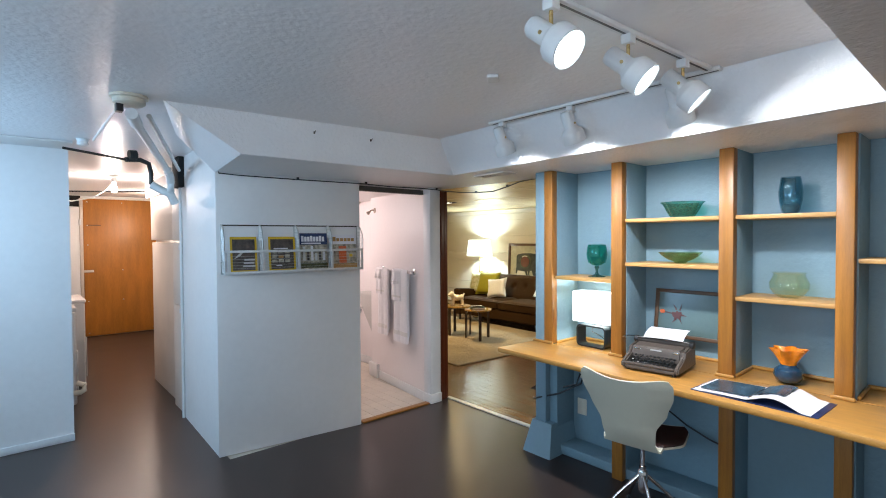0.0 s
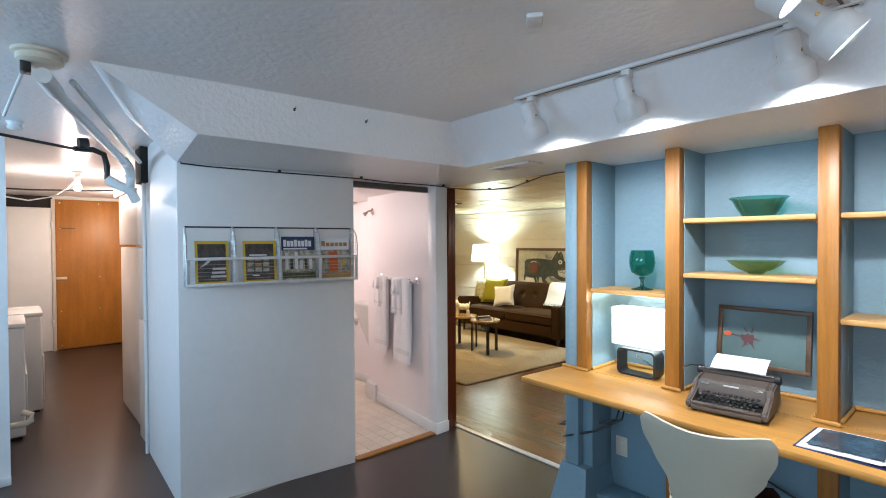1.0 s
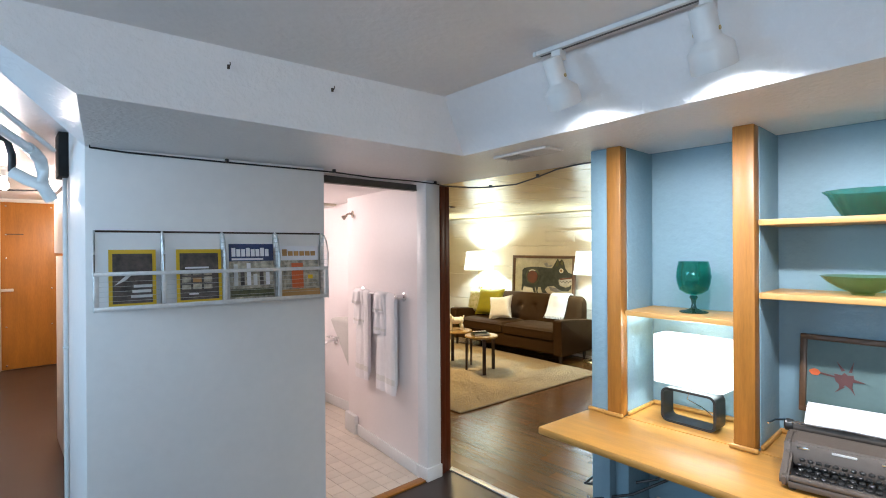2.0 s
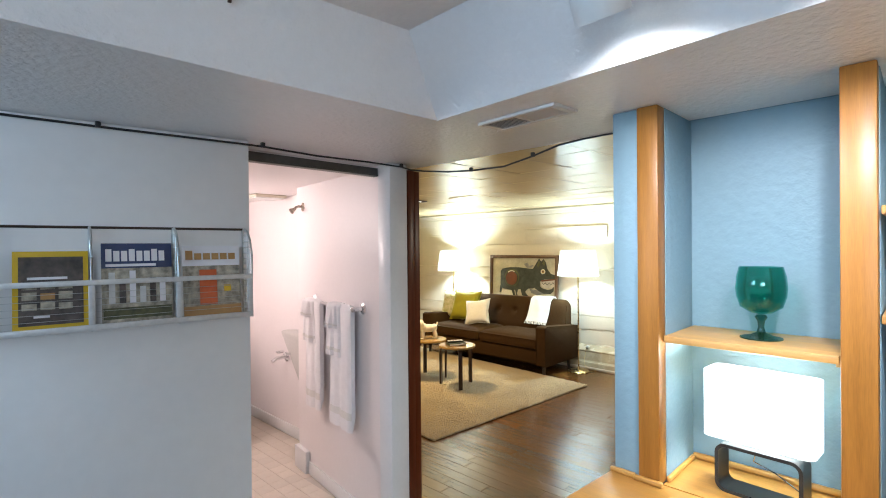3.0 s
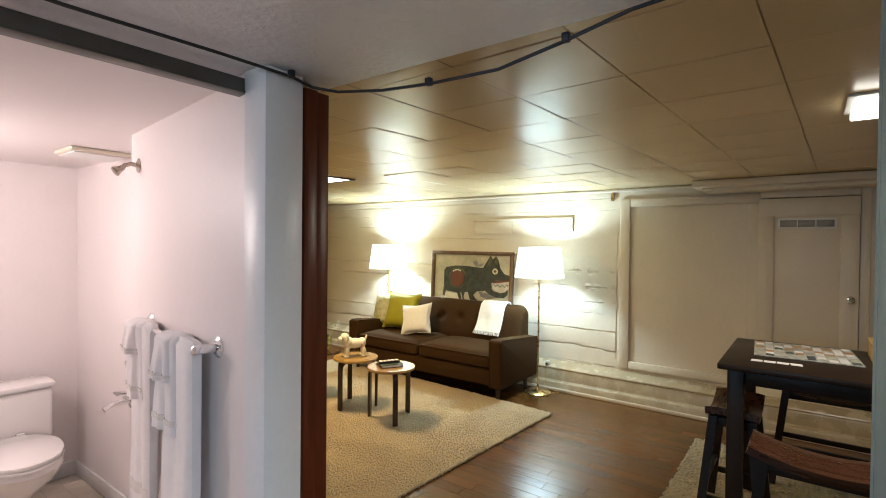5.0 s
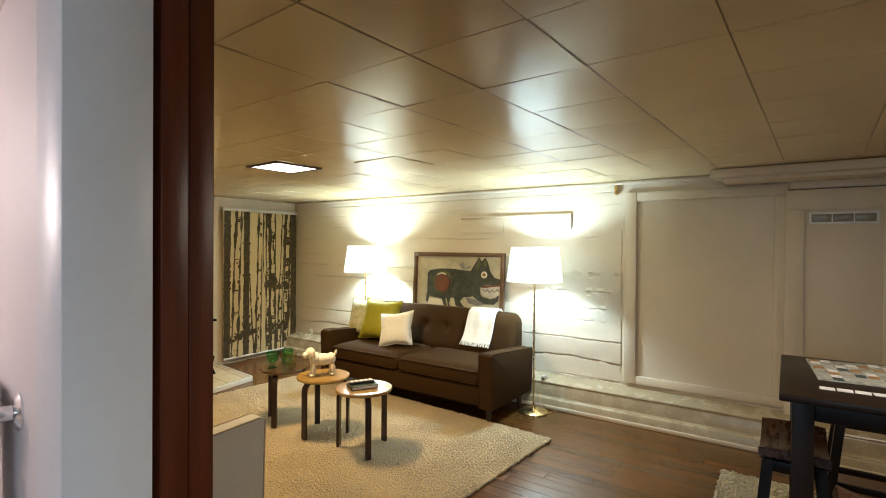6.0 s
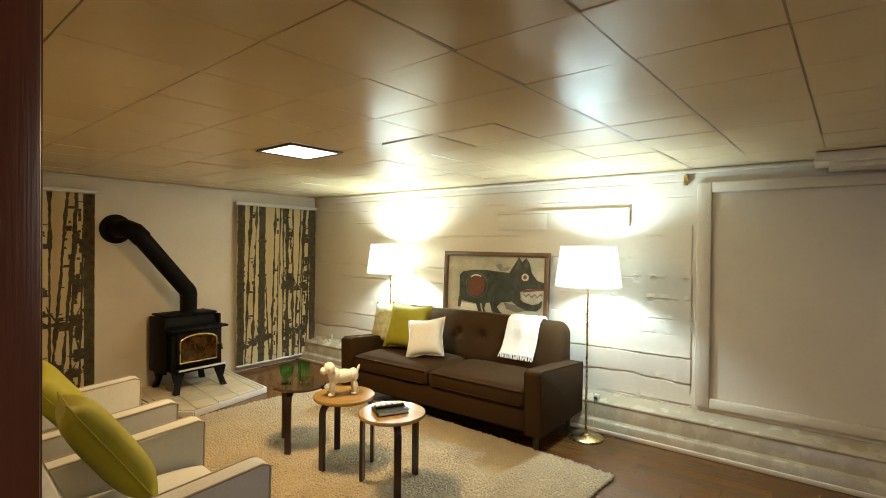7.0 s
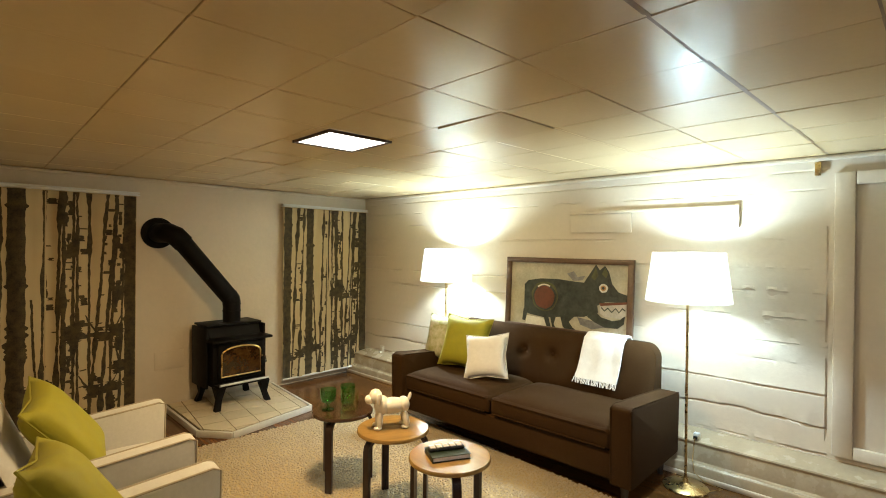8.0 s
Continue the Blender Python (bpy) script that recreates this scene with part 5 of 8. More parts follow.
def birch_curtain(x0, x1, y, z0, z1, seed, label, trunks, knots):
    ob = thing("curtain", (0, 0, 0), 0, label, "curtain", "birch print curtains")
    w = x1 - x0
    panels = max(2, round(w / 0.55))

    def wav(u):
        return 0.012 * math.sin(u * 23) + 0.006 * math.sin(u * 51 + 1)

    def cl(u, v):
        return (x0 + u, y + wav(u), z0 + v)
    part("cloth", sheet(lambda u, v: cl(u * w, v * (z1 - z0)), 90, 10, 0.003), "tree_cloth", ob)
    rng = random.Random(seed)
    pr = bmesh.new()
    hgt = z1 - z0

    def strip(us, vs, ws, ragged, off=0.0045, sd=0.0):
        rows = []
        cols = max(1, round(max(ws) / 0.006))
        for u, v, q in zip(us, vs, ws):
            a = q * (1 + 0.6 * ragged * noise.noise(Vector((v * 16, u * 9, sd)))) + ragged * 0.006 * noise.noise(Vector((v * 34, sd, 2)))
            c = q * (1 + 0.6 * ragged * noise.noise(Vector((v * 16, u * 9, sd + 40)))) + ragged * 0.006 * noise.noise(Vector((v * 34, sd, 7)))
            e0, e1 = u - max(0.001, a), u + max(0.001, c)
            row = []
            for k in range(cols + 1):
                e = min(max(e0 + (e1 - e0) * k / cols, 0.004), w - 0.004)
                row.append(pr.verts.new((x0 + e, y + wav(e) - off, z0 + min(max(v, 0.004), hgt - 0.004))))
            rows.append(row)
        for A, B in zip(rows, rows[1:]):
            for k in range(cols):
                pr.faces.new((A[k], B[k], B[k + 1], A[k + 1]))
    n = 72
    vs = [hgt * i / n for i in range(n + 1)]
    for ub, ut, wd, kind in trunks:
        sd = rng.uniform(0, 50)
        wd *= w
        us = [w * (ub + (ut - ub) * v / hgt) + 0.006 * noise.noise(Vector((v * 2.4, sd, 0))) for v in vs]
        if kind == "dark":
            strip(us, vs, [wd] * (n + 1), 0.35, 0.0045, sd)
            for _ in range(9):
                v = rng.uniform(0.05, hgt - 0.08)
                i = min(n, int(v / hgt * n))
                strip([us[i]] * 5, [v + 0.04 * k / 4 for k in range(5)], [wd, wd * 1.2, wd * 1.3, wd * 1.15, wd * 0.9], 0.5, 0.0054, sd + v)
        elif kind == "line":
            strip(us[:40], vs[:40], [0.008] * 40, 0.8, 0.0045, sd)
        else:
            for side in (-1, 1):
                strip([q + side * wd for q in us], vs, [0.008 + 0.022 * max(0.0, noise.noise(Vector((v * 4, sd, side))) + 0.12) for v in vs], 0.9, 0.0045, sd + side)
            for _ in range(16 if kind == "pale" else 30):
                v = rng.uniform(0.02, hgt - 0.08)
                hh = rng.choice((0.010, 0.022, 0.045 if kind == "pale" else 0.11))
                i = min(n, int(v / hgt * n))
                side = rng.choice((-1, 1, 0))
                q = rng.uniform(0.35, 0.8 if side else 1.1) * wd
                c = us[i] + side * (wd - q * 0.8)
                strip([c + 0.012 * noise.noise(Vector((k, v * 9, sd))) for k in range(9)], [v + hh * k / 8 for k in range(9)], [q * (0.75 + 0.5 * noise.noise(Vector((k * 0.9, v * 31, sd)))) for k in range(9)], 1.0, 0.0052, sd + v)
    # knots and cross branches, thick in the lower part
    for uc, vc, reach in knots:
        for _ in range(9):
            a, hh = rng.uniform(-reach, reach), rng.uniform(0.025, 0.065)
            v = hgt * (vc + rng.gauss(0, 0.012) + 0.25 * abs(a) * rng.random())
            q = w * rng.uniform(0.025, 0.05)
            strip([w * (uc + a) + 0.014 * noise.noise(Vector((k, v * 9, 3))) for k in range(9)], [v + hh * k / 8 for k in range(9)], [q * (1.0 + 0.7 * noise.noise(Vector((k * 0.9, v * 31, 5)))) for k in range(9)], 0.9, 0.0062, v)
        for side in (-1, 1):
            strip([w * (uc + side * reach * 0.9 * k / 16) for k in range(17)], [hgt * (vc + 0.10 * (k / 16) ** 1.6) for k in range(17)], [0.012 - 0.0004 * k for k in range(17)], 1.0, 0.007, uc + side)
    part("birch_print", pr, "tree_ink", ob, "dark birch trunk print", None)
    for k in range(1, panels):
        e = w * k / panels
        part("panel_seam", tube([(x0 + e, y + wav(e) - 0.003, z0 + 0.01), (x0 + e, y + wav(e) - 0.003, z1 - 0.01)], 0.0055, 6), "tree_cloth", ob)
    part("curtain_rail", box((x0 - 0.02, y - 0.030, z1 + 0.002), (x1 + 0.02, y + 0.025, z1 + 0.012), 0.003, 2, box((x0 - 0.02, y - 0.022, z1 + 0.0205), (x1 + 0.02, y + 0.02, z1 + 0.032), 0.003, 2, box((x0 - 0.01, y - 0.012, z1 + 0.0115), (x1 + 0.01, y + 0.015, z1 + 0.021)))), "plastic", ob, "white curtain rail")
    part("hem_bar", box((x0, y - 0.016, z0 - 0.012), (x1, y + 0.016, z0 + 0.004), 0.004), "plastic", ob)
    return ob


birch_curtain(5.80, 6.86, NORTH - 0.06, 0.075, 1.875, 11, "cream panel curtain printed with dark birch trunks, drawn", PANEL_ONE, KNOTS_ONE)
birch_curtain(3.26, 4.46, NORTH - 0.06, 0.075, 1.875, 23, "wide cream panel curtain with birch trunk print beside the stove", PANEL_TWO, KNOTS_TWO)
c3 = birch_curtain(0, 0.75, 0, 0.10, 1.90, 31, "cream birch print curtain beside the cupboard door", PANEL_ONE[:6], KNOTS_ONE[:3])
c3.matrix_world = pose(EAST - 0.05, 2.02, 0, 0, 0, -90)


# armchairs
def build_armchair(x, y, rz):
    a = thing("armchair", (x, y, 0.0), rz, "cream upholstered armchair with dark piping and green cushion", "armchair", "cream armchairs")
    part("base", box((-0.70, 0.02, 0.10), (-0.03, 0.73, 0.28), 0.02, 3), "cream_cloth", a)

    def slab(y0, y1):
        t = bmesh.new()
        prof = [(-0.76, 0.09), (0.0, 0.09), (0.012, 0.60), (-0.02, 0.612), (-0.74, 0.545)]
        lo = [t.verts.new((px, y0, z)) for px, z in prof]
        hi = [t.verts.new((px, y1, z)) for px, z in prof]
        t.faces.new(lo)
        t.faces.new(hi[::-1])
        for i in range(len(prof)):
            j = (i + 1) % len(prof)
            t.faces.new((lo[i], lo[j], hi[j], hi[i]))
        bmesh.ops.recalc_face_normals(t, faces=t.faces)
        bmesh.ops.bevel(t, geom=t.edges[:], offset=0.014, segments=3, profile=0.5, affect="EDGES")
        return t
    for y0, y1 in ((0.0, 0.10), (0.65, 0.75)):
        arm = part("arm", slab(y0, y1), "cream_cloth", a)
        for q in (y0 + 0.004, y1 - 0.004):
            part("piping", tube([(0.0, q, 0.10), (0.010, q, 0.597), (-0.02, q, 0.610), (-0.73, q, 0.545)], 0.0045, 6), "piping", arm, "dark piping cord")

    def seat(u, v):
        px, py = -0.66 + 0.665 * u, 0.105 + 0.54 * v
        e = (1 - (2 * u - 1) ** 6) * (1 - (2 * v - 1) ** 8)
        return (px, py, 0.385 + 0.05 * max(0, e) ** 0.5 + 0.003 * noise.noise(Vector((px * 6, py * 6, 1))))
    t = sheet(seat, 18, 18, 0.004)
    box((-0.66, 0.105, 0.285), (0.0, 0.645, 0.41), 0.025, 3, t)
    part("seat_cushion", t, "cream_cloth", a)

    def back(u, v):
        py, h = 0.08 + 0.59 * u, 0.50 * v
        px = -0.56 - 0.20 * v
        e = 0.05 * max(0, (1 - (2 * u - 1) ** 8) * (1 - (2 * v - 1) ** 6)) ** 0.5
        return (px + e, py, 0.38 + h)
    t = sheet(back, 18, 18, 0.004)
    prof = [(-0.66, 0.12), (-0.86, 0.12), (-0.92, 0.84), (-0.88, 0.885), (-0.77, 0.885), (-0.70, 0.78)]
    b2 = bmesh.new()
    lo = [b2.verts.new((px, 0.05, z)) for px, z in prof]
    hi = [b2.verts.new((px, 0.70, z)) for px, z in prof]
    b2.faces.new(lo)
    b2.faces.new(hi[::-1])
    for i in range(len(prof)):
        j = (i + 1) % len(prof)
        b2.faces.new((lo[i], lo[j], hi[j], hi[i]))
    bmesh.ops.recalc_face_normals(b2, faces=b2.faces)
    bmesh.ops.bevel(b2, geom=b2.edges[:], offset=0.03, segments=4, profile=0.5, affect="EDGES")
    part("backrest", merge(t, b2), "cream_cloth", a)
    for px in (-0.06, -0.72):
        for py in (0.06, 0.69):
            part("leg", tube([(px, py, 0.10), (px, py, 0.0)], 0.020, 10, None, 0.014), "sofaleg", a)
    return a


first = build_armchair(3.965, 4.92, -6)
second = copy_thing(first, pose(4.075, 5.935, 0, 0, 0, -6))
throw_cushion("throw_cushion", 0.47, pose(3.57, 5.385, 0.690, 56, 8, 78), "green", "moss green satin cushion on the armchair", 0.15)
throw_cushion("throw_cushion", 0.47, pose(3.67, 6.32, 0.650, 54, -6, 80), "green", "moss green satin cushion on the armchair", 0.15)


# recessed light panels
for x, y in ((4.775, 5.84),):
    ob = thing("ceiling_light", (x, y, LIVCEIL), -2.6, "square lit recessed ceiling light with dark frame", "light", "")
    f = bmesh.new()
    for p, q in (((-0.19, -0.19), (0.19, -0.175)), ((-0.19, 0.175), (0.19, 0.19)), ((-0.19, -0.1745), (-0.175, 0.1745)), ((0.175, -0.1745), (0.19, 0.1745))):
        box((*p, -0.016), (*q, -0.002), 0.003, 2, f)
    part("frame", f, "frame_dark", ob)
    part("diffuser", box((-0.174, -0.174, -0.010), (0.174, 0.174, -0.006)), "panel", ob, "glowing white diffuser")
ob = thing("ceiling_light", (4.40, 2.22, LIVCEIL), 0, "small lit white box light under the ceiling", "light")
part("housing", box((-0.15, -0.15, -0.012), (0.15, 0.15, -0.002), 0.003), "plastic", ob)
part("diffuser", box((-0.13, -0.13, -0.045), (0.13, 0.13, -0.0125), 0.006), "panel", ob, "glowing white diffuser")


# cupboard door with a row of small panes
door = tagged(thing("door_1", (EAST - 0.004, 2.49, 0), 0, "cream painted cupboard door with three small panes", "door"), kind="structure")
part("leaf", box((-0.030, -0.325, 0.22), (-0.004, 0.325, 1.885), 0.004), "cream", door)
# dark sheet behind the leaf paints the shade of the gap around it
part("door_gap_shade", box((-0.0037, -0.331, 0.215), (-0.0022, 0.3085, 1.8905)), "groove", door)
f = box((-0.042, -0.33, 1.74), (-0.0305, 0.325, 1.883), 0.003)
box((-0.042, -0.33, 0.225), (-0.0305, 0.325, 0.36), 0.003, 2, f)
box((-0.0415, -0.328, 0.3605), (-0.0305, -0.215, 1.7395), 0.003, 2, f)
box((-0.0415, 0.215, 0.3605), (-0.0305, 0.326, 1.7395), 0.003, 2, f)
part("rails_and_stiles", f, "cream", door)
part("pane_frame", box((-0.040, -0.19, 1.635), (-0.0306, 0.19, 1.72), 0.003), "trimwhite", door)
for k in range(3):
    part("pane", box((-0.0425, -0.175 + 0.119 * k, 1.65), (-0.0401, -0.175 + 0.112 + 0.119 * k, 1.705), 0.001), "frosted", door)
part("door_knob", lathe([(0.026, 0), (0.026, 0.004), (0.010, 0.010), (0.010, 0.03), (0.024, 0.042), (0.026, 0.052), (0.016, 0.062)], 20, None, pose(-0.042, -0.28, 1.09, 0, -90, 0)), "chrome", door, "metal door knob")
b = box((EAST - 0.028, 2.095, 0.2), (EAST - 0.0006, 2.158, 1.95), 0.006)
box((EAST - 0.028, 2.1585, 1.892), (EAST - 0.0006, 2.799, 1.95), 0.006, 2, b)
structure("trim_door_1", b, "cream", "cream painted door casing", "trim")


# games table, saddle stools
gt = thing("games_table", (4.73, 1.85, 0.024), 0, "dark espresso wooden counter-height games table", "table")
part("tabletop", box((0, 0, 0.865), (0.83, 0.975, 0.895), 0.006), "tablewood", gt)
part("apron", box((0.07, 0.07, 0.79), (0.76, 0.905, 0.864), 0.004), "tablewood", gt)
for x in (0.04, 0.72):
    for y in (0.04, 0.865):
        part("leg", box((x, y, 0.0), (x + 0.07, y + 0.07, 0.8645), 0.004), "tablewood", gt)


def saddle_stool(x, y, rz, w, h, label):
    s = thing("saddle_stool", (x, y, 0.024), rz, label, "stool", "saddle stools at the games table")

    def top(u, v):
        px, py = (u - 0.5) * w, (v - 0.5) * 0.24
        return (px, py, h - 0.012 + 0.05 * (2 * u - 1) ** 2 - 0.006 * (2 * v - 1) ** 4)
    part("seat", sheet(top, 20, 8, 0.035), "benchwood", s, "reddish brown dished seat")
    for sx in (-1, 1):
        for sy in (-1, 1):
            p, q = Vector((sx * (w / 2 - 0.05), sy * 0.085, h - 0.02)), Vector((sx * (w / 2 + 0.015), sy * 0.14, 0.0))
            t = bmesh.new()
            A = [t.verts.new(p + Vector((a * 0.02, c * 0.02, 0))) for a, c in ((-1, -1), (1, -1), (1, 1), (-1, 1))]
            B = [t.verts.new(q + Vector((a * 0.02, c * 0.02, 0))) for a, c in ((-1, -1), (1, -1), (1, 1), (-1, 1))]
            t.faces.new(A)
            t.faces.new(B[::-1])
            for k in range(4):
                t.faces.new((A[k], A[(k + 1) % 4], B[(k + 1) % 4], B[k]))
            part("leg", t, "tablewood", s)
    for sx in (-1, 1):
        part("stretcher", box((sx * (w / 2 - 0.005) - 0.012, -0.12, 0.14), (sx * (w / 2 - 0.005) + 0.012, 0.12, 0.17), 0.003), "tablewood", s)
    for sy in (-1, 1):
        part("stretcher", box((-w / 2 + 0.02, sy * 0.115 - 0.011, 0.22), (w / 2 - 0.02, sy * 0.115 + 0.011, 0.25), 0.003), "tablewood", s)
    part("crossbar", box((-w / 2 + 0.05, -0.09, h - 0.075), (w / 2 - 0.05, 0.09, h - 0.03), 0.004), "tablewood", s)


saddle_stool(5.07, 2.775, 0, 0.42, 0.60, "dark wooden saddle stool tucked at the table end")
saddle_stool(4.52, 2.38, 90, 0.56, 0.60, "reddish dark wooden saddle bench beside the table")
saddle_stool(5.80, 2.34, 90, 0.56, 0.60, "dark wooden saddle bench on the far side of the table")
gb = thing("game_board", (5.28, 2.485, 0.9195), 4, "board game with printed squares lying on the table", "board game")
part("board", box((-0.22, -0.225, 0), (0.22, 0.225, 0.005), 0.001), "board_game", gb)
rng = random.Random(12)
tilemesh = {}
for mname in ("paper", "mag_gold", "rackband", "photo_sea"):
    tilemesh[mname] = finish(box((-0.023, -0.018, 0), (0.023, 0.018, 0.002), 0.0), "print_square", mname)
for i in range(8):
    for j in range(10):
        if rng.random() < 0.6:
            shared("print_square", tilemesh[rng.choice(("paper", "paper", "paper", "rackband", "mag_gold", "photo_sea"))], gb, pose(-0.185 + i * 0.053, -0.198 + j * 0.044, 0.005))
for k in range(4):
    cd = solo("game_card", box((-0.022, -0.024, 0), (0.022, 0.024, 0.002)), "paper", "white card lying on the table", "card", "", "cards", None)
    cd.matrix_world = pose(4.908 + 0.004 * k, 2.672 - 0.054 * k, 0.9195, 0, 0, rng.uniform(-12, 12))
gbx = thing("game_box", (5.33, 2.13, 0.9195), 0, "small wooden game box on the table", "box")
part("body", box((-0.12, -0.08, 0), (0.12, 0.08, 0.07), 0.004), "boxwood", gbx)
part("lid", box((-0.123, -0.083, 0.0705), (0.123, 0.083, 0.095), 0.004), "boxwood", gbx)


# sockets along the concrete wall
def socket(x, y, z, m_rz, label="white wall socket", plug=False):
    o = thing("wall_socket", (x, y, z), m_rz, label, "socket")
    part("plate", box((-0.006, -0.036, -0.057), (0, 0.036, 0.057), 0.003), "detector", o)
    for dz in (-0.024, 0.024):
        part("outlet", box((-0.009, -0.016, dz - 0.013), (-0.0062, 0.016, dz + 0.013), 0.003), "detector", o)
    if plug:
        part("plug", box((-0.04, -0.014, -0.04), (-0.0092, 0.014, -0.008), 0.006), "detector", o)
    return o


pl = thing("plug_box", (6.75, 4.641, 0.2275), 0, "small white plug box on the ledge of the footing", "plug")
part("body", box((-0.019, -0.020, 0), (0.022, 0.020, 0.034), 0.006, 3), "detector", pl)
part("cap", box((-0.016, -0.017, 0.0345), (0.019, 0.017, 0.040), 0.003), "plastic", pl)
part("plug", box((-0.034, -0.012, 0.006), (-0.0195, 0.012, 0.026), 0.004), "cable", pl, "dark plug")
socket(EAST - 0.02, 8.05, 0.27, 0, "white wall socket near the curtain", True)
lc = solo("lamp_cord", tube([(6.52, 4.50, 0.012), (6.60, 4.45, 0.012), (6.63, 4.56, 0.012), (6.636, 4.62, 0.05), (6.66, 4.638, 0.12), (6.70, 4.641, 0.22), (6.715, 4.641, 0.243)], 0.0025, 6), "brass", "thin pale lamp cord on the floor", "cord")


# ---- the hall: track lights and ceiling things ----
def rail(name, a, b, label):
    ob = thing(name, (*a, 2.18), math.degrees(math.atan2(b[1] - a[1], b[0] - a[0])), label, "track light rail")
    n = math.hypot(b[0] - a[0], b[1] - a[1])
    part("body", box((0, -0.017, -0.016), (n, 0.017, -0.001), 0.002), "head", ob)
    part("slot", box((0.01, -0.004, -0.0175), (n - 0.01, 0.004, -0.0162)), "rail", ob, "dark slot")
    part("end_cap", box((-0.012, -0.018, -0.017), (-0.0005, 0.018, -0.001), 0.002), "head", ob)
    return ob


rail("track_rail", (2.045, 2.20), (2.045, 0.96), "white track light rail along the soffit")
rail("track_rail", (0.72, 1.075), (2.02, 1.0), "white track light rail across the ceiling")


def track_head(x, y, d):
    ob = thing("track_light", (x, y, 2.18), 0, "white enamel track spotlight with a lit bulb", "spotlight", "track spotlights")
    d = Vector(d).normalized()
    part("adapter", box((-0.018, -0.018, -0.05), (0.018, 0.018, -0.0178), 0.004), "head", ob)
    part("stem", tube([(0, 0, -0.045), (0, 0, -HEAD_DROP + 0.02)], 0.006, 8), "brass", ob)
    m = Matrix.Translation((0, 0, -HEAD_DROP)) @ d.to_track_quat("Z", "Y").to_matrix().to_4x4() @ Matrix.Scale(0.95, 4)
    part("housing", lathe([(0.012, -0.092), (0.030, -0.088), (0.034, -0.08), (0.034, -0.004), (0.036, 0.0), (0.057, 0.022), (0.060, 0.028), (0.060, 0.082), (0.056, 0.082), (0.055, 0.03), (0.030, 0.0), (0.003, 0.0)],
                          32, None, m, None, False), "head", ob)
    part("bulb", lathe([(0.020, 0.03), (0.048, 0.060), (0.052, 0.070), (0.040, 0.079), (0.002, 0.083)], 28, None, m), "bulb", ob, "lit reflector bulb")
    part("pivot", tube([m @ Vector((0.036, 0, -0.02)), m @ Vector((-0.036, 0, -0.02))], 0.006, 8), "brass", ob)


for (hx, hy), hd, hp in HEADS:
    track_head(hx, hy, hd)

sd = thing("smoke_detector", (0.34, 2.95, CEIL), 0, "round yellowed plastic smoke detector on the ceiling", "smoke detector")
part("base", lathe([(0.072, -0.016), (0.080, -0.012), (0.080, -0.001)], 36), "detector", sd)
part("cover", lathe([(0.03, -0.046), (0.058, -0.044), (0.068, -0.036), (0.068, -0.0165)], 36), "detector", sd)
part("vent_ring", tube([(0.066 * math.cos(a * math.pi / 18), 0.066 * math.sin(a * math.pi / 18), -0.03) for a in range(36)], 0.0025, 5, None, None, True), "beige", sd)
cd = thing("ceiling_sensor", (1.45, 1.64, CEIL), 40, "small square white sensor on the ceiling", "sensor")
part("body", box((-0.04, -0.025, -0.016), (0.04, 0.025, -0.001), 0.006), "plastic", cd)

# pipes slanting under the ceiling to the corridor
pp = thing("drain_pipe", (0, 0, 0), 0, "white painted drain pipe with black valve and elbow", "pipe")
part("slanting_pipe", tube([(0.36, 2.99, 2.085), (0.82, 4.42, 2.015)], 0.021, 16), "pvc", pp)
part("thin_pipe", tube([(0.44, 3.05, 2.12), (0.90, 4.46, 2.04)], 0.012, 12), "pvc", pp)
part("upper_collar", tube([(0.345, 2.93, 2.095), (0.39, 3.08, 2.08)], 0.028, 16), "pvc", pp)
part("lower_collar", tube([(0.795, 4.34, 2.02), (0.83, 4.46, 2.01)], 0.028, 16), "pvc", pp)
part("elbow", tube([(0.82, 4.43, 2.012), (0.85, 4.52, 1.99), (0.86, 4.56, 1.95), (0.862, 4.57, 1.88)], 0.030, 16), "pvc", pp)
part("tee", tube([(0.74, 4.62, 1.93), (0.80, 4.60, 1.89), (0.862, 4.575, 1.86), (0.90, 4.60, 1.79)], 0.032, 14), "pvc", pp)
part("black_trap", tube([(0.56, 4.55, 2.10), (0.66, 4.58, 2.11), (0.72, 4.60, 2.09), (0.74, 4.62, 2.02), (0.74, 4.62, 1.93)], 0.018, 14), "black", pp, "black pipe bend")
part("valve", tube([(0.58, 4.53, 2.135), (0.63, 4.54, 2.14)], 0.034, 12), "black", pp)
part("iron_rod", tube([(0.18, 4.42, 2.125), (0.56, 4.55, 2.10)], 0.009, 8), "black", pp)
part("hanger", tube([(0.30, 2.96, 2.13), (0.24, 3.35, 2.02)], 0.006, 8), "plastic", pp)
part("clip", box((0.285, 2.93, 2.10), (0.315, 2.98, 2.16), 0.003), "black", pp)
vp = thing("vertical_pipe", (0.970, 4.735, 0), 0, "white painted vertical pipe beside the closet", "pipe")
part("pipe", tube([(0, 0, 0.0), (0, 0, 2.10)], 0.012, 12), "pvc", vp)
part("bracket", box((-0.015, -0.015, 0.95), (0.015, 0.015, 0.963), 0.002), "pvc", vp)
# solid box, no hole: the opening's shade is painted near-black
solo("pipe_chase_shade", box((0.935, 4.64, 1.93), (0.984, 4.83, 2.178), 0.004), "dark", "near-black box for the shaded opening around the pipes under the ceiling", "opening")
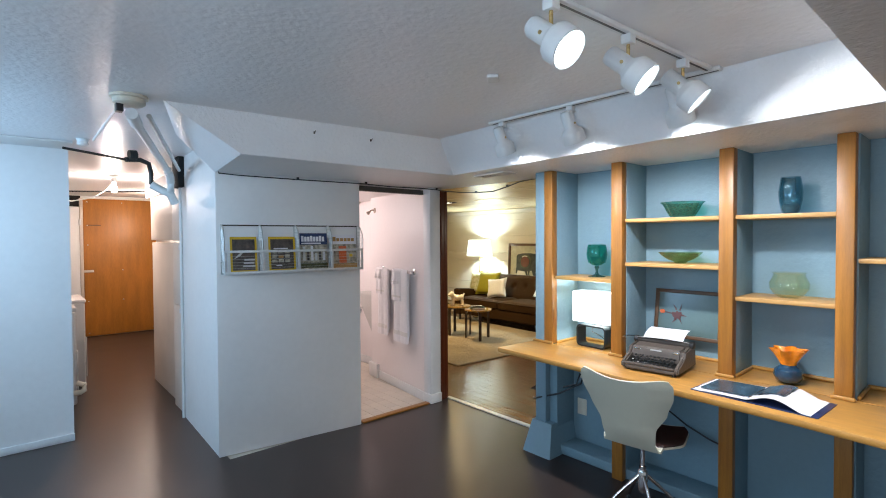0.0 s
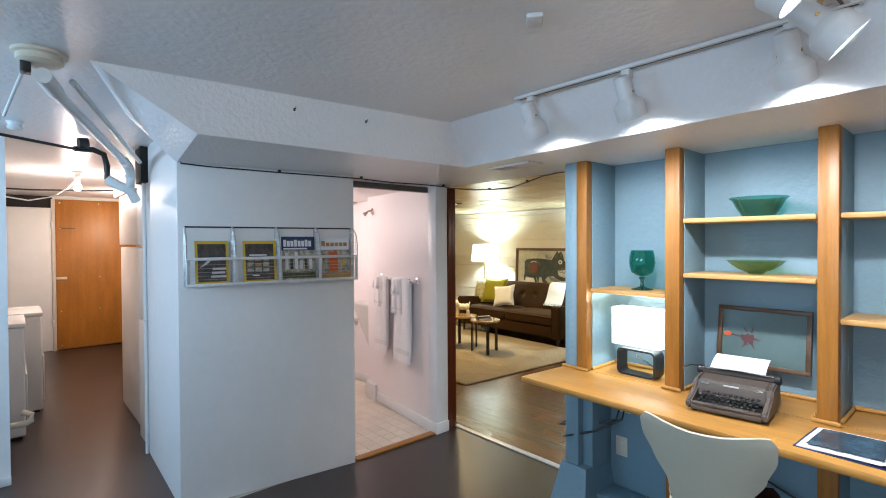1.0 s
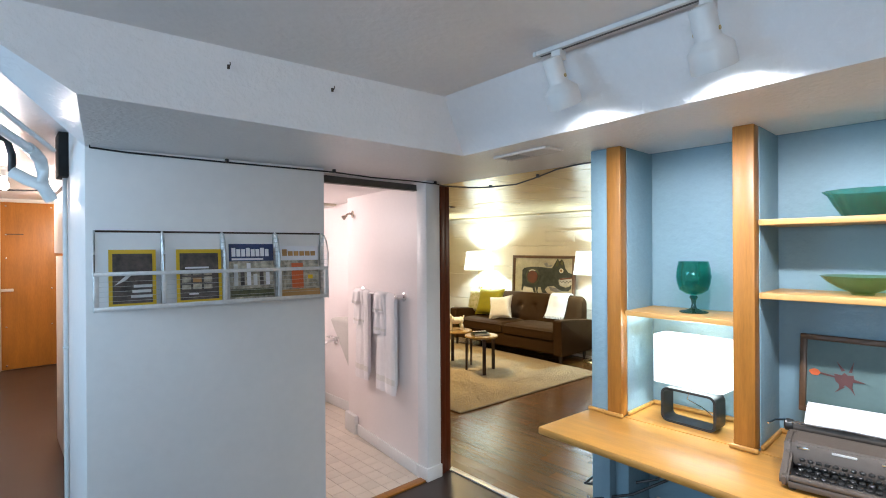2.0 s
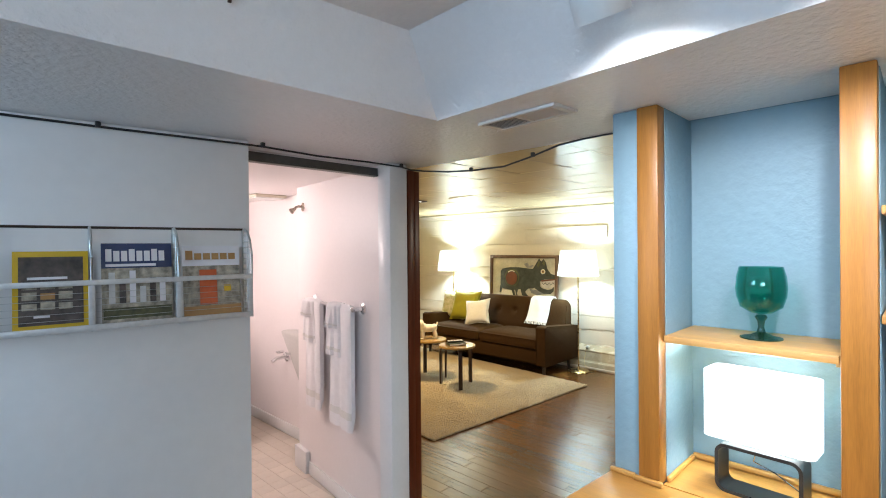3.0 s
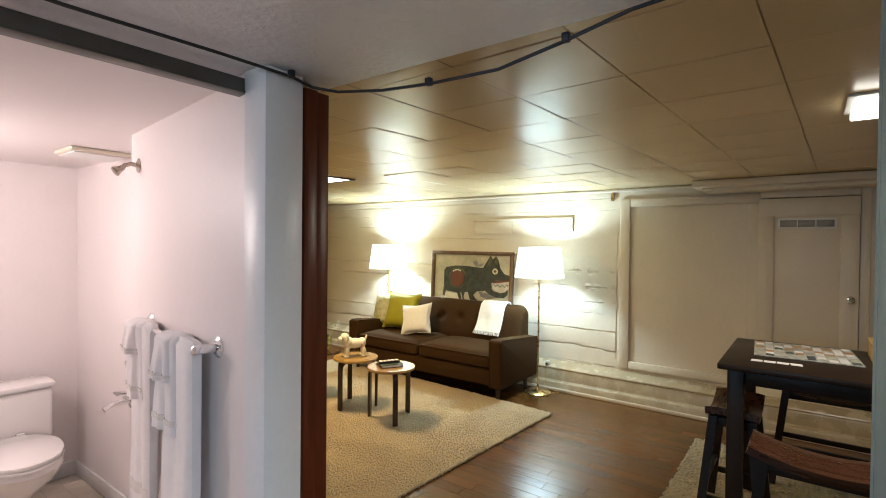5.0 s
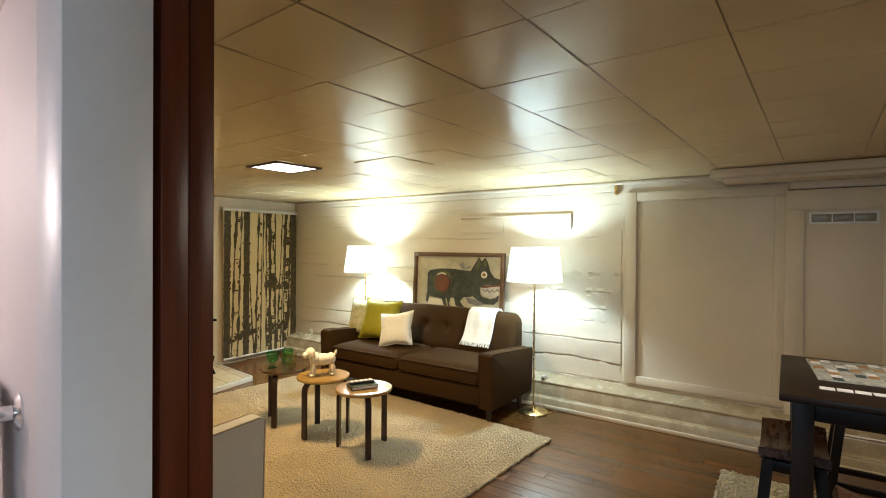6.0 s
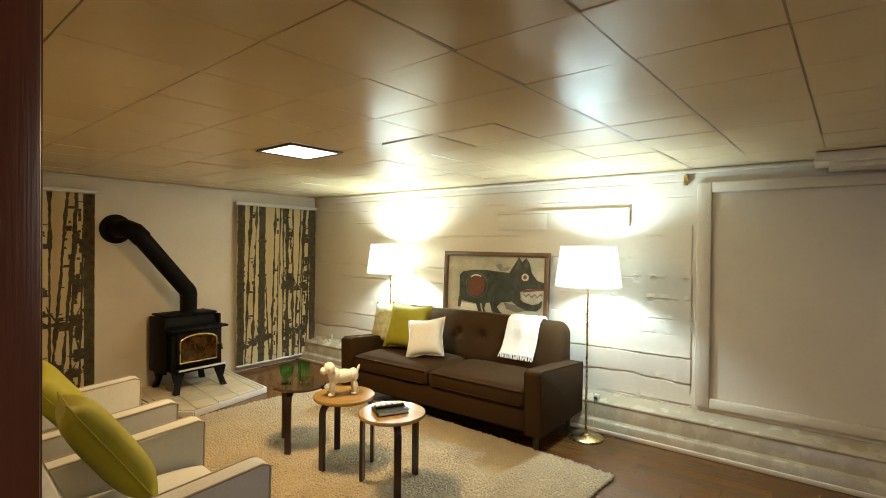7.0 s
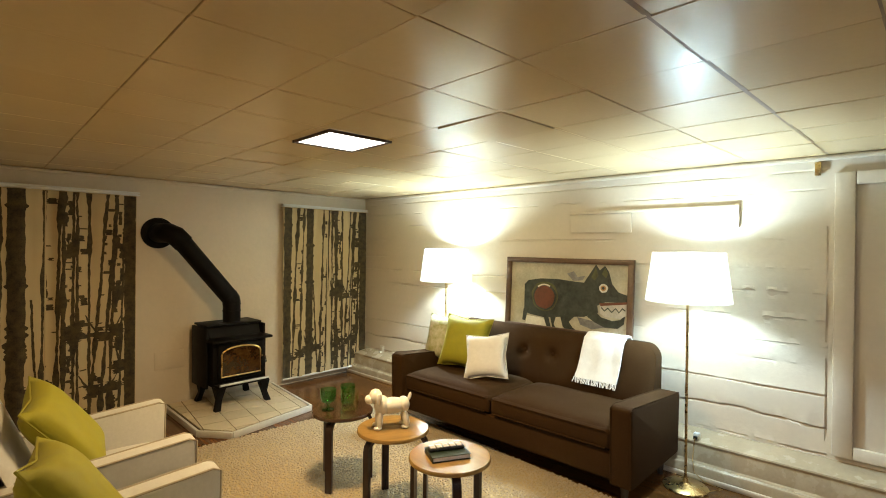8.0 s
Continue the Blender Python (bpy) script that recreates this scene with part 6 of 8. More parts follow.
# stacked beige boards on the corridor side
for k, (y0, y1, z0, z1, xo) in enumerate(((4.86, 5.14, 0.0, 0.92, 0.0), (4.86, 5.14, 0.928, 1.47, 0.0), (4.86, 5.14, 1.485, 2.1, 0.0), (5.145, 6.2, 0.0, 1.47, 0.04), (5.145, 6.2, 1.49, 2.12, 0.03))):
    c = thing("storage_panel", (0, 0, 0), 0, "beige painted cupboard panel in the corridor", "panel", "corridor cupboard panels")
    part("board", box((0.995 + xo, y0, z0 + 0.003), (1.06 + xo, y1, z1), 0.005), "beige", c)
    part("latch", box((0.988 + xo, y0 + 0.02, z1 - 0.06), (0.9945 + xo, y0 + 0.05, z1 - 0.02), 0.002), "rackband", c)

# bare bulbs with cord
def bare_bulb(x, y, label):
    ob = thing("bare_bulb", (x, y, CEIL), 0, label, "bulb", "bare bulbs in the corridor")
    part("socket", lathe([(0.022, -0.075), (0.024, -0.07), (0.024, -0.03), (0.05, -0.012), (0.052, -0.002)], 20), "plastic", ob)
    part("bulb", lathe([(0.002, -0.185), (0.020, -0.180), (0.031, -0.160), (0.031, -0.14), (0.018, -0.105), (0.014, -0.076)], 20), "bulbwarm", ob, "lit glass bulb")
    return ob


bare_bulb(0.73, 6.40, "lit bare bulb in a ceiling socket with cord")
bare_bulb(1.42, 8.12, "lit bare bulb in a ceiling socket near the door")
solo("hanging_cable", tube([(0.72, 6.42, 2.10), (0.66, 6.45, 2.02), (0.55, 6.5, 1.94), (0.38, 6.55, 1.90), (0.22, 6.6, 1.93), (0.05, 6.7, 2.02)], 0.006, 8), "plastic", "white hanging light cord", "cord")
solo("black_wire", tube([(-0.2, 7.2, 2.06), (0.4, 7.1, 2.045), (0.9, 7.0, 2.06), (1.4, 6.9, 2.09), (1.7, 6.9, 2.12)], 0.008, 8), "cable", "black wire strung under the corridor ceiling", "cable")
solo("black_wire", tube([(1.15, 6.2, 2.0), (1.05, 6.15, 2.04), (1.12, 6.1, 2.08), (1.3, 6.2, 2.1)], 0.012, 8), "cable", "coiled black wire on the corridor wall", "cable")
gl = thing("pull_switch", (0.28, 4.3, CEIL), 0, "clear glass insulator on the ceiling", "fitting")
part("body", lathe([(0.02, -0.05), (0.035, -0.04), (0.03, -0.02), (0.04, -0.001)], 18), "plastic", gl)

# orange plywood door with screws, white door beside it
dd = tagged(thing("door_2", (0.73, 9.46, 0.0), 0, "orange plywood door with latch and screw heads", "door"), kind="structure")
part("leaf", box((0.0, 0.0, 0.012), (0.97, 0.045, 2.13), 0.003), "door_ply", dd)
screw = finish(lathe([(0.011, 0), (0.009, 0.004), (0.002, 0.006)], 10, None, pose(0, 0, 0, 90, 0, 0)), "screw", "chrome")
for z in (0.06, 0.55, 1.02, 1.42, 1.72, 2.08):
    for x in (0.05, 0.50, 0.92):
        if x == 0.5 and z not in (0.55, 1.02, 2.08):
            continue
        shared("screw", screw, dd, pose(x, -0.001, z))
part("latch", box((-0.03, -0.03, 1.0), (0.12, -0.001, 1.035), 0.004), "beige", dd, "wooden latch bar")
part("hinge_strip", box((0.04, -0.006, 1.72), (0.22, -0.001, 1.73), 0.001), "black", dd)
wd = tagged(thing("door_3", (-0.12, 9.44, 0.0), 0, "white painted flush door beside the plywood door", "door"), kind="structure")
part("leaf", box((0, 0, 0.01), (0.80, 0.04, 2.0), 0.004), "trimwhite", wd)
part("edge_strip", box((0.802, -0.012, 0.0), (0.845, 0.05, 2.13), 0.004), "beige", wd)
for z in (0.35, 1.72):
    part("hinge", box((0.79, -0.014, z), (0.82, -0.001, z + 0.09), 0.002), "rackband", wd)
# bar across the door's top gap, coloured near-black as its shade
solo("gap_shade_bar", box((-0.6, 9.47, 2.01), (0.70, 9.515, 2.17), 0.003), "dark", "near-black bar for the shaded gap above the white door", "opening")

# laundry machines
def laundry(x, y, label):
    w = thing("washing_machine", (x, y, 0), 0, label, "washing machine", "laundry machines")
    part("body", box((-0.66, 0.0, 0.02), (-0.004, 0.62, 0.86), 0.018, 3), "appliance", w)
    part("top", box((-0.665, -0.003, 0.861), (0.004, 0.623, 0.895), 0.010, 3), "appliance", w)
    part("front_panel", box((-0.0035, 0.02, 0.10), (0.008, 0.60, 0.50), 0.006), "appliance", w)
    part("control_panel", box((-0.66, 0.01, 0.896), (-0.55, 0.61, 1.03), 0.012), "appliance", w)
    part("kick_plate", box((-0.62, 0.02, 0.0), (-0.03, 0.60, 0.0195)), "dark", w)
    for q in (0.15, 0.30, 0.46):
        part("knob", lathe([(0.02, 0), (0.018, 0.02), (0.004, 0.022)], 14, None, pose(-0.549, q, 0.965, 0, 90, 0)), "rackband", w)


laundry(0.46, 6.36, "white enamel washing machine against the corridor wall")
laundry(0.33, 5.66, "white enamel dryer beside the washing machine")
tr = thing("utility_pipe", (0.30, 5.30, 0), 0, "beige plastic floor drain trap beside the dryer", "pipe")
part("trap", tube([(-0.20, 0, 0.02), (-0.20, 0, 0.19), (-0.17, 0, 0.22), (0.02, 0, 0.22), (0.045, 0.01, 0.23), (0.05, 0.03, 0.27), (0.0, 0.05, 0.29)], 0.022, 14), "detector", tr)
part("cap", tube([(-0.20, 0, 0.0), (-0.20, 0, 0.025)], 0.03, 14), "detector", tr)


# ---- magazine rack ----
rk = thing("magazine_rack", (0, 0, 0), 0, "galvanised wire magazine rack with four pockets on the wall", "magazine rack")
rk.matrix_world = MAG @ pose(0.03, -0.001, 1.26)
RW, RD, RH = 1.0, 0.115, 0.335
side_prof = [(0.0, 0.0), (0.0, RH), (-0.03, RH), (-0.065, RH - 0.012), (-0.095, RH - 0.045), (-RD, RH - 0.10), (-RD, 0.0)]
for k in range(5):
    x = RW * k / 4
    part("divider_rim", tube([(x, y, z) for y, z in side_prof], 0.0042, 6, None, None, True), "wire", rk)
    g = bmesh.new()
    for z in [0.022 * q for q in range(1, 15)]:
        d = RD if z < RH - 0.10 else RD * (1 - ((z - RH + 0.10) / 0.115) ** 2) ** 0.5
        tube([(x, 0, z), (x, -d, z)], 0.0013, 4, g)
    for y in (-0.03, -0.06, -0.09):
        tube([(x, y, 0), (x, y, RH - 0.02 - (0.06 if y < -0.08 else 0))], 0.0013, 4, g)
    part("divider_mesh", g, "wire", rk)
part("top_rod", tube([(0, 0, RH), (RW, 0, RH)], 0.0045, 8), "frame_dark", rk)
part("back_rod", tube([(0, 0, 0.004), (RW, 0, 0.004)], 0.004, 8), "wire", rk)
part("front_band", box((0, -RD - 0.004, 0.0), (RW, -RD + 0.001, 0.020), 0.001), "rackband", rk, "flat zinc band")
part("middle_band", box((0, -RD - 0.004, 0.146), (RW, -RD + 0.001, 0.163), 0.001), "rackband", rk, "flat zinc band")
for k in range(5):
    x = min(max(RW * k / 4, 0.008), RW - 0.008)
    part("upright_band", box((x - 0.009, -RD - 0.0045, 0.0205), (x + 0.009, -RD + 0.0005, 0.1455), 0.001), "rackband", rk)
g = bmesh.new()
for q in range(1, 6):
    tube([(0, -RD, 0.02 + 0.0205 * q), (RW, -RD, 0.02 + 0.0205 * q)], 0.0007, 4, g)
for q in range(1, 60):
    tube([(RW * q / 60, -RD, 0.01), (RW * q / 60, 0, 0.004)], 0.0012, 4, g)
part("front_mesh", g, "wire", rk)


def magazine(x, w, h, build, label):
    mg = thing("magazine", (0, 0, 0), 0, label, "magazine", "magazines in the wall rack")
    mg.matrix_world = MAG @ pose(0.03 + x, -0.062, 1.272, -7, 0, 0)
    part("pages", box((0.002, 0.001, 0.0), (w - 0.002, 0.007, h - 0.002)), "paper", mg)
    build(mg, w, h)
    return mg


def bar(mg, x0, x1, z0, z1, m, y=0.0):
    part("printed_patch", box((x0, y - 0.0022, z0), (x1, y - 0.0005, z1)), m, mg, "", None)


def yellow_cover(mg, w, h):
    part("cover", box((0, -0.0004, 0), (w, 0.0009, h)), "mag_yellow", mg)
    bar(mg, 0.014, w - 0.014, 0.012, h - 0.018, "mag_dark")


def yellow_a(mg, w, h):
    yellow_cover(mg, w, h)
    for q, (a, c) in enumerate(((0.08, 0.16), (0.085, 0.155), (0.09, 0.16))):
        bar(mg, a, c, 0.035 + 0.022 * q, 0.047 + 0.022 * q, "rackband", -0.0018)
    t = bmesh.new()
    t.faces.new([t.verts.new((p, -0.0045, q)) for p, q in ((0.02, 0.09), (0.07, 0.14), (0.10, 0.15), (0.06, 0.11))])
    part("printed_patch", t, "rackband", mg, "", None)


def yellow_b(mg, w, h):
    yellow_cover(mg, w, h)
    bar(mg, 0.035, 0.135, 0.155, 0.163, "paper", -0.0018)
    for q in range(9):
        a = 0.022 + (q % 3) * 0.045
        bar(mg, a, a + 0.036, 0.06 + 0.032 * (q // 3), 0.080 + 0.032 * (q // 3) + 0.004 * (q % 2), "mag_photo" if q != 4 else "mag_gold", -0.0018)
    bar(mg, 0.05, 0.09, 0.035, 0.042, "paper", -0.0018)


def blue_cover(mg, w, h):
    part("cover", box((0, -0.0004, 0), (w, 0.0009, h)), "mag_photo", mg)
    bar(mg, 0.0, w, h - 0.085, h, "mag_blue")
    # plain bars in place of the title
    for q in range(8):
        a = 0.012 + q * (w - 0.03) / 8
        bar(mg, a, a + (w - 0.03) / 8 - 0.005, h - 0.062, h - (0.026 if q % 3 else 0.02), "paper", -0.0018)
    bar(mg, 0.012, w - 0.05, h - 0.080, h - 0.071, "paper", -0.0018)
    for q in range(6):
        a = 0.02 + q * (w - 0.03) / 6
        bar(mg, a, a + (w - 0.03) / 6 - 0.012, h - 0.205, h - (0.10, 0.13, 0.095, 0.15, 0.12, 0.14)[q], ("rackband", "mag_dark", "paper")[q % 3], -0.0018)
    bar(mg, 0.004, w - 0.004, 0.012, 0.05, "olive_dark", -0.0012)


def gold_cover(mg, w, h):
    part("cover", box((0, -0.0004, 0), (w, 0.0009, h)), "mag_photo", mg)
    bar(mg, 0.0, w, h - 0.075, h, "paper")
    for q in range(6):
        a = 0.010 + q * (w - 0.02) / 6
        bar(mg, a, a + (w - 0.02) / 6 - 0.006, h - 0.052, h - (0.018 if q == 0 else 0.028), "mag_gold", -0.0018)
    bar(mg, 0.055, 0.115, 0.04, h - 0.09, "mag_red", -0.0018)
    bar(mg, 0.0, w, 0.0, 0.035, "mag_gold", -0.0012)
    bar(mg, 0.14, 0.165, 0.085, 0.11, "mag_yellow", -0.0018)


M["olive_dark"] = mat("dark_foliage_print", (0.08, 0.08, 0.03), 0.35, var=0.6, scale=30, bump=0)
magazine(0.05, 0.175, 0.245, yellow_a, "magazine with yellow border and dark cover")
magazine(0.305, 0.19, 0.245, yellow_b, "magazine with yellow border and a grid of pictures")
magazine(0.53, 0.21, 0.27, blue_cover, "city magazine with blue header and skyline photo")
magazine(0.775, 0.20, 0.26, gold_cover, "magazine with gold title bars and an orange door photo")
for x in (1.24, 1.615):
    h = thing("wall_hook", (x, 2.852 - 0.045 * (x - 1.24), 2.115), 0, "small dark hook on the soffit face", "hook", "hooks on the soffit")
    part("shank", tube([(0, 0, 0), (0, -0.010, 0.0), (0, -0.016, 0.004), (0, -0.015, 0.011)], 0.002, 6), "frame_dark", h)
    part("plate", box((-0.004, -0.003, -0.007), (0.004, 0.004, 0.007), 0.001), "frame_dark", h)

# black cable along the wall top and soffit edge
cp = [(0.96, 3.68, 2.0), (0.965, 3.70, 1.945), (1.1, 3.695, 1.94), (1.5, 3.645, 1.936), (1.95, 3.585, 1.935), (2.05, 3.58, 1.935), (2.3, 3.585, 1.93), (2.6, 3.59, 1.937), (2.80, 3.585, 1.935), (2.88, 3.60, 1.93),
      (2.94, 3.56, 1.925), (2.955, 3.40, 1.905), (2.955, 3.24, 1.893), (2.955, 3.04, 1.889), (2.955, 2.89, 1.914), (2.955, 2.75, 1.944), (2.955, 2.62, 1.953), (2.95, 2.50, 1.953), (2.94, 2.40, 1.952)]
ck = thing("black_cable", (0, 0, 0), 0, "thin black cable tacked along the soffit, sagging at the opening", "cable")
part("wire", tube(cp, 0.0042, 8), "cable", ck)
for x, y, z in ((1.5, 3.64, 1.94), (2.05, 3.58, 1.94), (2.80, 3.585, 1.94), (2.955, 3.24, 1.896), (2.955, 2.88, 1.92)):
    part("clip", box((x - 0.008, y - 0.008, z - 0.008), (x + 0.008, y + 0.008, z + 0.012), 0.003), "cable", ck)

# sliding-curtain rail over the bathroom opening
cr = thing("door_track", (0, 0, 0), 0, "dark metal sliding door track over the bathroom opening", "door track")
part("channel", box((2.0, 3.70, 1.90), (2.765, 3.735, 1.935), 0.003), "trackgrey", cr)
part("lip", box((2.0, 3.693, 1.893), (2.768, 3.742, 1.8995), 0.001), "trackgrey", cr)

# ceiling vent in the soffit
vt = thing("ceiling_vent", (2.50, 2.603, SOFFIT), -5, "white metal ceiling vent with dark slots", "vent")
# near-black plate in place of the unlit duct behind the slats
part("backing", box((-0.046, -0.145, -0.004), (0.046, 0.145, -0.001)), "dark", vt)
f = bmesh.new()
for a, c in (((-0.063, -0.163), (-0.046, 0.163)), ((0.046, -0.163), (0.063, 0.163)), ((-0.0455, -0.163), (0.0455, -0.140)), ((-0.0455, 0.140), (0.0455, 0.163)), ((-0.0455, -0.008), (0.0455, 0.008))):
    box((*a, -0.012), (*c, -0.001), 0.003, 2, f)
part("frame", f, "ventgrey", vt)
for tilt, y0 in ((38, 0.014), (-38, -0.134)):
    sl = finish(box((-0.045, -0.0036, -0.0007), (0.045, 0.0036, 0.0007), 0.0, 1, None, pose(0, 0, 0, tilt, 0, 0)), "slat", "ventgrey")
    for k in range(11):
        shared("slat", sl, vt, pose(0, y0 + 0.012 * k, -0.008))
part("lever", tube([(0.03, 0.158, -0.012), (0.032, 0.165, -0.022)], 0.002, 6), "ventgrey", vt)


# ---- desk wall ----
dk = thing("desk", (0, 0, 0), 0, "long birch plywood desk built along the blue niches", "desk")
DT = 0.77
part("desktop", prism([(2.330, 2.425), (2.298, 1.74), (2.255, 0.76), (2.215, 0.40), (2.11, -1.0), (2.06, -2.19), (2.70, -2.19), (2.70, 2.30), (2.688, 2.301), (2.688, 2.40)], DT - 0.032, DT, None, None, 0.008), "birch", dk)
niches = ((1.801, 2.234), (1.196, 1.724), (0.701, 1.119), (0.121, 0.629), (-0.529, 0.049))
for y0, y1 in niches:
    part("niche_top", box((2.7005, y0, DT - 0.03), (2.983, y1, DT - 0.0005)), "birch", dk)
    part("back_moulding", box((2.962, y0 + 0.001, DT), (2.9835, y1 - 0.001, DT + 0.02), 0.008, 3), "birch", dk)
    part("side_moulding", box((2.72, y0 + 0.0005, DT), (2.961, y0 + 0.014, DT + 0.018), 0.006, 3), "birch", dk)
    part("side_moulding", box((2.72, y1 - 0.014, DT), (2.961, y1 - 0.0005, DT + 0.018), 0.006, 3), "birch", dk)
part("end_moulding", box((2.672, 2.315, DT + 0.0005), (2.689, 2.398, DT + 0.016), 0.005), "birch", dk)

for y0, y1 in ((2.236, 2.302), (1.727, 1.798), (1.118, 1.187), (0.637, 0.703), (0.052, 0.118), (-0.598, -0.532)):
    ps = thing("shelf_post", (0, 0, 0), 0, "orange-brown fir post between the niches", "post", "niche posts")
    part("upper_post", box((2.676, y0, DT + 0.001), (2.734, y1, SOFFIT - 0.001), 0.004), "fir", ps)
    part("foot_moulding", box((2.662, y0 - 0.012, DT + 0.0008), (2.6755, y1 + 0.012, DT + 0.018), 0.005, 3), "birch", ps)
    if y0 < 2.0:
        part("lower_post", box((2.69, y0, 0.0), (2.7345, y1, DT - 0.033), 0.004), "fir", ps)
for y0, y1, z in ((1.801, 2.234, 1.235), (1.196, 1.724, 1.61), (1.196, 1.724, 1.345), (0.701, 1.119, 1.61), (0.701, 1.119, 1.19), (0.121, 0.629, 1.40), (-0.529, 0.049, 1.61)):
    sh = thing("shelf", (0, 0, 0), 0, "pale wooden shelf board set in a blue niche", "shelf", "niche shelves")
    part("board", box((2.705, y0 + 0.001, z - 0.022), (2.983, y1 - 0.001, z), 0.004), "shelfwood", sh)
    part("cleat", box((2.76, y0 + 0.0012, z - 0.04), (2.96, y0 + 0.014, z - 0.0225), 0.002), "shelfwood", sh)


def vessel(name, x, y, z, prof, material, label, category, wave=None, seg=36):
    ob = solo(name, lathe(prof, seg, None, None, wave, False), material, label, category, "", "", 50)
    ob.matrix_world = pose(x, y, z)
    return ob


def wall_of(outer, t):
    """Closes an open profile with an inner wall t thick."""
    inner = [(max(0.001, r - t), z if i else z + t) for i, (r, z) in enumerate(outer)]
    inner = [(r, max(z, outer[0][1] + t)) for r, z in inner]
    return [(0.001, outer[0][1])] + outer + inner[::-1] + [(0.001, outer[0][1] + t)]


flute = lambda a, i: 1 + 0.03 * math.cos(14 * a)
gb2 = thing("glass_goblet", (2.85, 2.0, 1.2355), 0, "large emerald green glass goblet on a dark stem", "goblet")
part("bowl", lathe([(0.004, 0.072), (0.03, 0.078), (0.055, 0.095), (0.064, 0.125), (0.067, 0.150), (0.064, 0.185), (0.057, 0.215), (0.054, 0.215), (0.060, 0.185), (0.063, 0.15), (0.060, 0.126), (0.052, 0.098), (0.028, 0.082), (0.002, 0.077)], 96, None, None, lambda a, i: 1 + 0.018 * math.cos(16 * a + math.pi * (i % 2)), False), "teal", gb2)
part("stem", lathe([(0.056, 0.0), (0.056, 0.003), (0.030, 0.009), (0.012, 0.018), (0.008, 0.035), (0.010, 0.052), (0.017, 0.064), (0.012, 0.071)], 28), "deepgreen", gb2, "dark green glass stem and foot")
vessel("glass_bowl", 2.84, 1.44, 1.6105, wall_of([(0.062, 0.0), (0.068, 0.012), (0.085, 0.04), (0.102, 0.075), (0.118, 0.09)], 0.005), "aqua", "teal fluted glass bowl on a niche shelf", "bowl", flute, 84)
vessel("glass_dish", 2.84, 1.45, 1.3455, wall_of([(0.030, 0.0), (0.034, 0.008), (0.070, 0.024), (0.100, 0.045), (0.118, 0.064)], 0.005), "olive", "shallow olive green glass dish on a niche shelf", "dish", lambda a, i: 1 + 0.02 * math.cos(6 * a), 60)
vessel("glass_vase", 2.85, 0.915, 1.6105, wall_of([(0.030, 0.0), (0.040, 0.02), (0.050, 0.07), (0.052, 0.11), (0.046, 0.16), (0.042, 0.185)], 0.005), "bluegrey", "blue-grey glass vase on a niche shelf", "vase")
vessel("glass_fishbowl", 2.84, 0.915, 1.1905, wall_of([(0.040, 0.0), (0.060, 0.012), (0.084, 0.045), (0.086, 0.075), (0.070, 0.108), (0.068, 0.120), (0.075, 0.128)], 0.004), "paleglass", "round pale green glass bowl on a niche shelf", "bowl")
av = thing("art_vase", (2.80, 0.905, DT + 0.0005), 0, "dark blue art glass vase with an orange frilled rim", "vase")
part("body", lathe([(0.030, 0.0), (0.052, 0.012), (0.064, 0.040), (0.058, 0.068), (0.036, 0.085), (0.034, 0.092)], 36), "navy", av)
part("frilled_rim", lathe([(0.034, 0.0925), (0.040, 0.11), (0.058, 0.145), (0.070, 0.170), (0.066, 0.170), (0.054, 0.146), (0.036, 0.112), (0.02, 0.097)], 60, None, None, lambda a, i: 1 + (0.0, 0.05, 0.12, 0.24, 0.24, 0.12, 0.05, 0.0)[i] * math.cos(6 * a), False), "orange", av, "orange frilled glass rim")

# desk lamp
dl = thing("desk_lamp", (2.815, 1.995, DT + 0.0005), -4, "desk lamp with lit white box shade on a black frame", "lamp")
r, w2, h2 = 0.03, 0.112, 0.145
path = []
for cx, cz, a0 in ((w2 - r, r, -90), (w2 - r, h2 - r, 0), (-w2 + r, h2 - r, 90), (-w2 + r, r, 180)):
    path += [(cx + r * math.cos(radians(a0 + k * 18)), cz + r * math.sin(radians(a0 + k * 18))) for k in range(6)]
t = bmesh.new()
n = len(path)
rings = []
for k, (p, q) in enumerate(path):
    a, c = path[k - 1], path[(k + 1) % n]
    d = Vector((c[0] - a[0], c[1] - a[1])).normalized()
    nn = Vector((d.y, -d.x)) * 0.010
    rings.append([t.verts.new((e, -(p - f * nn.x), q - f * nn.y)) for e, f in ((-0.045, 0), (0.045, 0), (0.045, 1), (-0.045, 1))])
for k in range(n):
    A, B = rings[k], rings[(k + 1) % n]
    for e in range(4):
        t.faces.new((A[e], A[(e + 1) % 4], B[(e + 1) % 4], B[e]))
part("base_frame", t, "black", dl, "black lacquered rounded frame")
t = bmesh.new()
sw, sdp, rr = 0.142, 0.065, 0.025
ring = []
for cx, cy, a0 in ((sdp - rr, sw - rr, 0), (-sdp + rr, sw - rr, 90), (-sdp + rr, -sw + rr, 180), (sdp - rr, -sw + rr, 270)):
    ring += [(cx + rr * math.cos(radians(a0 + k * 18)), cy + rr * math.sin(radians(a0 + k * 18))) for k in range(6)]
for q in (1.0, 0.985):
    lo = [t.verts.new((x * q, y * q, 0.165)) for x, y in ring]
    hi = [t.verts.new((x * q, y * q, 0.365)) for x, y in ring]
    for k in range(len(ring)):
        t.faces.new((lo[k], lo[(k + 1) % len(ring)], hi[(k + 1) % len(ring)], hi[k]))
part("shade", t, "shade_white", dl, "lit white cloth shade")
part("stem", tube([(0, 0, 0.145), (0, 0, 0.26)], 0.006, 8), "chrome", dl)
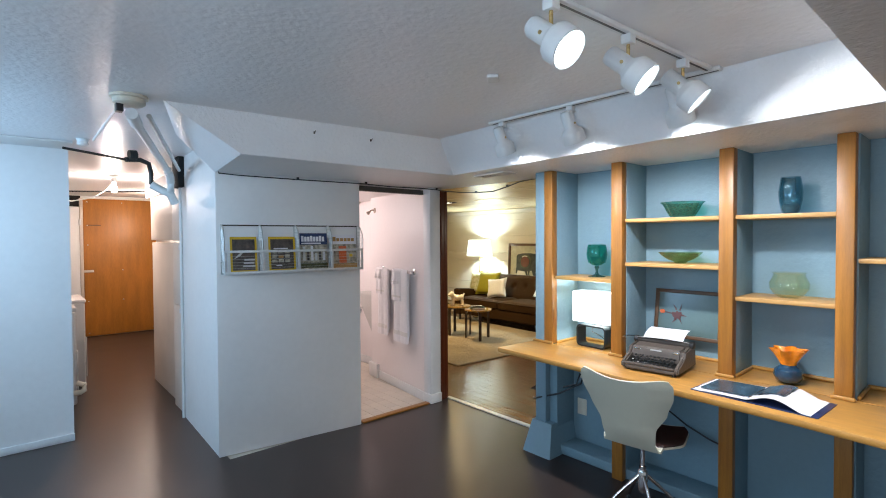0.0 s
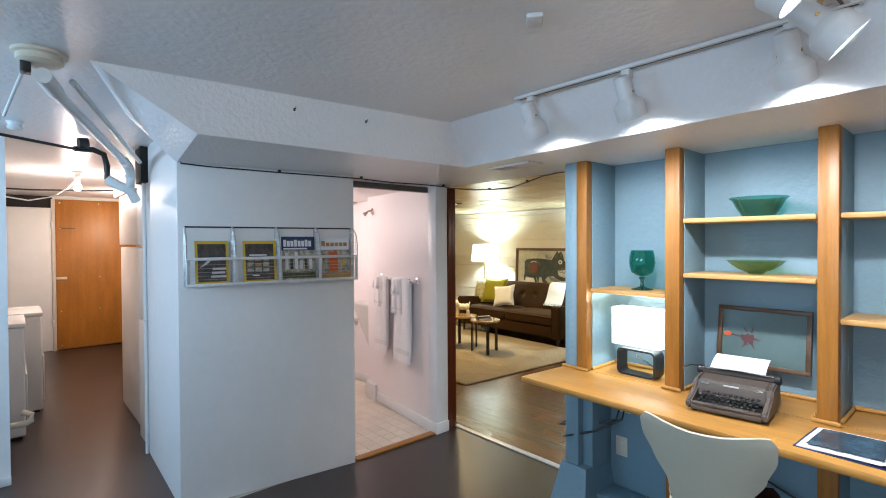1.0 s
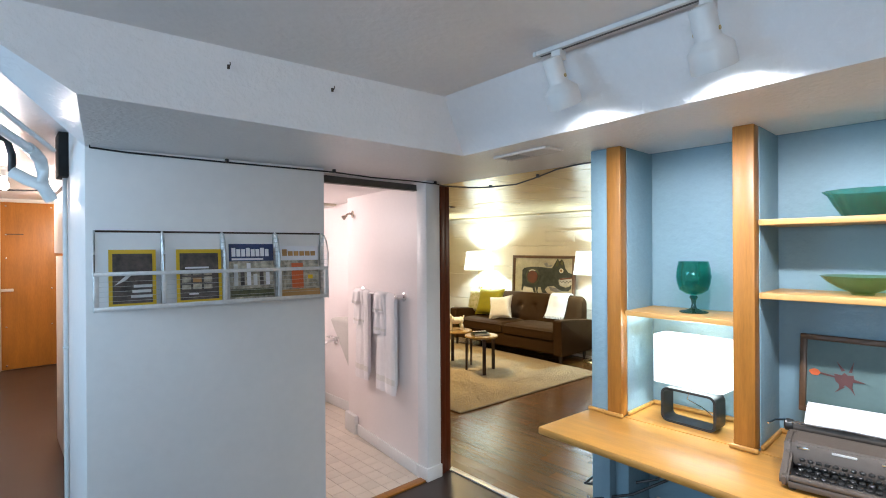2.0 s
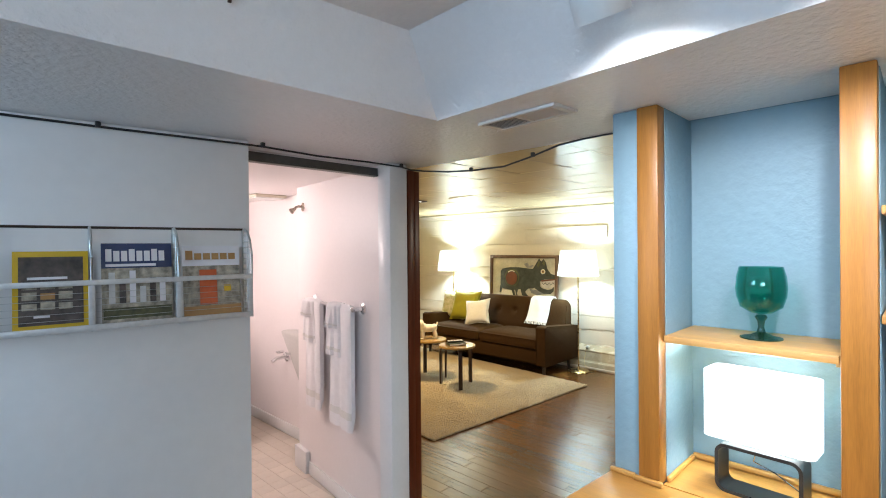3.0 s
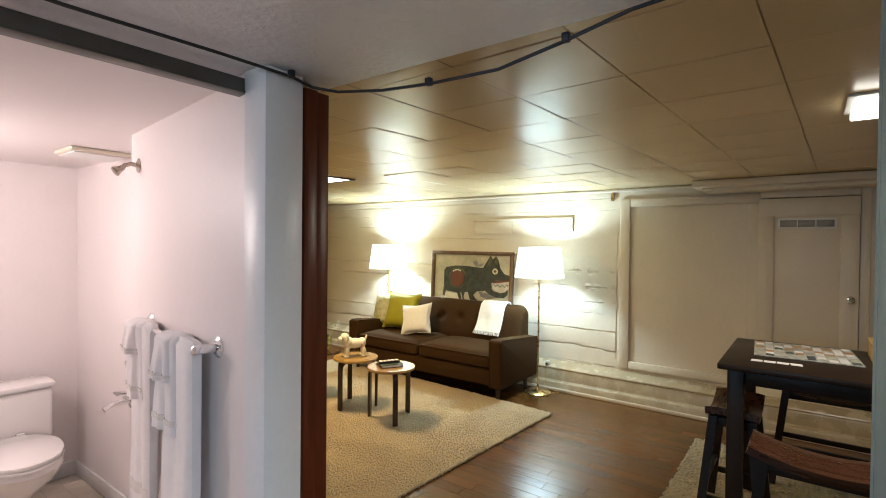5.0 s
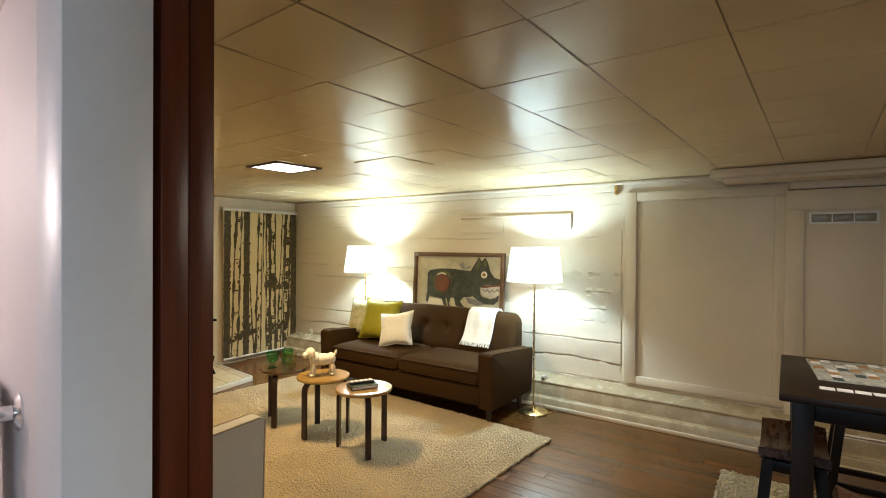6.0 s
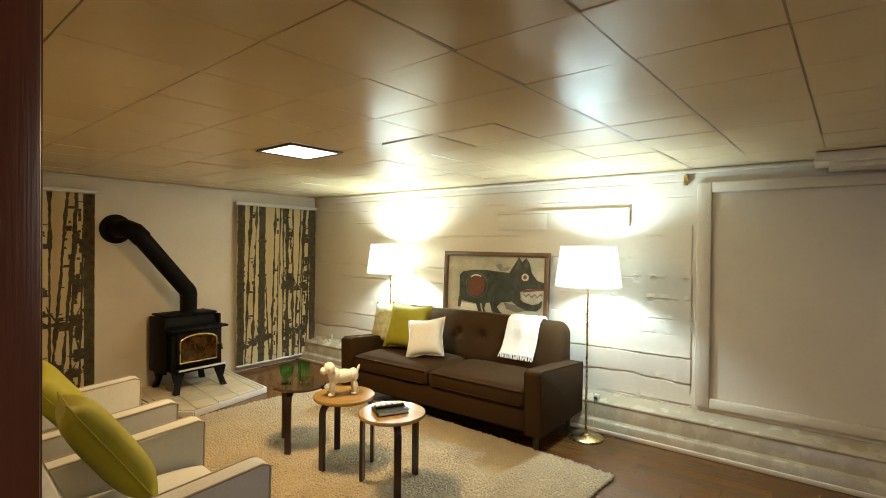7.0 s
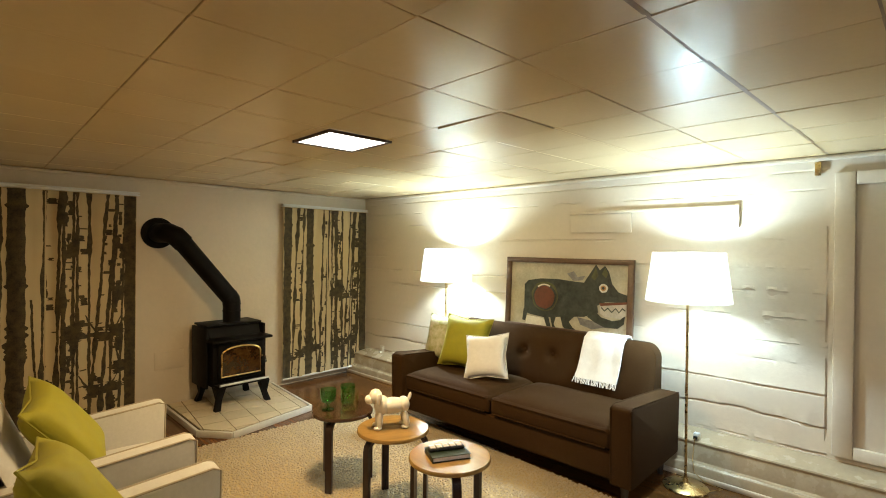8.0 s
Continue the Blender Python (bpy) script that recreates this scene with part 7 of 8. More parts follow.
part("cord", tube([(0, 0.01, 0.145), (0.0, 0.02, 0.10), (0.02, -0.03, 0.075), (0.05, -0.08, 0.03), (0.12, -0.09, 0.004)], 0.002, 6), "chrome", dl)

# typewriter
tw = thing("typewriter", (2.60, 1.465, DT + 0.0005), 186, "grey-brown portable typewriter with a sheet of paper", "typewriter")
# local x points to the typist
prof = [(-0.15, 0.012), (0.145, 0.012), (0.150, 0.03), (0.145, 0.045), (0.045, 0.085), (0.03, 0.115), (-0.06, 0.125), (-0.14, 0.105)]
for a, c in ((-0.152, -0.128), (0.128, 0.152)):
    t = bmesh.new()
    lo = [t.verts.new((x, a, z)) for x, z in prof]
    hi = [t.verts.new((x, c, z)) for x, z in prof]
    t.faces.new(lo)
    t.faces.new(hi[::-1])
    for i in range(len(prof)):
        j = (i + 1) % len(prof)
        t.faces.new((lo[i], lo[j], hi[j], hi[i]))
    bmesh.ops.recalc_face_normals(t, faces=t.faces)
    bmesh.ops.bevel(t, geom=t.edges[:], offset=0.007, segments=2, affect="EDGES")
    part("side_shell", t, "typer", tw)
part("pan", box((-0.148, -0.130, 0.010), (0.146, 0.130, 0.030), 0.004), "typer", tw)
t = bmesh.new()
prof2 = [(0.046, 0.045), (0.046, 0.088), (0.03, 0.117), (-0.055, 0.126), (-0.06, 0.06)]
lo = [t.verts.new((x, -0.1295, z)) for x, z in prof2]
hi = [t.verts.new((x, 0.1295, z)) for x, z in prof2]
t.faces.new(lo)
t.faces.new(hi[::-1])
for i in range(5):
    t.faces.new((lo[i], lo[(i + 1) % 5], hi[(i + 1) % 5], hi[i]))
bmesh.ops.recalc_face_normals(t, faces=t.faces)
bmesh.ops.bevel(t, geom=t.edges[:], offset=0.006, segments=2, affect="EDGES")
part("top_cover", t, "typer", tw)
part("front_rim", box((0.128, -0.1275, 0.0305), (0.147, 0.1275, 0.045), 0.005), "typer", tw)
part("badge", box((0.0385, -0.03, 0.101), (0.0405, 0.03, 0.108), 0.001, 1, None, None), "rackband", tw, "plain metal badge")
part("badge", box((0.0405, 0.085, 0.098), (0.0425, 0.118, 0.106), 0.001), "chrome", tw)
part("badge", box((0.0405, -0.118, 0.098), (0.0425, -0.085, 0.106), 0.001), "chrome", tw)
key = finish(lathe([(0.0075, 0), (0.0075, 0.005), (0.006, 0.006), (0.001, 0.0055)], 12), "key", "keys")
for rowk in range(4):
    for k in range(11):
        shared("key", key, tw, pose(0.118 - 0.019 * rowk, -0.106 + 0.0205 * k + 0.005 * (rowk % 2), 0.045 + 0.0085 * rowk, 0, 10, 0))
part("space_bar", box((0.122, -0.07, 0.040), (0.131, 0.07, 0.046), 0.002), "keys", tw)
part("key_well", box((0.047, -0.127, 0.0305), (0.127, 0.127, 0.036)), "keys", tw)
part("platen", tube([(-0.085, -0.138, 0.133), (-0.085, 0.138, 0.133)], 0.016, 18), "typer", tw)
part("carriage", box((-0.125, -0.150, 0.105), (-0.062, 0.150, 0.122), 0.004), "typer", tw)
for sgn in (-1, 1):
    part("platen_knob", lathe([(0.018, 0.0), (0.020, 0.004), (0.020, 0.022), (0.015, 0.026)], 18, None, pose(-0.085, sgn * 0.138, 0.133, -90 * sgn, 0, 0)), "black", tw)
part("return_lever", tube([(-0.08, -0.16, 0.15), (-0.04, -0.185, 0.155), (0.0, -0.20, 0.15)], 0.0035, 6), "chrome", tw)
part("paper_bail", tube([(-0.066, -0.14, 0.148), (-0.062, 0.0, 0.153), (-0.066, 0.14, 0.148)], 0.003, 6), "chrome", tw)


def sheetpaper(u, v):
    s = u * 0.18
    return (-0.066 - 0.72 * s - 0.10 * s * s, -0.108 + 0.216 * v, 0.150 + 0.47 * s - 1.3 * s * s)


pg = part("paper_sheet", sheet(sheetpaper, 14, 6, 0.0006), "paper", tw, "white typed sheet")
for k in range(7):
    u = 0.18 + 0.10 * k
    t = bmesh.new()
    a, c = sheetpaper(u, 0.12), sheetpaper(u, 0.88 if k % 3 else 0.6)
    e, g = sheetpaper(u + 0.025, 0.12), sheetpaper(u + 0.025, 0.88 if k % 3 else 0.6)
    t.faces.new([t.verts.new((p[0], p[1], p[2] + 0.0012)) for p in (a, c, g, e)])
    part("typed_line", t, "ink", pg, "", None)
for x in (-0.11, 0.12):
    for y in (-0.12, 0.12):
        part("rubber_foot", tube([(x, y, 0.0), (x, y, 0.012)], 0.010, 10), "black", tw)

# open picture book
bo = thing("open_book", (2.455, 0.94, DT + 0.0005), -3, "open picture book with blue photographs lying on the desk", "book")
part("cover", box((-0.135, -0.262, 0), (0.135, 0.24, 0.003), 0.001), "mag_blue", bo, "dark blue cover")


def leafpage(y0, y1, hump, top):
    def f(u, v):
        y = y0 + (y1 - y0) * v
        return (-0.13 + 0.26 * u, y, 0.004 + top * (1 - v) ** 0.6 * (1 if hump == 0 else 1) + hump * math.sin(math.pi * min(1, v * 1.15)) ** 1.3)
    return f


part("left_page", sheet(leafpage(0.0, 0.232, 0.0, 0.010), 6, 16, 0.004), "paper", bo)
part("right_page", sheet(leafpage(-0.0, -0.235, 0.030, 0.010), 6, 24, 0.002), "paper", bo)
for nm, (y0, y1, hump), (ua, ub, va, vb) in (("photograph", (0.0, 0.232, 0.0), (0.10, 0.90, 0.0, 0.90)), ("photograph", (0.0, -0.235, 0.030), (0.25, 0.98, 0.03, 0.52))):
    g = leafpage(y0, y1, hump, 0.010)

    def inset(u, v, g=g, ua=ua, ub=ub, va=va, vb=vb):
        x, y, z = g(ua + (ub - ua) * u, va + (vb - va) * v)
        return (x, y, z + 0.0062)
    part(nm, sheet(inset, 6, 16, 0.0006), "photo_sea", bo, "glossy blue photograph")

# framed print leaning in the niche
fp = framed("framed_print", pose(2.965, 1.455, 1.030, 0, 7, 0), 0.385, 0.285, 0.018, 0.020, "frame_brown", "print_sea", "grey-green print in a thin brown frame, leaning in the niche")
part("mark", flat(oval(-0.06, -0.01, 0.028, 0.026, 14, 0.3, 0.9, 2), -0.0095, flat([(-0.16, 0.012), (-0.07, -0.002), (-0.07, -0.008), (-0.16, 0.004)], -0.0096, flat([(-0.04, -0.0), (0.0, -0.012), (-0.04, -0.014)], -0.0096,
     flat([(-0.07, 0.02), (-0.085, 0.055), (-0.06, 0.025)], -0.0097, flat([(-0.05, 0.02), (-0.035, 0.06), (-0.04, 0.02)], -0.0098, flat([(-0.07, -0.03), (-0.09, -0.06), (-0.06, -0.035)], -0.0099, flat([(-0.05, -0.03), (-0.03, -0.06), (-0.04, -0.03)], -0.00985))))))), "print_mark", fp)
part("mark", flat(oval(-0.15, 0.006, 0.018, 0.012, 12, 0, 0.4, 4), -0.0105), "mag_red", fp)

# chair with a moulded shell
ch = thing("desk_chair", (2.355, 1.43, 0), 6, "pale moulded plywood swivel chair with dark seat pad", "chair")
ch.matrix_world = ch.matrix_world @ Matrix.Diagonal((1.0, 0.92, 1.03, 1.0))


def shell(u, v, off=0.0):
    """v: 0 at the seat's front, 1 at the back's top."""
    w = 2 * u - 1
    if v < 0.45:
        q = v / 0.45
        x, z = 0.20 - 0.34 * q, 0.455 - 0.025 * math.sin(math.pi * q * 0.9)
    else:
        q = (v - 0.45) / 0.55
        bend = min(1, q / 0.3)
        x = -0.14 - 0.075 * math.sin(bend * math.pi / 2) - 0.095 * max(0, q - 0.15) / 0.85
        z = 0.4475 + 0.045 * (1 - math.cos(bend * math.pi / 2)) + 0.33 * max(0, q - 0.06)
    knots = ((0.0, 0.155), (0.08, 0.20), (0.25, 0.215), (0.42, 0.17), (0.52, 0.135), (0.60, 0.145), (0.75, 0.205), (0.87, 0.242), (0.95, 0.246), (1.0, 0.225))
    for (a, ha), (b2, hb) in zip(knots, knots[1:]):
        if v <= b2:
            s = (v - a) / (b2 - a)
            s = s * s * (3 - 2 * s) * 0.5 + s * 0.5
            half = ha + (hb - ha) * s
            break
    if v > 0.45:
        q = (v - 0.45) / 0.55
        x += 0.055 * w * w * min(1, q * 2)
        z += 0.035 * w * w * max(0, q - 0.5) * 1.6 - 0.02 * max(0, q - 0.8) * (1 - w * w)
        if v > 0.94:
            z -= 0.012 * abs(w) ** 8 * (v - 0.94) / 0.06
    else:
        z += 0.018 * w * w
    return (x - off * (1 if v > 0.45 else 0), half * w, z + off * (0 if v > 0.45 else 1))


part("shell", sheet(lambda u, v: shell(u, v), 28, 56, 0.010), "shell", ch, "pale lacquered plywood shell")
part("seat_pad", sheet(lambda u, v: (lambda p: (p[0] + (0.012 if v > 0.9 else 0.004), p[1] * 0.97, p[2] + 0.014))(shell(u, 0.02 + 0.46 * v)), 20, 24, 0.010), "leather", ch, "dark leather seat pad")
part("column", tube([(0, 0, 0.17), (0, 0, 0.30)], 0.020, 16, tube([(0, 0, 0.30), (0, 0, 0.425)], 0.013, 14)), "chrome", ch)
part("seat_plate", lathe([(0.02, 0.40), (0.085, 0.418), (0.085, 0.424)], 24), "chrome", ch)
part("hub", lathe([(0.022, 0.17), (0.027, 0.18), (0.027, 0.275), (0.02, 0.285)], 20), "chrome", ch)
for k in range(4):
    a = radians(40 + 90 * k)
    lg = part("leg", tube([(0.02 * math.cos(a), 0.02 * math.sin(a), 0.255), (0.14 * math.cos(a), 0.14 * math.sin(a), 0.155), (0.27 * math.cos(a), 0.27 * math.sin(a), 0.018)], 0.010, 10, None, 0.008), "chrome", ch)
    part("glide", lathe([(0.014, 0.0), (0.016, 0.006), (0.008, 0.018)], 12, None, pose(0.27 * math.cos(a), 0.27 * math.sin(a), 0)), "black", lg)

# cords and sockets under the desk
socket(2.929, 2.14, 0.56, 0, "white wall socket with a black plug under the desk", True)
socket(2.929, 2.16, 0.30, 0, "old wall socket under the desk")
solo("power_cord", tube([(2.87, 2.14, 0.55), (2.84, 2.15, 0.48), (2.80, 2.25, 0.44), (2.70, 2.395, 0.42), (2.68, 2.42, 0.42), (2.80, 2.415, 0.44)], 0.006, 8), "cable", "black cord running to the partition", "cord")
solo("power_cord", tube([(2.88, 2.12, 0.54), (2.82, 2.10, 0.50), (2.74, 2.22, 0.42), (2.67, 2.39, 0.36), (2.70, 2.415, 0.355)], 0.006, 8), "cable", "black cord running to the partition", "cord")
solo("power_cord", tube([(2.90, 2.0, 0.71), (2.84, 1.75, 0.62), (2.78, 1.55, 0.52), (2.77, 1.38, 0.43), (2.78, 1.26, 0.38), (2.80, 1.19, 0.355)], 0.005, 8), "cable", "black lamp cord hanging under the desk", "cord")


# ---- the bathroom ----
tb = thing("towel_rail", (0, 0, 0), 0, "chrome towel rail on the bathroom wall", "towel rail")
tb.matrix_world = TOWEL_WALL @ pose(0, 0, 1.18)
part("bar", tube([(-0.055, 0.195, 0), (-0.055, 0.865, 0)], 0.0085, 14), "chrome", tb)
for y in (0.21, 0.85):
    part("post", tube([(-0.004, y, 0), (-0.066, y, 0)], 0.0125, 14), "chrome", tb)
    part("finial", lathe([(0.004, 0), (0.015, 0.004), (0.016, 0.010), (0.010, 0.017), (0.002, 0.019)], 18, None, pose(-0.062, y, 0, 0, -90, 0)), "chrome", tb)
    part("rose", lathe([(0.032, 0), (0.032, 0.005), (0.022, 0.012)], 24, None, pose(0, y, 0, 0, -90, 0)), "chrome", tb)


def towel(y0, y1, front, rear, bulge, label, sd, spread=1.0):
    """A folded towel hung over the bar: one soft slab with rounded sides and a few long folds."""
    ob = thing("towel", (0, 0, 0), 0, label, "towel", "white towels on the rail")
    ob.matrix_world = TOWEL_WALL @ pose(-0.055, 0, 1.18) @ Matrix.Diagonal((spread, 1, 1, 1))
    nv = 20

    def f(u, v, lift=0.0):
        side = 1 - abs(2 * v - 1) ** 7
        rr = (0.013 + 0.011 * side) * bulge + lift
        sway = 0.006 * math.sin(u * 4 + sd)
        y = y0 + (y1 - y0) * v
        y += 0.16 * (y - (y0 + y1) / 2) * max(0.0, 1 - u * 2.2)
        q = front + rear + math.pi * rr
        s = u * q
        fold = (0.006 * math.sin(v * 9 + sd) + 0.004 * math.sin(v * 21 + 2 * sd)) * side
        if s < front:
            k = 1 - s / front
            return (-rr - fold * k - 0.004 * k, y + sway * k, s - front)
        if s < front + math.pi * rr:
            a = (s - front) / rr
            return (-rr * math.cos(a), y, rr * math.sin(a))
        k = (s - front - math.pi * rr) / rear
        return (rr - 0.004 * k, y + sway * k, -k * rear)
    t = bmesh.new()
    nu = 44
    g = [[t.verts.new(f(i / nu, j / nv)) for j in range(nv + 1)] for i in range(nu + 1)]
    for i in range(nu):
        for j in range(nv):
            t.faces.new((g[i][j], g[i + 1][j], g[i + 1][j + 1], g[i][j + 1]))
    for j in range(nv):
        t.faces.new((g[0][j], g[0][j + 1], g[nu][j + 1], g[nu][j]))
    for j in (0, nv):
        for i in range(nu // 2):
            t.faces.new((g[i][j], g[i + 1][j], g[nu - i - 1][j], g[nu - i][j]) if i + 1 < nu - i - 1 else (g[i][j], g[i + 1][j], g[nu - i][j]))
    bmesh.ops.recalc_face_normals(t, faces=t.faces)
    part("cloth", t, "towel", ob)
    part("woven_band", sheet(lambda u, v: f(0.05 + 0.03 * u, 0.01 + 0.98 * v, 0.002), 3, nv, 0.001), "whitecloth", ob)
    return ob


towel(0.235, 0.475, 0.68, 0.60, 1.0, "long white bath towel folded over the rail", 0.0)
towel(0.635, 0.83, 0.66, 0.60, 1.0, "long white bath towel folded over the rail", 2.0)
for y0, y1, L, sd in ((0.335, 0.49, 0.28, 1.0), (0.69, 0.845, 0.25, 4.0)):
    towel(y0, y1, L, L - 0.03, 1.0, "white hand towel laid over a bath towel", sd, 1.5)
for y0, y1, L, sd in ((0.36, 0.495, 0.12, 2.5), (0.72, 0.85, 0.09, 5.0)):
    towel(y0, y1, L, L - 0.01, 1.0, "small white washcloth on top of a hand towel", sd, 1.95)

wc = thing("toilet", (2.675, 6.10, 0), 0, "white porcelain toilet with lid closed", "toilet")
part("tank", box((-0.225, -0.20, 0.36), (0.225, 0.0, 0.655), 0.03, 4), "porcelain", wc)
part("tank_lid", box((-0.235, -0.212, 0.656), (0.235, 0.002, 0.69), 0.012, 3), "porcelain", wc)
part("flush_lever", tube([(-0.16, -0.20, 0.605), (-0.16, -0.222, 0.605), (-0.10, -0.226, 0.598)], 0.007, 8), "chrome", wc)


def egg(sx, sy, cy, n=40):
    return [(sx * math.sin(2 * math.pi * k / n), cy + sy * math.cos(2 * math.pi * k / n) * (1.0 if math.cos(2 * math.pi * k / n) < 0 else 0.8)) for k in range(n)]


t = bmesh.new()
rings = []
for z, sx, sy, cy in ((0.0, 0.115, 0.20, -0.33), (0.02, 0.11, 0.195, -0.33), (0.14, 0.085, 0.16, -0.33), (0.22, 0.105, 0.19, -0.38), (0.31, 0.165, 0.26, -0.44), (0.375, 0.185, 0.285, -0.46), (0.395, 0.182, 0.28, -0.46)):
    rings.append([t.verts.new((x, y, z)) for x, y in egg(sx, sy, cy)])
for A, B in zip(rings, rings[1:]):
    for k in range(40):
        t.faces.new((A[k], A[(k + 1) % 40], B[(k + 1) % 40], B[k]))
t.faces.new(rings[0])
t.faces.new(rings[-1])
part("bowl", t, "porcelain", wc)
part("seat", prism(egg(0.188, 0.288, -0.46), 0.3965, 0.412, None, None, 0.005), "porcelain", wc)
part("lid", prism(egg(0.186, 0.284, -0.458), 0.4135, 0.436, None, None, 0.008), "porcelain", wc)
for x in (-0.07, 0.07):
    part("hinge", box((x - 0.02, -0.245, 0.405), (x + 0.02, -0.215, 0.44), 0.006), "porcelain", wc)
part("supply_valve", tube([(-0.21, -0.01, 0.20), (-0.21, -0.06, 0.20), (-0.19, -0.08, 0.22), (-0.18, -0.09, 0.37)], 0.007, 8), "brass", wc)

sp = thing("wall_shower", (2.864, 4.69, 1.80), -7.05, "small tarnished shower head on the wall", "shower head")
part("rose", lathe([(0.03, 0), (0.03, 0.004), (0.014, 0.010)], 20, None, pose(0, 0, 0, 0, -90, 0)), "oldchrome", sp)
part("arm", tube([(0, 0, 0), (-0.03, 0, 0.004), (-0.05, 0, -0.004), (-0.062, 0, -0.018)], 0.009, 10), "oldchrome", sp)
part("head", lathe([(0.010, 0), (0.013, 0.015), (0.021, 0.034), (0.019, 0.039)], 20, None, pose(-0.055, 0, -0.012, 0, -125, 0)), "oldchrome", sp)
sv2 = thing("shower_valve", (3.1, 5.38, 0.63), 0, "chrome tub valve with two handles", "tap")
part("rose", lathe([(0.04, 0), (0.04, 0.005), (0.02, 0.014)], 24, None, pose(0, 0, 0, 0, -90, 0)), "chrome", sv2)
part("spout", tube([(0, 0, 0), (-0.09, 0, 0.0), (-0.13, 0, -0.02)], 0.016, 14), "chrome", sv2)
for q in (-0.06, 0.06):
    part("handle", tube([(0, q, 0.03), (-0.05, q, 0.035)], 0.012, 12, tube([(-0.05, q - 0.025, 0.035), (-0.05, q + 0.025, 0.035)], 0.007, 8)), "chrome", sv2)
ls = thing("light_switch", (3.099, 5.05, 1.13), 0, "white light switch plate", "switch")
part("plate", box((-0.006, -0.035, -0.055), (0, 0.035, 0.055), 0.003), "plastic", ls)
part("toggle", box((-0.014, -0.005, -0.01), (-0.0062, 0.005, 0.01), 0.002), "plastic", ls)
fn = thing("extractor_fan", (2.93, 5.40, 1.94), 0, "white extractor fan cover on the bathroom ceiling", "fan cover")
part("cover", box((-0.13, -0.12, -0.022), (0.13, 0.12, -0.001), 0.008, 3), "detector", fn)
part("lip", box((-0.115, -0.105, -0.03), (0.115, 0.105, -0.0225), 0.006), "plastic", fn)
vg = thing("wall_vent", (2.58, 6.199, 1.77), 0, "white slotted vent grille on the bathroom wall", "vent")
part("frame", box((-0.16, -0.008, -0.06), (0.12, 0.0, 0.06), 0.003), "plastic", vg)
slot = finish(box((-0.004, -0.0105, -0.045), (0.004, -0.0082, 0.045)), "slot", "beige")
for k in range(14):
    shared("slot", slot, vg, pose(-0.145 + 0.0165 * k, 0, 0))

# windows of the hall's west wall, out of view; the second is added
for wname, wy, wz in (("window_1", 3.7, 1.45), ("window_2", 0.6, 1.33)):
    wn = tagged(thing(wname, (-1.35, wy, wz), 0, "unseen white framed basement window letting in cool daylight", "window"), kind="structure")
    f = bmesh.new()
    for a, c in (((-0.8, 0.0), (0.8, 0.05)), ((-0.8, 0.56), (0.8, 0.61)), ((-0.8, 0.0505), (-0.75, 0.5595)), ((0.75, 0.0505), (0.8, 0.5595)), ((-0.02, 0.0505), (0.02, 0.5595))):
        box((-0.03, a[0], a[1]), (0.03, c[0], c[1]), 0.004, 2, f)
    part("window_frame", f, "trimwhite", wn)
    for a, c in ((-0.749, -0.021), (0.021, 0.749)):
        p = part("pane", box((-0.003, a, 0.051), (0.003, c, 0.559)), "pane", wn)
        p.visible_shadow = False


# ---- floor pieces ----
def plank_floor():
    """Bamboo planks along y with staggered ends, each its own piece near the opening."""
    rng = random.Random(21)
    wdt = 0.092
    meshes = {}
    bmrest_v, bmrest_f = [], []
    count = 0
    nx = int((6.98 - 2.99) / wdt)
    for i in range(nx):
        x0 = 2.992 + i * wdt
        y = 0.42 - rng.uniform(0, 0.9)
        while y < NORTH:
            L = rng.choice((0.92, 0.92, 0.6, 0.75))
            a, c = max(y, 0.41), min(y + L, NORTH - 0.002)
            y += L
            if c - a < 0.05:
                continue
            if x0 < 3.15 and a > 4.35:
                continue
            if x0 < 3.15 and c > 4.44:
                c = 4.44
            near = (3.0 < (a + c) / 2 < 5.2 and x0 < 6.7 and not (4.5 < (a + c) / 2 and 3.95 < x0 < 5.8)) and count < 300
            L2 = round(c - a, 2)
            if near:
                if L2 not in meshes:
                    meshes[L2] = finish(box((0.0007, 0.0007, -0.011), (wdt - 0.0007, L2 - 0.0012, 0.0), 0.0012, 1), "plank", "plank", None)
                shared("plank", meshes[L2], living_floor, pose(x0, a, 0.0))
                count += 1
            else:
                k = len(bmrest_v)
                e = 0.0008
                bmrest_v += [(x0 + e, a + e, 0), (x0 + wdt - e, a + e, 0), (x0 + wdt - e, c - e, 0), (x0 + e, c - e, 0),
                             (x0, a, -0.011), (x0 + wdt, a, -0.011), (x0 + wdt, c, -0.011), (x0, c, -0.011)]
                bmrest_f += [(k, k + 1, k + 2, k + 3)] + [(k + q, k + 4 + q, k + 4 + (q + 1) % 4, k + (q + 1) % 4) for q in range(4)]
    me = bpy.data.meshes.new("planks")
    me.from_pydata(bmrest_v, [], bmrest_f)
    me.materials.append(M["plank_rest"])
    ob = new("planks", me)
    ob.parent = living_floor
    tagged(ob, "reddish brown bamboo planks", "", "", "stuff")


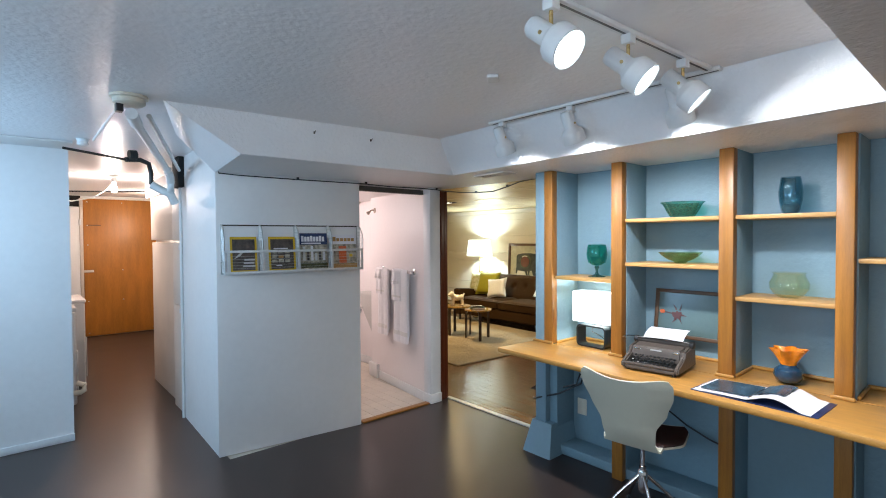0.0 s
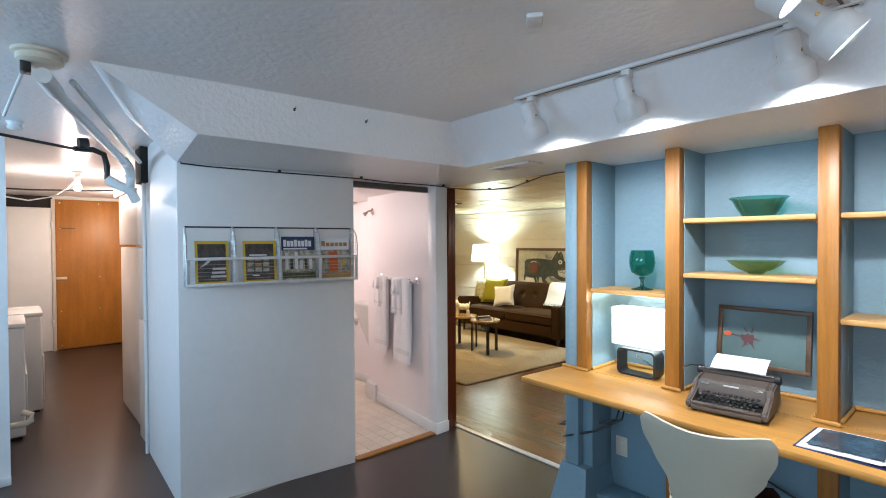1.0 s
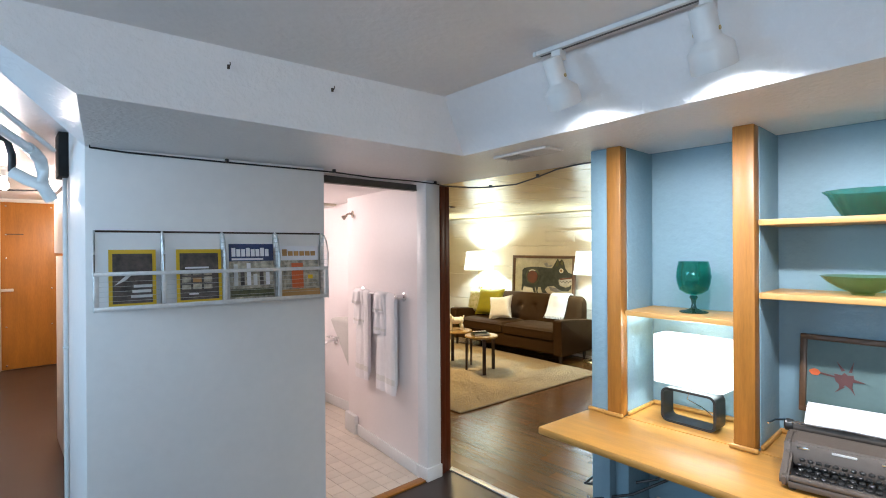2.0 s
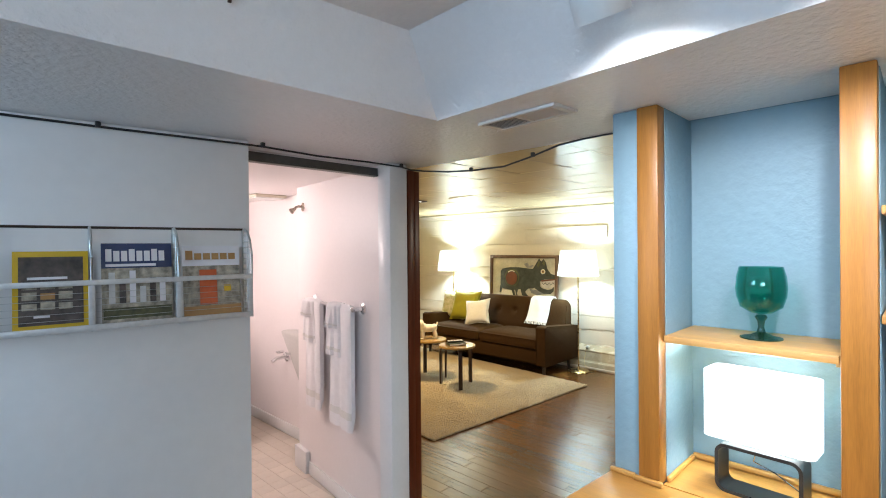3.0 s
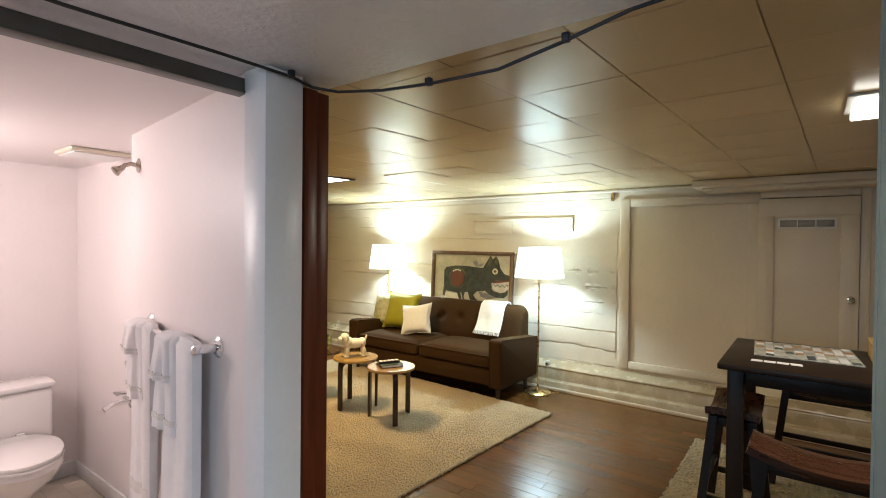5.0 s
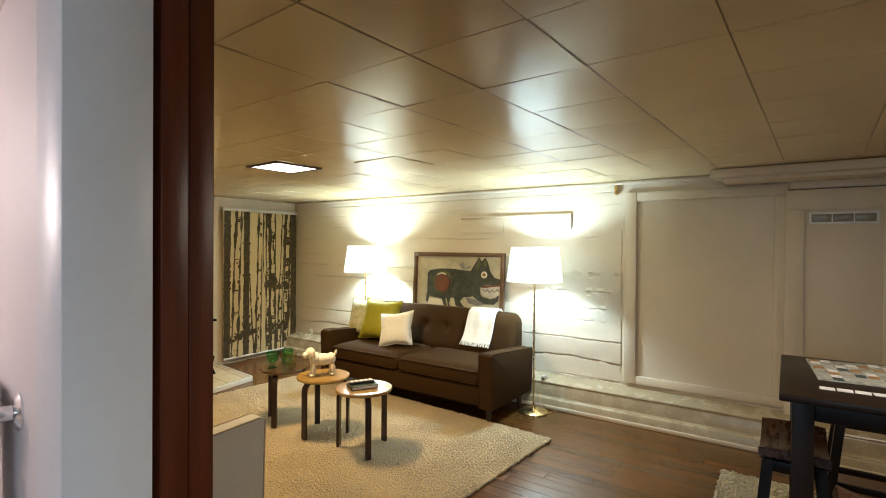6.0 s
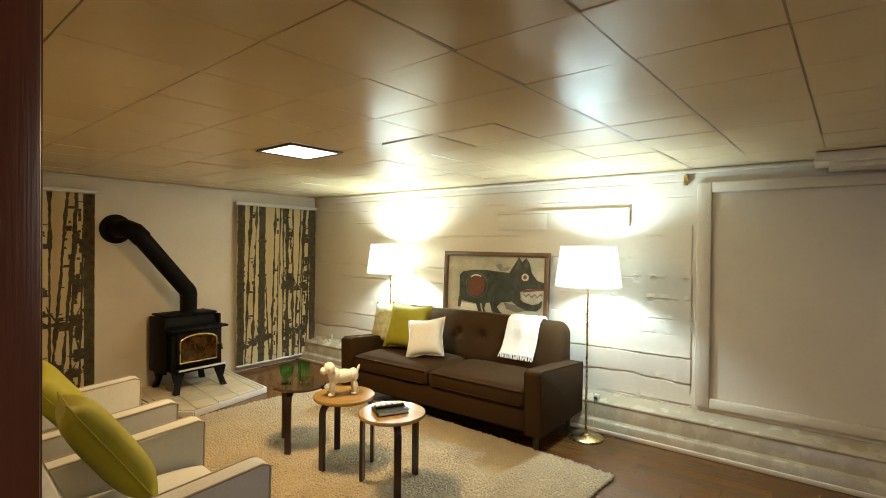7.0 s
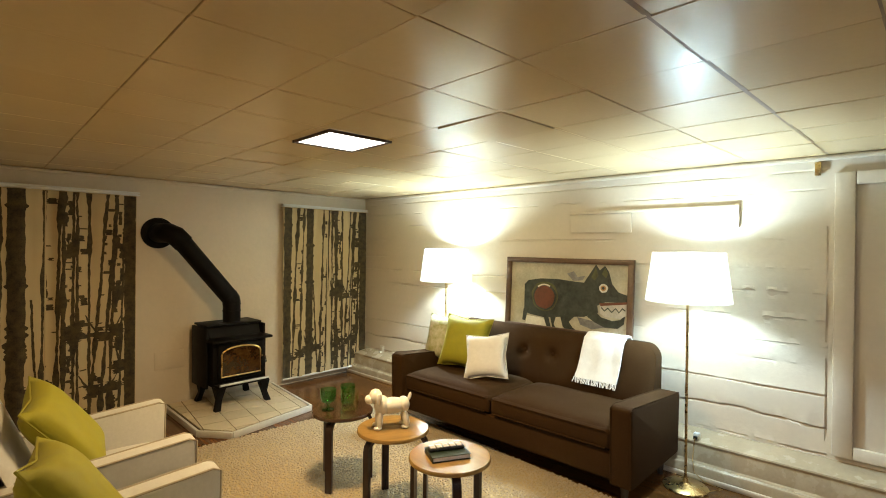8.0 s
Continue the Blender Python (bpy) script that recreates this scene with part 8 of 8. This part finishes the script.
M["plank_rest"] = mat("bamboo_planks", (0.125, 0.048, 0.011), 0.24, var=0.3, scale=3, bump=0.10, bscale=40, stretch=(14, 1.2, 14), isle=0.22, rvar=0.07)
plank_floor()

bath_floor = bpy.data.objects["floor_bath"]
tile = finish(box((0.001, 0.001, -0.0035), (0.099, 0.099, 0.0), 0.0012, 1), "tile", "bathtile", None)
cnt = 0
for i in range(12):
    for j in range(25):
        x, y = 1.885 + 0.1 * i, 3.668 + 0.1 * j
        if x + 0.05 > 2.80 and y < 4.48 or cnt >= 299:
            continue
        shared("tile", tile, bath_floor, pose(x, y, 0.0))
        cnt += 1

# hearth tiles: square ones set askew, cut along the pad's edge
def cut_to(poly, edge, margin):
    """The part of a convex polygon that lies inside another, kept clear of its edge."""
    out = poly
    for (ax, ay), (bx, by) in zip(edge, edge[1:] + edge[:1]):
        nrm = Vector((-(by - ay), bx - ax)).normalized()
        side = [(x - ax) * nrm.x + (y - ay) * nrm.y - margin for x, y in out]
        kept = []
        for k, (p, dp) in enumerate(zip(out, side)):
            q, dq = out[(k + 1) % len(out)], side[(k + 1) % len(out)]
            if dp >= 0:
                kept.append(p)
            if (dp >= 0) != (dq >= 0):
                f = dp / (dp - dq)
                kept.append((p[0] + (q[0] - p[0]) * f, p[1] + (q[1] - p[1]) * f))
        out = kept
        if len(out) < 3:
            return []
    return out


ht, turn = 0.20, radians(-8)
for i in range(-4, 6):
    for j in range(-1, 8):
        square = []
        for p, q in ((0.0035, 0.0035), (ht - 0.0035, 0.0035), (ht - 0.0035, ht - 0.0035), (0.0035, ht - 0.0035)):
            u, v = i * ht + p, j * ht + q
            square.append((5.07 + u * math.cos(turn) - v * math.sin(turn), 7.20 + u * math.sin(turn) + v * math.cos(turn)))
        piece = cut_to(square, HEARTH, 0.026)
        if len(piece) > 2 and abs(sum(a[0] * c[1] - c[0] * a[1] for a, c in zip(piece, piece[1:] + piece[:1]))) > 0.0006:
            part("tile", prism(piece, 0.045, 0.053), "hearth", bpy.data.objects["hearth_pad"], "", None)
